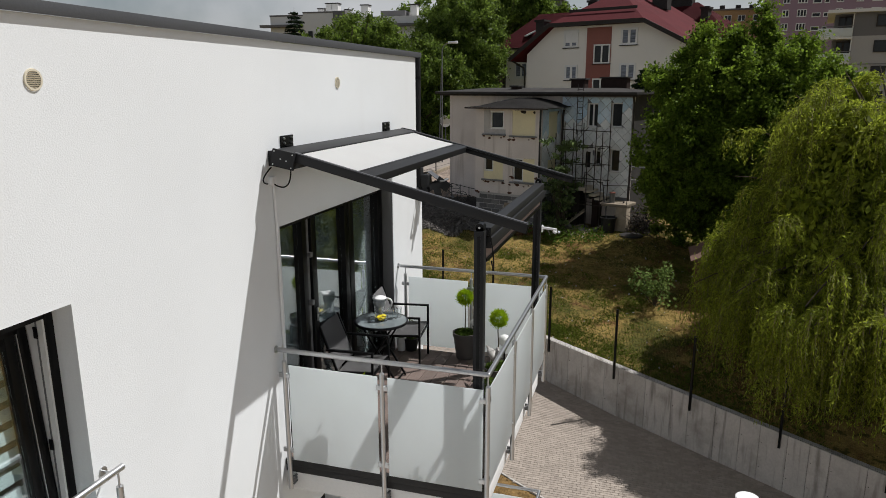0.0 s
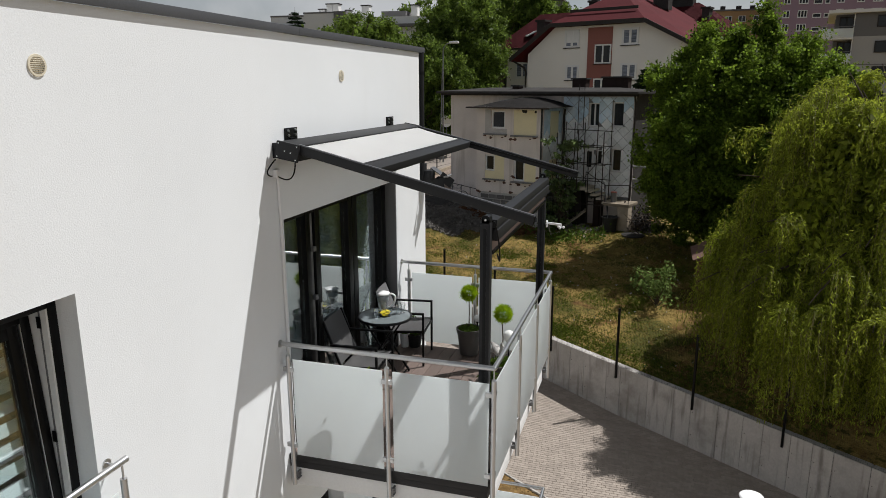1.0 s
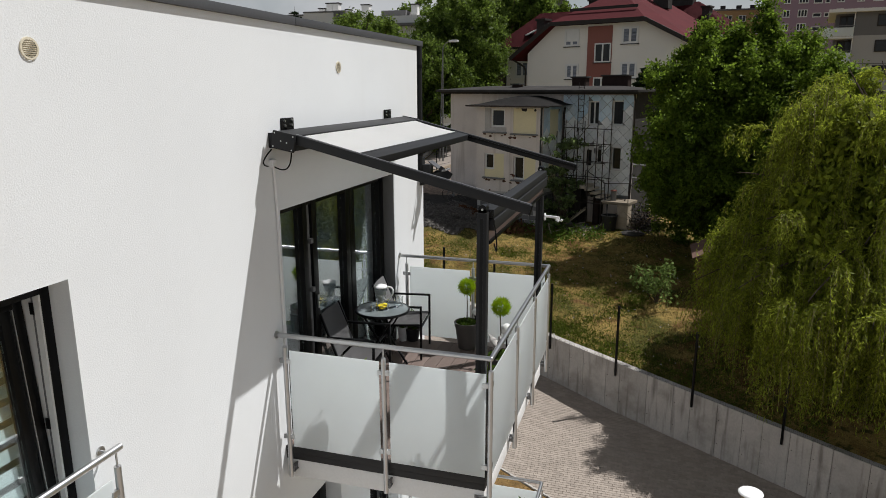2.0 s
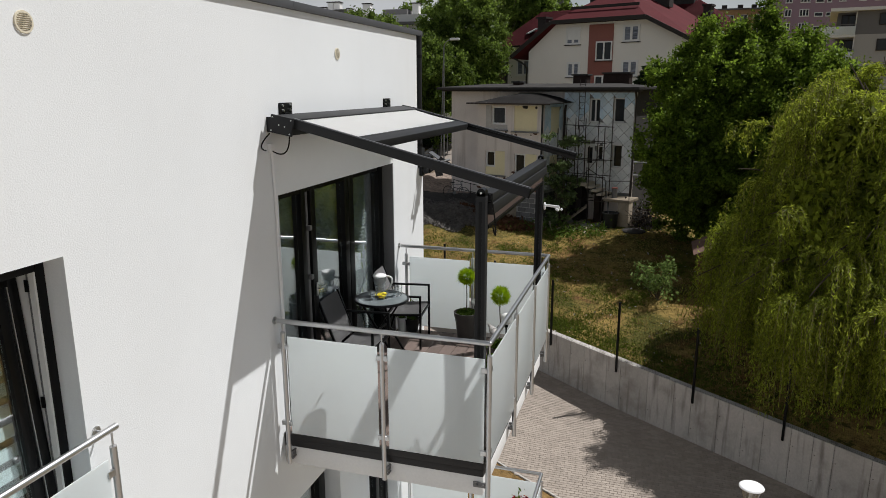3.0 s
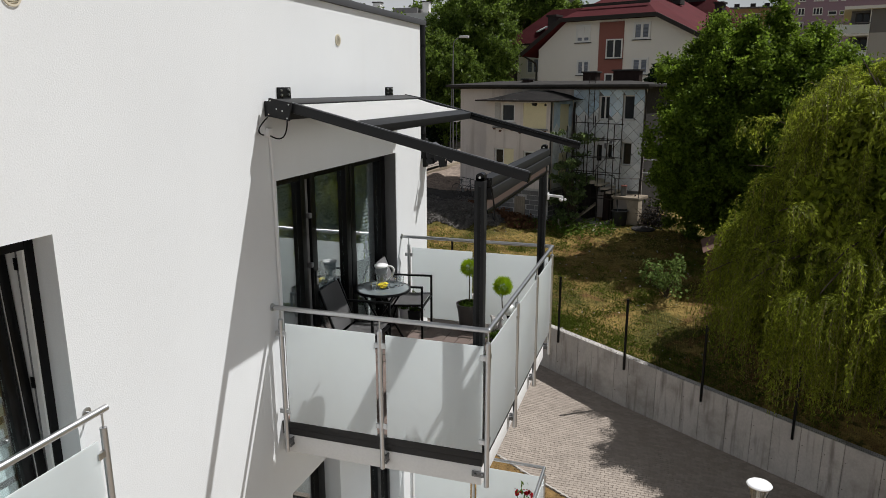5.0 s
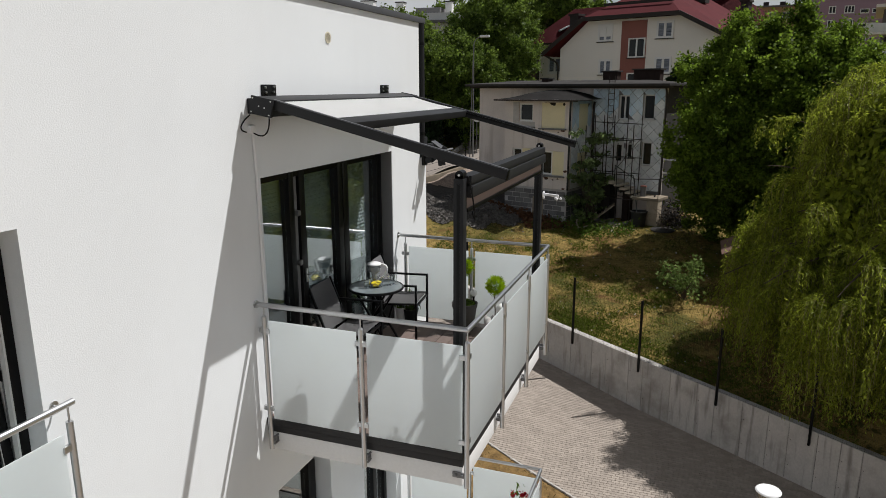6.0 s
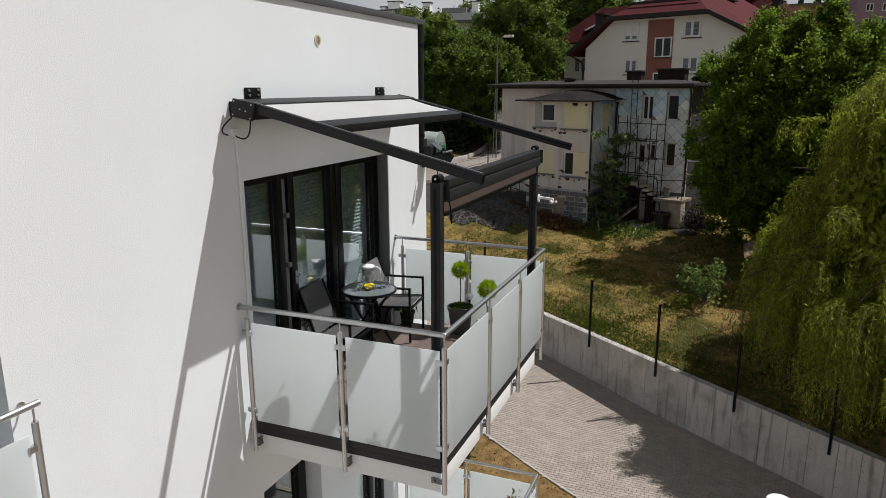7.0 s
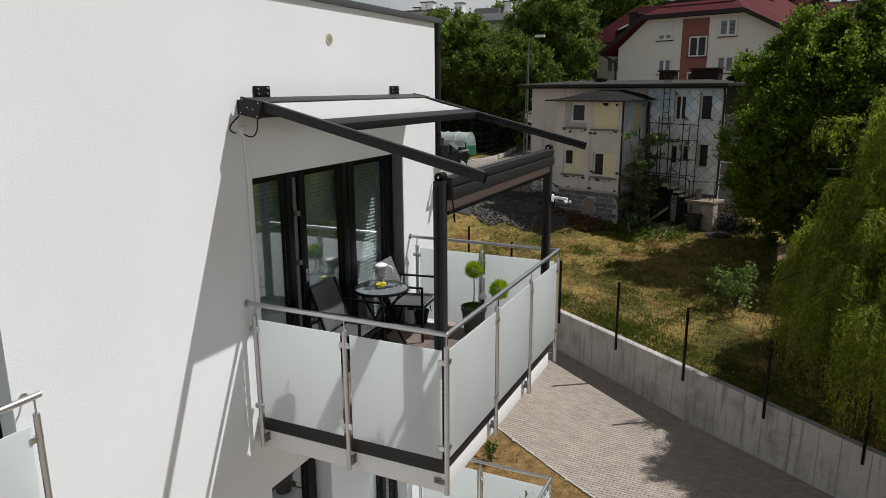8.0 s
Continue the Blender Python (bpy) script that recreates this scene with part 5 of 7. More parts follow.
def flats(name, x, y, turn, w, d, z0, z1, material, label, cols, rows, ww, wh, step, top, skip=()):
    h = site(name, x, y, turn, label, "apartment building")
    part_in("wall", box(B(), 0, w, 0, d, z0, z1), material, h, "", None)
    part_in("roof", box(B(), -0.2, w + 0.2, -0.2, d + 0.2, z1, z1 + 0.35), GREYBLK, h)
    for r in range(rows):
        for c in range(cols):
            if (c, r) in skip:
                continue
            cx = (c + 0.5) * w / cols
            z = top - step * r
            k = ww * (1.0 if (c + r) % 3 else 0.7)
            casement(h, cx - k / 2, cx + k / 2, z - wh, z, -0.02, -1, bars=1 if k > 0.8 * ww else 0, fw=0.12, sill=False)
    return h


h = site("lilac_apartment_block", 24.9, 165.0, 0, "lilac rendered apartment block with white windows", "apartment building")
part_in("wall", box(B(), 0, 62, 0, 19, 4, 48), LILAC, h, "", None)
part_in("roof", box(B(), -0.2, 62.2, -0.2, 19.2, 48, 48.4), GREYBLK, h)
for r in range(7):
    z = 28.2 - 2.7 * r
    for x0 in (0.0, 13.5, 27.0, 40.5):
        for a, b, lift_, n in ((1.5, 2.8, 0.0, 1), (4.3, 6.1, 0.0, 2), (7.1, 8.7, -0.7, 0), (9.2, 10.1, -0.7, 0), (11.4, 12.7, 0.0, 1)):
            casement(h, x0 + a, x0 + b, z - (1.45 if n else 0.85) + lift_, z + lift_, -0.02, -1, bars=n, fw=0.14, sill=True)
h = flats("ochre_apartment_block", -14.0, 179.0, 0, 38.4, 14, 4, 27.1, OCHRE, "ochre rendered apartment block", 13, 5, 1.6, 1.4, 2.75, 26.0)
for x in (15.0, 20.5, 26.0, 29.5, 33.0, 36.0):
    part_in("chimney", box(B(), x, x + 1.1, 5, 6.0, 27.45, 28.7), DARKWOOD, h)
g = site("grey_apartment_block", 21.1, 93.0, -11, "pale grey apartment block with glass balconies", "apartment building")
part_in("wall", box(B(), 2.7, 27, 0, 14, 3, 15.7), PALEBLK, g, "", None)
part_in("upper_wall", box(B(), 2.7, 27, 0, 14, 15.7, 18.25), GREYBLK, g, "darker grey top storey", None)
part_in("recess_wall", box(B(), 0.75, 2.7, 1.9, 14, 3, 18.25), GREYBLK, g, "", None)
part_in("roof", box(B(), -0.05, 27.4, -0.7, 14.4, 18.25, 18.6), WHITEBLK, g)
part_in("downpipe", box(B(), 2.55, 2.66, -0.1, -0.01, 4, 18.2), WHITEBLK, g)
part_in("band", box(B(), 2.72, 26.9, -0.03, -0.001, 12.55, 12.65), GREYBLK, g)
for z in (18.0, 15.22, 12.44, 9.66):
    for x0, x1 in ((4.85, 6.35), (8.6, 10.0), (12.5, 13.9)):
        casement(g, x0, x1, z - 1.35, z - 0.05, -0.02, -1, DARKWOOD, 0.11, 0, False)
    casement(g, 1.15, 2.6, z - 2.3, z, 1.88, -1, DARKWOOD, 0.12, 1, False)
    bl = part_in("balcony", box(B(), -0.8, 2.68, -0.4, 1.89, z - 2.6, z - 2.35), WHITEBLK, g, "balcony with frosted glass front")
    part_in("balcony_glass", box(B(), -0.8, 2.6, -0.43, -0.405, z - 2.34, z - 1.4), FROST, bl)
    part_in("balcony_glass", box(B(), -0.83, -0.805, -0.4, 1.85, z - 2.34, z - 1.4), FROST, bl)
    part_in("balcony_rail", box(B(), -0.85, 2.66, -0.46, -0.40, z - 1.25, z - 1.17), GREYBLK, bl)
h = site("white_apartment_block", -44.5, 80.0, 4, "low white apartment block with grey corner and roof stacks", "apartment building")
part_in("wall", box(B(), 0.75, 5.3, 0, 10, 6, 18.75), WHITEBLK, h, "", None)
part_in("wall", box(B(), 5.3, 9.25, -0.4, 10, 6, 19.0), WHITEBLK, h, "", None)
part_in("wall", box(B(), 9.25, 10.8, -0.5, 10, 6, 19.1), GREYBLK, h, "dark grey corner", None)
part_in("wall", box(B(), 10.8, 20.8, 0.3, 10, 6, 18.4), WHITEBLK, h, "", None)
part_in("parapet", box(B(), 0.7, 5.3, -0.06, -0.001, 18.62, 18.8), GREYBLK, h)
part_in("parapet", box(B(), 5.28, 9.25, -0.46, -0.401, 18.9, 19.06), GREYBLK, h)
part_in("canopy", box(B(), -0.3, 5.2, -0.9, 0, 17.3, 17.6), GREYBLK, h)
part_in("roof", box(B(), 13.5, 21.4, -0.6, 10.4, 17.2, 17.5), GREYBLK, h)
part_in("attic", box(B(), 14.5, 17.6, 2, 8, 18.41, 19.2), GREYBLK, h)
for x, w_, z1 in ((1.9, 0.5, 19.2), (5.9, 0.8, 19.7), (6.95, 0.75, 20.3), (7.75, 0.8, 20.3), (9.5, 0.5, 19.5), (11.6, 0.95, 20.0), (18.0, 0.8, 19.9)):
    c = part_in("chimney", box(B(), x, x + w_, 3, 4, 18.3, z1), WHITEBLK, h, "white chimney stack")
    part_in("chimney_cap", box(B(), x - 0.1, x + w_ + 0.1, 2.9, 4.1, z1, z1 + 0.12), DARKWOOD, c)
for x0, x1 in ((5.95, 6.5), (8.15, 8.85)):
    casement(h, x0, x1, 15.3, 16.8, -0.42, -1, DARKWOOD, 0.1, 0, False)
bl = part_in("balcony", box(B(), 18.6, 22.4, -2.2, 0.28, 13.6, 13.9), WHITEBLK, h)
for i in range(6):
    part_in("balcony_post", box(B(), 18.7 + 0.72 * i, 18.78 + 0.72 * i, -2.2, -2.1, 13.9, 15.2), WHITEBLK, bl)
part_in("balcony_rail", box(B(), 18.6, 22.4, -2.22, -2.08, 15.2, 15.35), WHITEBLK, bl)
h = flats("grey_apartment_block", -22.4, 84.0, 4, 14, 10, 6, 20.0, GREYBLK, "tall grey apartment block between the trees", 5, 3, 1.2, 1.5, 3.0, 18.8)

# ---- retaining wall, fence, paving ----
rw = thing("retaining_wall", spot(0, 0.12, 0), "cast concrete retaining wall with form joints and stains", "retaining wall", kind="structure")
random.seed(12)
JOINTS = [-11.9]
while JOINTS[-1] < 15.6:
    JOINTS.append(JOINTS[-1] + random.choice((0.5, 0.55, 0.72, 0.8, 0.86, 0.95)))
for a, b in zip(JOINTS, JOINTS[1:]):
    a, b, proud = a + 0.004, b - 0.004, random.uniform(0.0, 0.008)
    bm = B()
    vs = []
    for s, p, top in ((a, -proud, 0), (b, -proud, 0), (b, 0.24, 0), (a, 0.24, 0), (a, -proud, 1), (b, -proud, 1), (b, 0.24, 1), (a, 0.24, 1)):
        vs.append(bm.verts.new(spot(s, p, wall_top(s) if top else pave_z(s) - 0.35)))
    for f in ((3, 2, 1, 0), (4, 5, 6, 7), (0, 1, 5, 4), (1, 2, 6, 5), (2, 3, 7, 6), (3, 0, 4, 7)):
        bm.faces.new([vs[k] for k in f])
    es = [e for e in bm.edges]
    bmesh.ops.bevel(bm, geom=es, offset=0.008, segments=1, affect="EDGES")
    pn = part("wall_panel", bm, CONCRETE, rw)
    bm = B()
    for h in (0.42, 1.15):
        q0 = spot(a + 0.06, -proud, pave_z(a) + h)
        tube(bm, q0, q0 - Vector((WN.x, WN.y, 0)) * 0.004, 0.012, seg=8)
    part("tie_hole", bm, BLACKFR, pn)
bm = B()
vs = [bm.verts.new(spot(s, p, (wall_top(s) - 0.02) if t else pave_z(s) - 0.3)) for t in (0, 1) for s, p in ((-11.7, 0.02), (15.9, 0.02), (15.9, 0.22), (-11.7, 0.22))]
for f in ((3, 2, 1, 0), (4, 5, 6, 7), (0, 1, 5, 4), (1, 2, 6, 5), (2, 3, 7, 6), (3, 0, 4, 7)):
    bm.faces.new([vs[k] for k in f])
part("core", bm, DECKEDGE, rw, "dark joints")

fence = thing("mesh_fence", spot(0, -0.04, 1.3), "black steel posts with welded wire mesh on the wall", "fence")
FP = [-0.03 + 2.55 * i for i in range(-5, 7)]
for s in FP:
    q = spot(s, -0.035, 0)
    t = wall_top(s)
    bm = box(B(), -0.03, 0.03, -0.03, 0.03, t - 0.42, t + 1.88, 0.004, Matrix.Translation((q.x, q.y, 0)) @ Matrix.Rotation(math.atan2(WD.y, WD.x), 4, "Z"))
    p = part("post", bm, BLACKFR, fence)
    part("cap", box(B(), -0.034, 0.034, -0.034, 0.034, t + 1.88, t + 1.90, 0.003, Matrix.Translation((q.x, q.y, 0)) @ Matrix.Rotation(math.atan2(WD.y, WD.x), 4, "Z")), BLACKFR, p)
for a, b in zip(FP, FP[1:]):
    vv = []

    def wire(s0, z0, s1, z1, r, p=-0.012):
        A, C = spot(s0, p, z0), spot(s1, p, z1)
        o = Vector((0, 0, r)) if abs(s1 - s0) > 0.01 else Vector((WD.x * r, WD.y * r, 0))
        vv.append([A - o, C - o, C + o, A + o])

    k = int((b - a) / 0.05)
    for i in range(1, k):
        s = a + (b - a) * i / k
        t = wall_top(s)
        wire(s, t + 0.02, s, t + 1.8, 0.0016)
    for j in range(10):
        wire(a, wall_top(a) + 0.03 + 0.195 * j, b, wall_top(b) + 0.03 + 0.195 * j, 0.002, -0.014)
    me = quads("mesh", np.array([[list(c) for c in w] for w in vv]) - np.array(place(fence)), BLACKFR)
    o = new("wire_panel", me)
    o.parent = fence

# paving: bed, joined pavers, and loose pavers along the wall
EDGE0, EDGE1 = spot(-3.2, -5.23).to_2d(), spot(7.0, -5.23).to_2d()
ED = (EDGE1 - EDGE0).normalized()
EN = Vector((-ED.y, ED.x))


def paved(x, y):
    s, p = along(x, y)
    return p < 0.11 and (Vector((x, y)) - EDGE0).dot(EN) > 0


bm = B()
rows_ = [[bm.verts.new(spot(q, p, pave_z(q) - 0.012)) for q in (-11.5, -9.0, 2.5, 13.0, 18.5)] for p in (0.0, -5.23)]
for i in range(4):
    bm.faces.new((rows_[0][i], rows_[1][i], rows_[1][i + 1], rows_[0][i + 1]))
solid("road_1", bm, JOINT, "sandy bed of the block-paved drive", "road", "structure")
paving = thing("paving", spot(0, -2, pave_z(0)), "grey-brown concrete block paving of the drive", "paving", kind="structure")
PW, PH = 0.20, 0.10
pa = math.radians(-27.5 + 33)
pd, pn_ = Vector((math.cos(pa), math.sin(pa))), Vector((-math.sin(pa), math.cos(pa)))
rest, loose = [], []
for j in range(-170, 60):
    for i in range(-60, 75):
        q = Vector((1.2, 20.0)) + pd * ((i + (0.5 if j % 2 else 0)) * PW) + pn_ * (j * PH)
        if not paved(q.x, q.y):
            continue
        s, p = along(q.x, q.y)
        if -7.5 < s < 11 and -9.5 < p < 0.10:
            (loose if (-1.6 < s < 0.4 and -3.2 < p < -0.1) else rest).append((q.x, q.y))
rest += loose[300:]
loose = loose[:300]
hw, hh, bv = PW / 2 - 0.0018, PH / 2 - 0.0018, 0.005
corner = [(-1, -1), (1, -1), (1, 1), (-1, 1)]
Vv = []
for x, y in rest:
    z = pave_z(along(x, y)[0]) + 0.004 * (((x * 37.7 + y * 91.3) % 1) - 0.5)
    top = [(x + pd.x * a * (hw - bv) + pn_.x * b * (hh - bv), y + pd.y * a * (hw - bv) + pn_.y * b * (hh - bv), 0) for a, b in corner]
    low = [(x + pd.x * a * hw + pn_.x * b * hh, y + pd.y * a * hw + pn_.y * b * hh, 0) for a, b in corner]
    top = [(u, w, z + (pave_z(along(u, w)[0]) - pave_z(along(x, y)[0]))) for u, w, _ in top]
    low = [(u, w, z - 0.012 + (pave_z(along(u, w)[0]) - pave_z(along(x, y)[0]))) for u, w, _ in low]
    Vv.append(top + low)
Vv = np.array(Vv, dtype=np.float32) - np.array(place(paving), dtype=np.float32)
n = len(Vv)
idx = np.arange(n)[:, None] * 8
faces = np.concatenate([idx + np.array([[0, 1, 2, 3]]), idx + np.array([[4, 5, 1, 0]]), idx + np.array([[5, 6, 2, 1]]), idx + np.array([[6, 7, 3, 2]]), idx + np.array([[7, 4, 0, 3]])])
me = bpy.data.meshes.new("pavers")
me.from_pydata(Vv.reshape(-1, 3).tolist(), [], faces.tolist())
me.materials.append(PAVER)
o = new("joined_pavers", me)
o.parent = paving
o["kind"] = "stuff"
me_pav = mesh_of(box(B(), -hw, hw, -hh, hh, -0.03, 0.0, 0.005), PAVERP)
tip = Vector((0, 0, 1)).rotation_difference(Vector((0.13 * WD.x, 0.13 * WD.y, 1)).normalized()).to_matrix().to_4x4() @ Matrix.Rotation(pa, 4, "Z")
for x, y in loose:
    o = new("paver", me_pav)
    o.parent = paving
    o.matrix_basis = Matrix.Translation(Vector((x, y, pave_z(along(x, y)[0]))) - place(paving)) @ tip
kerb = thing("kerb", Vector((EDGE0.x, EDGE0.y, pave_z(0))), "narrow grey concrete kerb along the paving", "kerb", kind="structure")
for i in range(14):
    a, b = EDGE0 + ED * (i * 0.8 + 0.004 - 0.6), EDGE0 + ED * (i * 0.8 + 0.796 - 0.6)
    za, zb = pave_z(along(*a)[0]), pave_z(along(*b)[0])
    part("kerb_stone", bar(B(), (a.x, a.y, za - 0.05), (b.x, b.y, zb - 0.05), 0.05, 0.11, 0.005), CONCRETE, kerb)
bm = B()
c = [EDGE0 - ED * 6 - EN * 0.03, EDGE1 + ED * 7 - EN * 0.03, EDGE1 + ED * 7 - EN * 7, EDGE0 - ED * 6 - EN * 7]
bm.faces.new([bm.verts.new((q.x, q.y, 0)) for q in c])
bmesh.ops.subdivide_edges(bm, edges=bm.edges[:], cuts=40, use_grid_fill=True)
for w in bm.verts:
    w.co.z = pave_z(along(w.co.x, w.co.y)[0]) - 0.03 + 0.04 * noise.noise((w.co.x * 0.8, w.co.y * 0.8, 2))
solid("verge", bm, DRYSOIL, "parched brown grass verge beside the building", "verge", "structure", smooth=60)

# unseen forecourt, added so that pale ground throws light up at the wall
bm = B()
k7 = EDGE1 + ED * 7 - EN * 7
k0 = EDGE0 - EN * 7
k0 = k0 + ED * ((0.02 - k0.x) / ED.x)
c = [k0, k7, EDGE1 + ED * 7, spot(18.5, -16.0), spot(18.5, 0.0), Vector((34, 5)), Vector((34, -28)), Vector((0.02, -28))]
bm.faces.new([bm.verts.new((q.x, q.y, 0)) for q in c])
bmesh.ops.triangulate(bm, faces=bm.faces[:])
for _ in range(3):
    bmesh.ops.subdivide_edges(bm, edges=bm.edges[:], cuts=1, use_grid_fill=True)
for w in bm.verts:
    w.co.z = pave_z(along(w.co.x, w.co.y)[0]) - 0.02
solid("pavement", bm, PAVERP, "unseen paved forecourt added to bounce light onto the wall", "pavement", "structure", smooth=60)

# road, kerbs, yard gravel beside the derelict house
road_pts = [(-21.0, 27.0), (-16.5, 33.5), (-13.5, 38.5), (-12.0, 42.5), (-11.5, 46.5), (-11.9, 52.0), (-13.2, 58.0), (-15.0, 66.0)]


def strip(pts, half, lift, n=10):
    out_ = []
    for (x0, y0), (x1, y1) in zip(pts, pts[1:]):
        for k in range(n):
            out_.append(Vector((x0 + (x1 - x0) * k / n, y0 + (y1 - y0) * k / n)))
    out_.append(Vector(pts[-1]))
    bm = B()
    rows = []
    for i, q in enumerate(out_):
        t = (out_[min(i + 1, len(out_) - 1)] - out_[max(i - 1, 0)]).normalized()
        nn = Vector((-t.y, t.x))
        zc = ground_z(q.x, q.y) + lift
        rows.append([bm.verts.new((q.x + nn.x * h, q.y + nn.y * h, zc + (0.02 if abs(h) < half else -0.10))) for h in (-half - 0.2, -half + 0.01, 0, half - 0.01, half + 0.2)])
    for a, b in zip(rows, rows[1:]):
        for k in range(4):
            bm.faces.new((a[k], a[k + 1], b[k + 1], b[k]))
    return bm


ROAD_HALF = 1.5
solid("road_2", strip(road_pts, ROAD_HALF, 0.12), ROAD, "pale dusty road climbing past the house", "road", "structure", smooth=60)


def beside(off, y0, y1, step):
    """Points at a distance to the side of the road's middle line."""
    out_ = []
    for (xa, ya), (xb, yb) in zip(road_pts, road_pts[1:]):
        t = Vector((xb - xa, yb - ya))
        n = max(1, int(t.length / step))
        for k in range(n):
            q = Vector((xa, ya)) + t * (k / n) + Vector((t.y, -t.x)).normalized() * off
            if y0 < q.y < y1:
                out_.append(Vector((q.x, q.y, ground_z(q.x, q.y))))
    return out_


kw = thing("kerb_wall", (-10.4, 41.0, ground_z(-10.4, 41)), "low brown kerb wall along the road", "kerb")
line = beside(ROAD_HALF + 0.25, 33.5, 52, 1.6)
for a, b in zip(line, line[1:]):
    part("kerb_section", bar(B(), a + Vector((0, 0, 0.06)), b + Vector((0, 0, 0.06)), 0.22, 0.46, 0.01), TIMBER, kw)
fk = thing("kerb", (-13.2, 46.0, ground_z(-13.2, 46)), "pale concrete kerb on the far side of the road", "kerb", kind="structure")
line = beside(-ROAD_HALF - 0.22, 33, 60, 2.0)
for a, b in zip(line, line[1:]):
    part("kerb_stone", bar(B(), a + Vector((0, 0, 0.12)), b + Vector((0, 0, 0.12)), 0.16, 0.32, 0.01), CONCRETE, fk)
for off, y0, y1, tall, label in ((ROAD_HALF + 0.3, 35.5, 47, 1.25, "thin dark posts and wires on the kerb wall"), (-ROAD_HALF - 0.5, 38, 58, 1.2, "dark wire fence behind the road")):
    line = beside(off, y0, y1, 2.9)
    rf2 = thing("road_fence", line[0], label, "fence", "road fences")
    for i, q in enumerate(line):
        part("post", tube(B(), q, q + Vector((0, 0, tall + 0.25)), 0.035, seg=8), BLACKFR, rf2)
        if i:
            for h in (0.35, 0.75, 1.15):
                part("wire", tube(B(), line[i - 1] + Vector((0, 0, h + 0.2)), q + Vector((0, 0, h + 0.2)), 0.010, seg=5), BLACKFR, rf2)


def yard(name, x0, x1, y0, y1, inside, lift, material, label):
    """A sheet draped just over the ground, with a ragged edge."""
    bm = B()
    st_ = 0.3
    vs = {}
    for i in range(int((x1 - x0) / st_) + 1):
        for j in range(int((y1 - y0) / st_) + 1):
            x, y = x0 + i * st_, y0 + j * st_
            if inside(x, y):
                vs[i, j] = bm.verts.new((x, y, rise(x, y) + lift + 0.05 * noise.noise((x * 0.9, y * 0.9, 3))))
    for i, j in list(vs):
        if (i + 1, j) in vs and (i, j + 1) in vs and (i + 1, j + 1) in vs:
            bm.faces.new((vs[i, j], vs[i + 1, j], vs[i + 1, j + 1], vs[i, j + 1]))
    solid(name, bm, material, label, "ground", "structure", smooth=60)


yard("gravel_yard", -15, -4.2, 36.0, 46, lambda x, y: x < -11.6 + (y - 36) * 0.22 + 1.2 + 3.6 * (y < 41.5) + 2 and x > -14.6 + (y - 36) * 0.42 and y > 38.5 + 0.3 * math.sin(x * 1.7), 0.07, PALEGRAVEL, "pale sunlit gravel yard below the road")
# dark gravel, carried on northwards to paint in the house's shade
yard("shaded_rubble_ground", -12.5, -4.4, 31.6, 39.4, lambda x, y: y > 32.3 + 0.35 * math.sin(x * 2.1) + 0.35 * abs(x + 7.5) * (x > -7.5) and y < 39.2, 0.05, SHADED_RUBBLE, "dark rubble and gravel beside the house, its shade painted in")

rng = np.random.default_rng(5)


def scatter(inside, x0, x1, y0, y1, k):
    out_ = []
    while len(out_) < k:
        x, y = rng.uniform(x0, x1), rng.uniform(y0, y1)
        if inside(x, y):
            out_.append((x, y, ground_z(x, y)))
    return np.array(out_)


def in_gravel(x, y):
    return ((x + 7.4) / 2.9) ** 2 + ((y - 34.6) / 2.6) ** 2 < 1 + 0.25 * math.sin(x * 3 + y * 2)


pts = scatter(in_gravel, -11, -3, 31, 38, 9000)
bump_ = 0.35 * np.exp(-(((pts[:, 0] + 6.9) / 1.6) ** 2 + ((pts[:, 1] - 34.4) / 1.2) ** 2))
pts[:, 2] += 0.03 + bump_
st = []
for k in range(3):
    d = rng.normal(size=(len(pts), 4, 3)) * np.array([0.05, 0.05, 0.035])
    st.append(pts[:, None, :] + d)
me = quads("stones", np.concatenate(st), GRAVEL)
tagged(new("gravel_heap", me), "dark grey gravel and rubble heap on the ground", "gravel", "", "stuff")

# blades and weeds on the lawn
RI = ruin.matrix_basis.inverted()


def on_lawn(x, y):
    q = RI @ Vector((x, y, 0))
    return 0.3 < along(x, y)[1] and not (-7.2 < q.x < 3.8 and -0.1 < q.y < 5.6) and not in_gravel(x, y)


LAWN_BOX = scatter(on_lawn, -7.5, 9.5, 20.0, 36.5, 80000)
LAWN_BOX[:, 2] -= 0.012


def tufts(pts, size, long, material, name, label, per=1, spread=0.03):
    pts = np.repeat(pts, per, axis=0)
    k = len(pts)
    if per > 1:
        pts = pts + rng.normal(size=(k, 3)) * np.array([spread, spread, 0])
    d = rng.normal(size=(k, 3)) * np.array([0.7, 0.7, 0.25])
    d[:, 2] = np.abs(d[:, 2]) + 0.45
    d /= np.linalg.norm(d, axis=1)[:, None]
    w = np.cross(d, rng.normal(size=(k, 3)))
    w /= np.linalg.norm(w, axis=1)[:, None]
    s = size * rng.uniform(0.5, 1.4, size=(k, 1))
    V_ = np.stack([pts - w * s, pts + w * s, pts + d * s * long + w * s * 0.2, pts + d * s * long - w * s * 0.2], axis=1)
    return tagged(new(name, quads(name, V_, material)), label, "grass", "", "stuff")


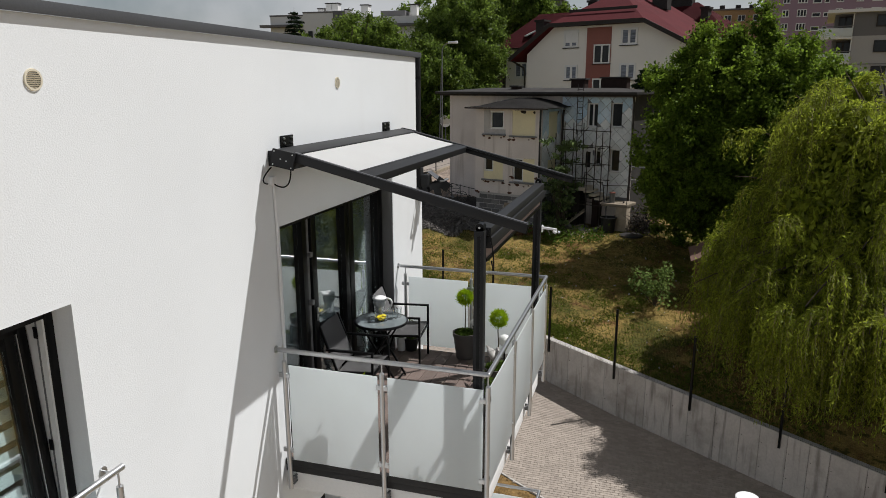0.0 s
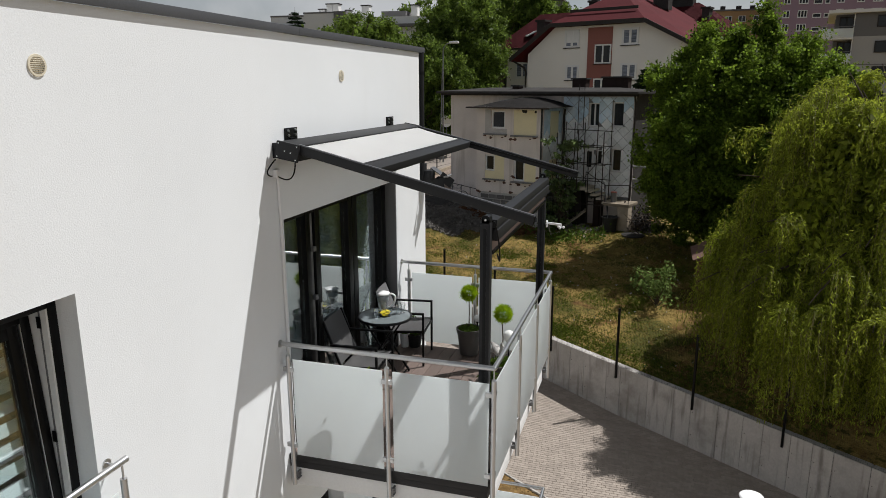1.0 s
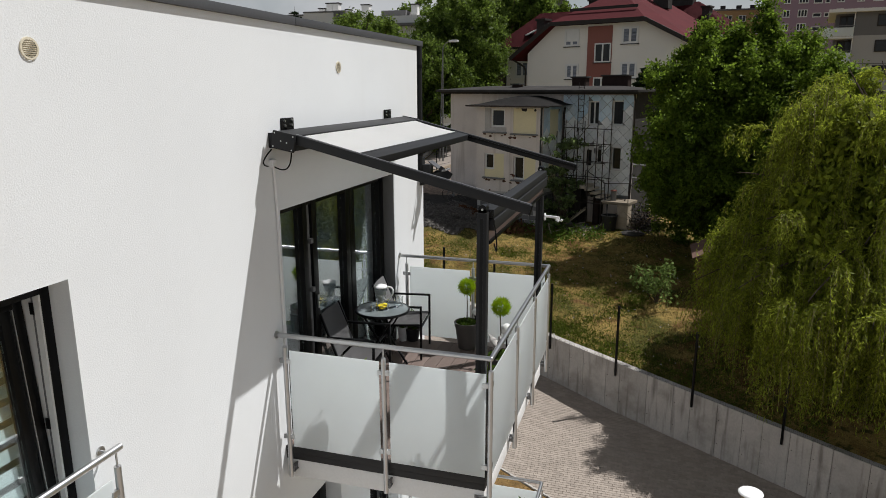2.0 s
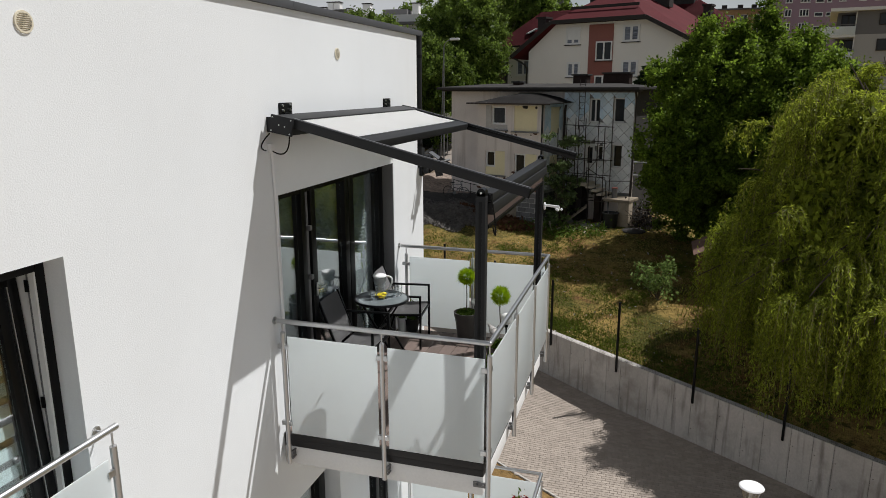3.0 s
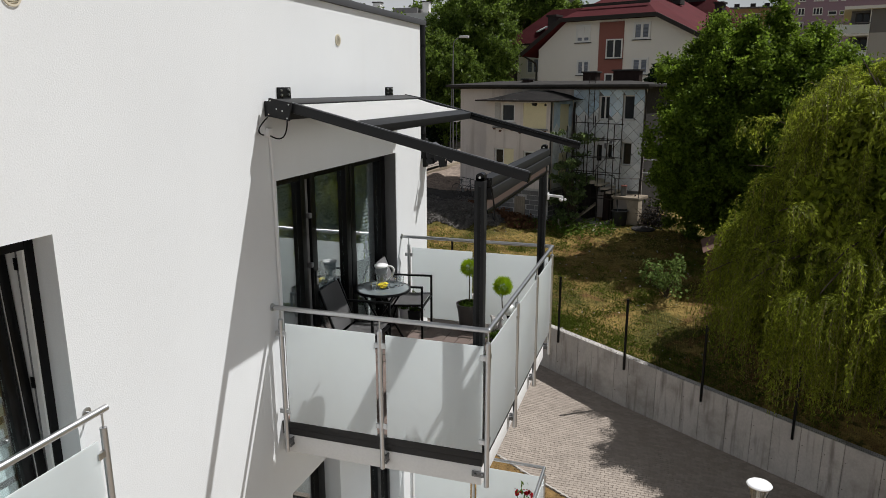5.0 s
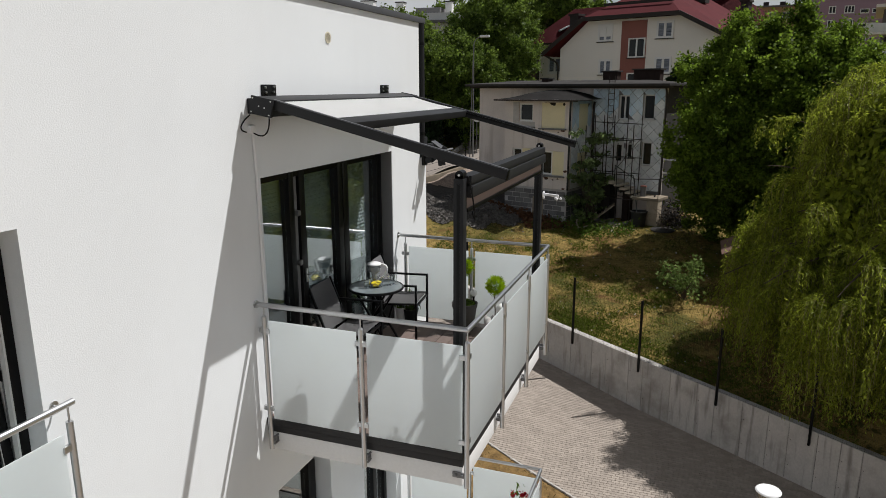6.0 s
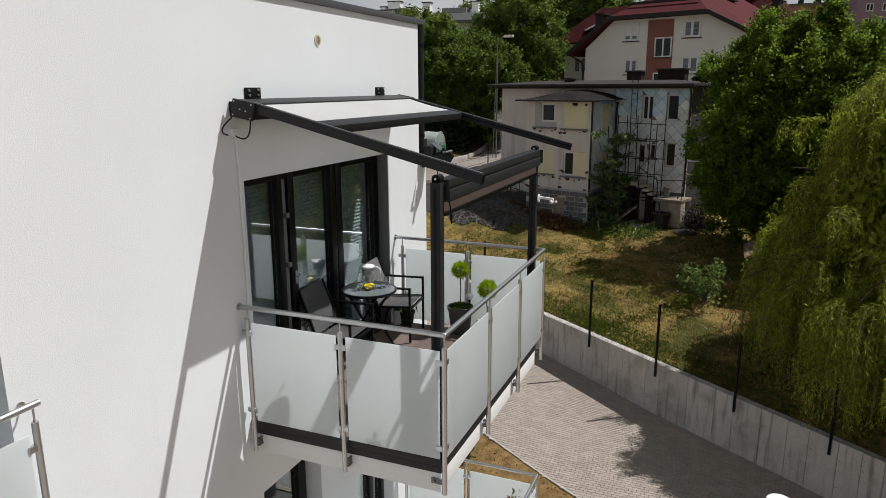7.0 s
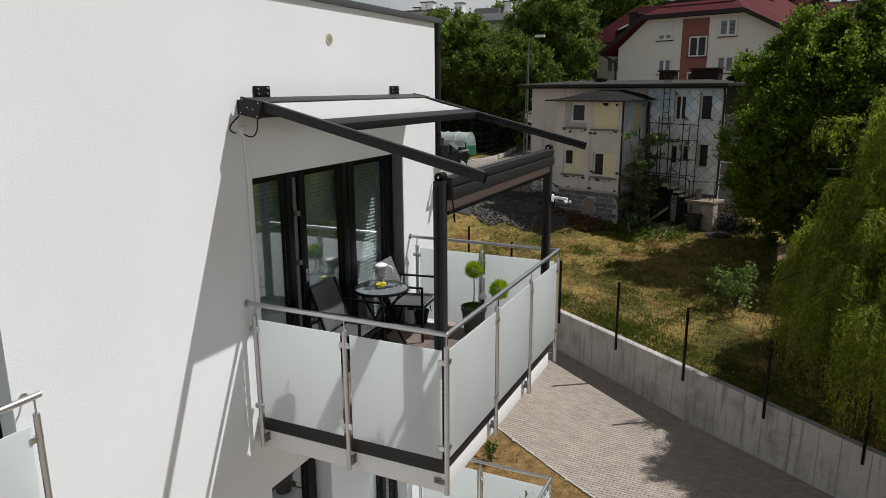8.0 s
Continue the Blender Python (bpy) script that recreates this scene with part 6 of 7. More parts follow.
patch = np.array([noise.noise((x * 0.35, y * 0.35, 7)) + 0.6 * noise.noise((x * 1.3, y * 1.3, 2)) + 0.35 * max(0, 1 - along(x, y)[1] / 2.5) for x, y, z in LAWN_BOX])
green = patch + 0.22 * rng.normal(size=len(patch)) > 0.20
tufts(LAWN_BOX[green], 0.011, 8, BLADE, "lawn_grass", "short green tufts in the patchy lawn", 3)
tufts(LAWN_BOX[~green][::2], 0.010, 8, STRAW, "dry_grass", "straw-coloured mown grass of the dry lawn", 2, 0.05)
q = scatter(lambda x, y: 0.25 < along(x, y)[1] < 1.5, -6, 8, 17, 28, 3500)
tufts(q, 0.011, 10, BLADE, "wall_weeds", "ragged grass along the top of the wall", 3)
q = scatter(on_lawn, -5.5, 7.5, 21.5, 34.5, 260)
q[:, 2] += 0.03
tagged(new("lawn_litter", quads("litter", leaf_quads(rng, q, 0.05, 1.8), MORTAR)), "pale chips and dead leaves strewn on the lawn", "litter", "", "stuff")


# ---- trees and shrubs ----
def limb(bm, p0, p1, r0, r1, seg=8, bend=0.15):
    """A tapered, slightly crooked branch."""
    p0, p1 = Vector(p0), Vector(p1)
    n = 4
    mid = [p0.lerp(p1, i / n) for i in range(n + 1)]
    L = (p1 - p0).length
    for i in range(1, n):
        mid[i] += Vector((random.uniform(-1, 1), random.uniform(-1, 1), random.uniform(-0.4, 0.6))) * bend * L * 0.35
    for i in range(n):
        tube(bm, mid[i], mid[i + 1], r0 + (r1 - r0) * i / n, r0 + (r1 - r0) * (i + 1) / n, seg, caps=False)


def tree(name, base, blobs, clumps, per, clump_r, size, material, label, trunk=0.3, seed=1, shell=0.80, droop=0.1):
    """Trunk and limbs under a crown of leafy sprays set on uneven ellipsoids, with gaps between the sprays."""
    g = np.random.default_rng(seed)
    random.seed(seed)
    base = Vector(base)
    t = thing(name, base, label, "tree")
    vol = np.array([(b[3] * b[4] * b[5]) ** 0.67 for b in blobs])
    cents, ways = [], []
    for b, k in zip(blobs, (clumps * vol / vol.sum()).astype(int) + 2):
        i = np.arange(k) + 0.5
        za = 1 - 2 * i / k
        an = 2.39996 * i + g.uniform(0, 6.28)
        d = np.stack([np.sqrt(1 - za ** 2) * np.cos(an), np.sqrt(1 - za ** 2) * np.sin(an), za], axis=1) + g.normal(size=(k, 3)) * 0.16
        d /= np.linalg.norm(d, axis=1)[:, None]
        rad = shell + (1.12 - shell) * g.uniform(0, 1, size=(k, 1))
        cents.append(np.array(b[:3]) + d * rad * np.array(b[3:6]))
        ways.append(d)
    cents, ways = np.concatenate(cents), np.concatenate(ways)
    bm = B()
    top = Vector(np.mean([b[:3] for b in blobs], axis=0))
    fork = base.lerp(top, 0.45)
    limb(bm, base - Vector((0, 0, 0.3)), fork, trunk, trunk * 0.7, 10, 0.06)
    for c in cents[:: max(1, len(cents) // 30)]:
        limb(bm, fork + Vector((0, 0, random.uniform(-0.4, 0.6))), c, trunk * 0.4, 0.025, 6)
    part("trunk", bm, BARK, t, "brown tapered trunk with limbs")
    # each spray: a few twigs that rise and fan outwards, leaves crowded at their tips
    n = len(cents)
    twigs = 7
    q = g.normal(size=(n, twigs, 3)) * 0.75 + ways[:, None, :] * 0.7 + np.array([0, 0, 0.45])
    q /= np.linalg.norm(q, axis=2)[:, :, None]
    reach = clump_r * g.uniform(0.45, 1.25, size=(n, 1, 1)) * g.uniform(0.6, 1.2, size=(n, twigs, 1))
    m = max(4, per // twigs)
    f = g.uniform(0, 1, size=(n, twigs, m, 1)) ** 0.65
    pts = cents[:, None, None, :] + (q * reach)[:, :, None, :] * f
    pts = pts + g.normal(size=(n, twigs, m, 3)) * clump_r * (0.10 + 0.13 * f)
    lq = leaf_quads(g, pts.reshape(-1, 3), size, 1.6, droop, level=0.3)
    # foliage deep inside the crown
    core = []
    for b, k in zip(blobs, (clumps * 70 * vol / vol.sum()).astype(int) + 1):
        d = g.normal(size=(k, 3))
        d *= (g.uniform(0, 1, size=(k, 1)) ** 0.33) / np.linalg.norm(d, axis=1)[:, None]
        core.append(np.array(b[:3]) + d * 0.80 * np.array(b[3:6]))
    lq = np.concatenate([lq, leaf_quads(g, np.concatenate(core), size * 2.2, 1.5, droop)])
    me = quads("leaves", lq - np.array(base), material)
    o = new("crown", me)
    o.parent = t
    return t


def conifer(name, base, h, r, material, label, seed=3, tiers=22):
    g = np.random.default_rng(seed)
    base = Vector(base)
    t = thing(name, base, label, "tree")
    bm = B()
    tube(bm, base - Vector((0, 0, 0.2)), base + Vector((0, 0, h)), 0.045 * h ** 0.7, 0.01, 8)
    P_ = []
    for i in range(tiers):
        f = i / tiers
        z = h * (0.10 + 0.88 * f)
        R = r * (1 - f) ** 0.85 * g.uniform(0.75, 1.15) + 0.08
        for k in range(9):
            a = g.uniform(0, 2 * math.pi)
            rr = R * g.uniform(0.7, 1.12)
            tip_ = base + Vector((math.cos(a) * rr, math.sin(a) * rr, z - 0.12 * rr))
            tube(bm, base + Vector((0, 0, z)), tip_, 0.018, 0.006, 5, caps=False)
            n = int(26 + 90 * rr)
            s = g.uniform(0.12, 1.0, size=(n, 1)) ** 0.7
            q = np.array(base + Vector((0, 0, z))) * (1 - s) + np.array(tip_) * s
            q = q + g.normal(size=(n, 3)) * np.array([0.10, 0.10, 0.05]) * (0.6 + 0.5 * rr)
            P_.append(q)
    part("trunk", bm, BARK, t)
    P_ = np.concatenate(P_)
    o = new("crown", quads("needles", leaf_quads(g, P_, 0.095, 2.6, 0.5) - np.array(base), material))
    o.parent = t
    return t


gz = ground_z
tree("broadleaf_tree", (5.6, 32.2, gz(5.6, 32.2)), [(4.45, 32.3, 7.4, 1.9, 2.2, 2.4), (6.2, 32.0, 6.8, 2.8, 2.3, 2.4), (8.6, 32.4, 6.6, 2.2, 2.1, 2.5), (10.0, 32.8, 8.0, 1.7, 1.8, 2.8),
      (4.75, 32.6, 9.2, 1.75, 2.0, 1.6), (6.6, 32.7, 9.6, 2.3, 2.2, 1.9), (8.6, 32.8, 9.4, 2.0, 2.0, 2.0),
      (4.65, 33.0, 11.1, 0.9, 1.0, 1.0), (4.85, 33.0, 12.1, 0.35, 0.4, 0.6), (6.0, 33.0, 11.6, 0.8, 0.9, 0.8), (7.25, 33.1, 12.2, 0.45, 0.5, 1.1), (8.5, 33.1, 11.2, 0.75, 0.8, 0.9), (3.25, 32.6, 10.3, 0.65, 0.9, 0.5), (6.4, 33.0, 10.6, 2.1, 1.2, 0.8),
      (4.4, 32.4, 5.5, 1.7, 1.5, 1.0), (6.6, 32.0, 5.0, 2.0, 1.7, 1.3), (8.4, 32.3, 5.2, 1.9, 1.7, 1.6), (5.2, 34.2, 4.8, 2.3, 1.2, 1.7), (7.6, 34.4, 4.8, 2.2, 1.2, 1.8)],
     740, 330, 0.60, 0.088, LEAF_DARK, "dense dark green broadleaf tree on the lawn", 0.28, 11, 0.72)
far = "full green broadleaf tree beyond the road"
tree("far_tree", (-18.6, 50, gz(-18.6, 50)), [(-18.4, 50, 11.6, 2.6, 2.4, 3.7), (-16.9, 50.3, 10.6, 1.9, 2, 3.0), (-20.4, 50.4, 10.6, 1.7, 1.8, 2.8)], 170, 240, 0.75, 0.115, LEAF_FAR, far, 0.3, 21)
tree("far_tree", (-14.2, 52, gz(-14.2, 52)), [(-14.2, 52, 10.0, 2.7, 2.4, 3.2), (-12.6, 51.6, 9.3, 1.9, 2, 3.2), (-15.8, 52, 8.2, 1.8, 1.6, 2.4)], 190, 240, 0.75, 0.115, LEAF_FAR, far, 0.3, 22)
tree("far_tree", (-11.6, 57, gz(-11.6, 57)), [(-12.2, 57, 13.4, 2.9, 2.8, 4.2), (-14.4, 57, 12.4, 2.4, 2, 3.6), (-11.8, 56, 9, 2.4, 2, 2.6)], 260, 240, 0.85, 0.115, LEAF_FAR, far, 0.35, 23)
tree("far_tree", (-13.0, 80, gz(-13.0, 80)), [(-10.6, 80, 16.6, 3.6, 2.8, 4.6), (-16.0, 81, 17.0, 4.2, 2.8, 5.0), (-20.5, 80, 16.0, 3.0, 2.8, 4.6)], 240, 132, 0.95, 0.211, LEAF_FAR, far, 0.35, 24)
tree("far_tree", (-28, 90, gz(-28, 90)), [(-27.5, 90, 15.5, 3.6, 3, 5.0), (-23.5, 92, 17, 2.6, 2.8, 4.4)], 110, 118, 1.1, 0.234, LEAF_FAR, far, 0.35, 25)
tree("far_tree", (-25.5, 62, gz(-25.5, 62)), [(-25.5, 62, 12.0, 3.4, 3, 3.4), (-21.8, 61, 12.4, 2.8, 2.6, 3.0), (-29.6, 62, 11.6, 2.5, 2.5, 3.0)], 170, 118, 0.9, 0.199, LEAF_FAR, far, 0.35, 26)
conifer("spruce_tree", (2.2, 45.2, gz(2.2, 45.2)), 11.5 - gz(2.2, 45.2), 2.3, LEAF_FIR, "dark spruce beside the derelict house", 31, 26)
conifer("spruce_tree", (-34.9, 70.0, gz(-34.9, 70)), 11.5, 4.2, LEAF_FIR, "dark spruce before the white block", 32, 24)
conifer("cypress_tree", (-13.9, 52.0, gz(-13.9, 52.0)), 11.2 - gz(-13.9, 52.0), 1.3, LEAF_FIR, "dark green conifer beside the road", 34, 26)

# hedge behind the road
g = np.random.default_rng(9)
hp = np.stack([g.uniform(-25, -14.6, 9000), g.normal(0, 0.45, 9000), g.uniform(0, 2.4, 9000)], axis=1)
hp[:, 1] += 49.0 + (hp[:, 0] + 16) * 0.42
hp[:, 2] += np.array([gz(x, y) for x, y, z in hp])
tagged(new("hedge", quads("hedge", leaf_quads(g, hp, 0.2, 1.5), LEAF_FIR)), "dark clipped hedge behind the road", "hedge", "", "stuff")

# weeping willow: arching limbs, each ending in a fountain of hanging strands
wb = Vector((9.8, 22.5, gz(9.8, 22.5)))
wil = thing("willow_tree", wb, "weeping willow with long hanging yellow-green strands", "tree")
random.seed(4)
g = np.random.default_rng(41)
PROFILE_Z = [0.6, 1.6, 3.0, 4.0, 5.0, 6.0, 7.0, 8.0, 9.0, 9.8, 10.3, 10.7, 10.9]
PROFILE_R = [4.3, 4.8, 5.1, 5.2, 5.15, 5.05, 4.85, 4.25, 4.0, 3.6, 2.9, 1.9, 0.7]


def lean_y(z):
    """The crown leans away from the wall with height."""
    return 0.36 * max(0.0, z - 4.5)


bm = B()
fork = wb + Vector((0, 0, 3.0))
limb(bm, wb - Vector((0, 0, 0.3)), fork, 0.40, 0.30, 12, 0.05)
leaf_p, leaf_d, SV = [], [], []
BOUGHS, SKIRT = 135, 90
for k in range(BOUGHS + SKIRT):
    f = (k + 0.5) / BOUGHS
    z = 10.9 - 7.4 * f if f < 1 else g.uniform(3.0, 5.6)
    a = 2.39996 * k + g.normal() * 0.25
    r = float(np.interp(z, PROFILE_Z, PROFILE_R)) * g.uniform(0.80, 1.06 if f < 1 else 1.12) - 0.55
    r = max(0.15, r)
    tip_ = Vector((wb.x + math.cos(a) * r, wb.y + lean_y(z) + math.sin(a) * r, z))
    line = arc(fork + Vector((0, 0, max(0.0, z - 6.5) * 0.6)), fork.lerp(tip_, 0.55) + Vector((0, 0, 1.3)), tip_, 9)
    for i in range(9):
        tube(bm, line[i], line[i + 1], 0.075 - 0.007 * i, 0.068 - 0.007 * i, 6, caps=False)
    # twigs spring from the outer part of the bough, arch over and hang in ropes
    for tuft in range(2 if math.sin(a) > 0.5 and z < 8.5 else 4):
        e = g.uniform(0.55, 1.0)
        c0 = np.array(line[int(e * 9)]) + g.normal(size=3) * np.array([0.16, 0.16, 0.10])
        aa = a + g.normal() * 0.55
        fwd = np.array([math.cos(aa), math.sin(aa), 0.0])
        reach = g.uniform(0.35, 1.05) * (0.55 + 0.6 * e)
        up = g.uniform(0.10, 0.34)
        fall = g.uniform(0.9, 2.9) if f < 1 else g.uniform(1.8, 3.6)
        for rope in range(int(g.uniform(3, 6))):
            way = fwd * reach * g.uniform(0.55, 1.1) + np.append(g.normal(size=2) * 0.20, 0)
            long_ = min(fall * g.uniform(0.55, 1.15), c0[2] - wb.z + 0.25)
            if long_ < 0.4:
                continue
            bend_ = g.normal(size=2) * 0.10
            for i in range(6):
                L = long_ * (1 - 0.7 * g.uniform(0, 1) ** 1.7)
                n = max(6, int((L + reach * 0.7) / 0.062))
                t = np.linspace(0.03, 1, n)[:, None]
                bow = 1 - (1 - np.minimum(1, t * 2.1)) ** 2
                q = c0 + way * g.uniform(0.85, 1.08) * bow + np.append(bend_, 0) * t * t + g.normal(size=3) * (0.035 + 0.075 * t)
                q[:, :2] += 0.03 * np.sin(t * g.uniform(5, 12) + g.uniform(0, 6, size=2))
                q[:, 2] += up * np.sin(np.minimum(1, t[:, 0] * 2.2) * math.pi) - L * t[:, 0] ** 1.45
                leaf_p.append(q + g.normal(size=q.shape) * 0.016)
                leaf_d.append(np.gradient(q, axis=0))
                SV.append(q)
part("trunk", bm, BARK, wil, "brown trunk with arching limbs")
LP, LD = np.concatenate(leaf_p), np.concatenate(leaf_d)
LD /= np.linalg.norm(LD, axis=1)[:, None] + 1e-9
d = LD * 0.8 + g.normal(size=LP.shape) * 0.50 + np.array([0, 0, -0.15])
d /= np.linalg.norm(d, axis=1)[:, None]
w = np.cross(d, g.normal(size=LP.shape))
w /= np.linalg.norm(w, axis=1)[:, None]
s = g.uniform(0.7, 1.35, size=(len(LP), 1))
Vq = np.stack([LP, LP + d * 0.046 * s - w * 0.0145 * s, LP + d * 0.115 * s, LP + d * 0.046 * s + w * 0.0145 * s], axis=1)
# leaves deep inside the crown
k = 90000
zi = g.uniform(1.8, 9.4, k)
ai, ri = g.uniform(0, 2 * math.pi, k), np.sqrt(g.uniform(0, 1, k)) * 0.74 * np.interp(zi, PROFILE_Z, PROFILE_R)
inner = np.stack([wb.x + ri * np.cos(ai), wb.y + 0.36 * np.maximum(0, zi - 4.5) + ri * np.sin(ai), zi], axis=1)
Vq = np.concatenate([Vq, leaf_quads(g, inner, 0.12, 2.2, 0.8)])
o = new("crown", quads("willow_leaves", Vq - np.array(wb), LEAF_WILLOW))
o.parent = wil
tw = []
for q in SV[::2]:
    a, b = q[:-1:6], q[6::6]
    k = min(len(a), len(b))
    a, b = a[:k], b[:k]
    o_ = np.array([0.005, 0.003, 0])
    tw.append(np.stack([a - o_, b - o_ * 0.6, b + o_ * 0.6, a + o_], axis=1))
o = new("twig", quads("twigs", np.concatenate(tw) - np.array(wb), TWIG))
o.parent = wil
o["label"] = "thin yellow hanging twigs"

# loose shrub on the lawn
sb = Vector((3.45, 26.5, gz(3.45, 26.5)))
sh = thing("shrub", sb, "loose broad-leaved shrub on the lawn", "shrub")
bm = B()
P_ = []
for k in range(26):
    a, rr, z = g.uniform(0, 6.28), g.uniform(0.15, 0.85), g.uniform(0.35, 1.35)
    e = sb + Vector((math.cos(a) * rr, math.sin(a) * rr, z))
    limb(bm, sb, e, 0.015, 0.004, 5)
    P_.append(np.array(e) + g.normal(size=(34, 3)) * 0.13)
part("stem", bm, BARK, sh)
o = new("foliage", quads("leaves", leaf_quads(g, np.concatenate(P_), 0.085, 1.5) - np.array(sb), LEAF_SHRUB))
o.parent = sh

# brushwood heaped beside the steps
q0 = at_ruin(4.75, 1.9)
bp_ = thing("brushwood_pile", q0, "heap of dark cut branches beside the steps", "brushwood")
for k in range(110):
    s_, v_ = g.normal(4.75, 0.4), g.normal(1.9, 0.5)
    a = at_ruin(s_, v_) + Vector((0, 0, g.uniform(0.0, 1.3) * math.exp(-((s_ - 4.75) ** 2 + (v_ - 1.9) ** 2) * 1.2)))
    e = Vector((g.normal(), g.normal(), g.normal() * 0.45)).normalized() * g.uniform(0.4, 0.9)
    part("branch", tube(B(), a, a + e, 0.022, 0.006, 5, caps=False), BARK, bp_)
P_ = np.stack([np.array(at_ruin(g.normal(4.75, 0.35), g.normal(1.9, 0.4))) + np.array([0, 0, abs(g.normal()) * 0.5]) for k in range(900)])
o = new("dead_foliage", quads("dead", leaf_quads(g, P_, 0.08, 1.8) - np.array(q0), DARKWOOD))
o.parent = bp_

# climber on the derelict house, and weeds at its foot
cb = at_ruin(0.9, 0.6)
cl = thing("climbing_shrub", cb, "straggling green climber against the derelict house", "shrub")
bm = B()
P_ = []
for k in range(46):
    z = 3.1 + 4.3 * g.uniform(0, 1) ** 1.2
    s, v = g.normal(0.95, 0.50 - 0.05 * (z - 3)), g.uniform(-0.3, 1.5)
    e = at_ruin(max(0.12, s), v, z)
    if k % 2 == 0:
        limb(bm, cb + Vector((g.normal() * 0.2, g.normal() * 0.2, 0)), e, 0.035, 0.008, 5)
    # leaf fans that arch out from the shoot's tip
    for fan in range(5):
        w_ = np.array([g.normal(), g.normal(), 0.0])
        w_ *= g.uniform(0.35, 0.6) / (np.linalg.norm(w_) + 1e-6)
        t = g.uniform(0.1, 1, size=(16, 1))
        P_.append(np.array(e) + w_ * t + np.array([0, 0, 0.22]) * np.sin(t * 2.4) + g.normal(size=(16, 3)) * 0.05)
part("stem", bm, BARK, cl)
o = new("foliage", quads("leaves", leaf_quads(g, np.concatenate(P_), 0.10, 1.9, 0.3, level=0.4) - np.array(cb), LEAF_IVY))
o.parent = cl
rm = ruin.matrix_basis.inverted()


def near_ruin(x, y):
    q = rm @ Vector((x, y, 0))
    return -4.6 < q.x < 3.9 and -1.7 + 0.6 * math.sin(q.x * 2.2) < q.y < 0.0


rp = scatter(near_ruin, -8, 4, 31, 38, 5200)
rp[:, 2] += np.abs(g.normal(size=len(rp))) * 0.10
loc = np.array([(rm @ Vector((x, y, 0))).x for x, y, z in rp])
A_ = rp[loc + 0.5 * g.normal(size=len(rp)) < -0.2]
C_ = rp[loc + 0.5 * g.normal(size=len(rp)) >= -0.2]
C_[:, 2] += np.abs(g.normal(size=len(C_))) * 0.16
tagged(new("dead_weeds", quads("dead", leaf_quads(g, A_, 0.11, 2.2, -0.6), mat("dead_bracken", (0.13, 0.065, 0.035), 0.95, 0, 0.3, 4, 30, island=0.3))), "brown dead weeds and soil at the foot of the house", "weeds", "", "stuff")
tagged(new("green_weeds", quads("weeds", leaf_quads(g, C_[::3], 0.07, 2.2, -0.6), LEAF_POT)), "rank green weeds around the rubbish heap", "weeds", "", "stuff")
for x, y in ((-1.97, 16.6),):
    vb = Vector((x, y, pave_z(along(x, y)[0]) - 0.03))
    v = thing("young_bush", vb, "small leafy bush on the dry verge", "bush")
    bm = B()
    P_ = []
    for k in range(12):
        e = vb + Vector((g.normal() * 0.10, g.normal() * 0.10, g.uniform(0.12, 0.55)))
        limb(bm, vb, e, 0.01, 0.004, 5)
        P_.append(np.array(e) + g.normal(size=(10, 3)) * 0.06)
    part("stem", bm, BARK, v)
    o = new("foliage", quads("leaves", leaf_quads(g, np.concatenate(P_), 0.06, 1.6) - np.array(vb), LEAF_POT))
    o.parent = v
vp = scatter(lambda x, y: along(x, y)[1] < -0.5 and (Vector((x, y)) - EDGE0).dot(EN) < -0.06, -6, 3.5, 11, 20, 6000)
vp[:, 2] -= 0.02
tufts(vp, 0.010, 7, mat("straw", (0.22, 0.16, 0.07), 0.95, 0, 0.3, 3, 20, island=0.3), "verge_grass", "short straw-coloured verge grass")

# ---- along the road ----
x, y, up = 5.14, 12.8, 0.36
z0 = pave_z(along(x, y)[0])
lamp = thing("street_lamp", (x, y, z0 - 0.03), "garden street lamp with glass cone and white cap", "street lamp")
part("pole", tube(B(), (x, y, z0 - 0.05), (x, y, 1.98 + up), 0.05, 0.04, 18), ANTHRA, lamp)
part("collar", tube(B(), (x, y, 1.96 + up), (x, y, 2.02 + up), 0.075, seg=20), ANTHRA, lamp)
bm = lathe(B(), (x, y, 2.02 + up), [(0.085, 0.0), (0.20, 0.44), (0.196, 0.44), (0.08, 0.003)], 28)
part("glass_cone", bm, CLEAR, lamp, "clear glass cone shade")
part("lamp_cap", lathe(B(), (x, y, 2.462 + up), [(0.215, 0.0), (0.218, 0.012), (0.20, 0.03), (0.10, 0.045), (0.0, 0.05)], 32), WHITEP, lamp, "white domed cap")
part("light_tube", tube(B(), (x, y, 2.03 + up), (x, y, 2.40 + up), 0.03, seg=12), WHITEP, lamp)
for k in range(4):
    a = math.pi * k / 2 + 0.4
    part("strut", tube(B(), (x + 0.088 * math.cos(a), y + 0.088 * math.sin(a), 2.02 + up), (x + 0.203 * math.cos(a), y + 0.203 * math.sin(a), 2.46 + up), 0.006, seg=6), TIN, lamp)

x, y = -11.05, 48.0
z0 = gz(x, y)
fl2 = thing("street_lamp", (x, y, z0), "tall grey road lamp on a lattice pole", "street lamp")
part("pole", tube(B(), (x - 0.5, y, z0), (x - 0.5, y, 12.6), 0.055, 0.035, 10), TIN, fl2)
part("pole", tube(B(), (x - 0.75, y, z0), (x - 0.55, y, 11.6), 0.035, 0.03, 8), TIN, fl2)
part("arm", pipe(B(), arc((x - 0.5, y, 12.6), (x - 0.45, y, 13.1), (x + 0.1, y, 13.15), 6), 0.035, 8), TIN, fl2)
part("lamp_head", box(B(), x - 0.05, x + 0.62, y - 0.13, y + 0.13, 13.08, 13.24, 0.05), WINWHITE, fl2, "pale lamp head")

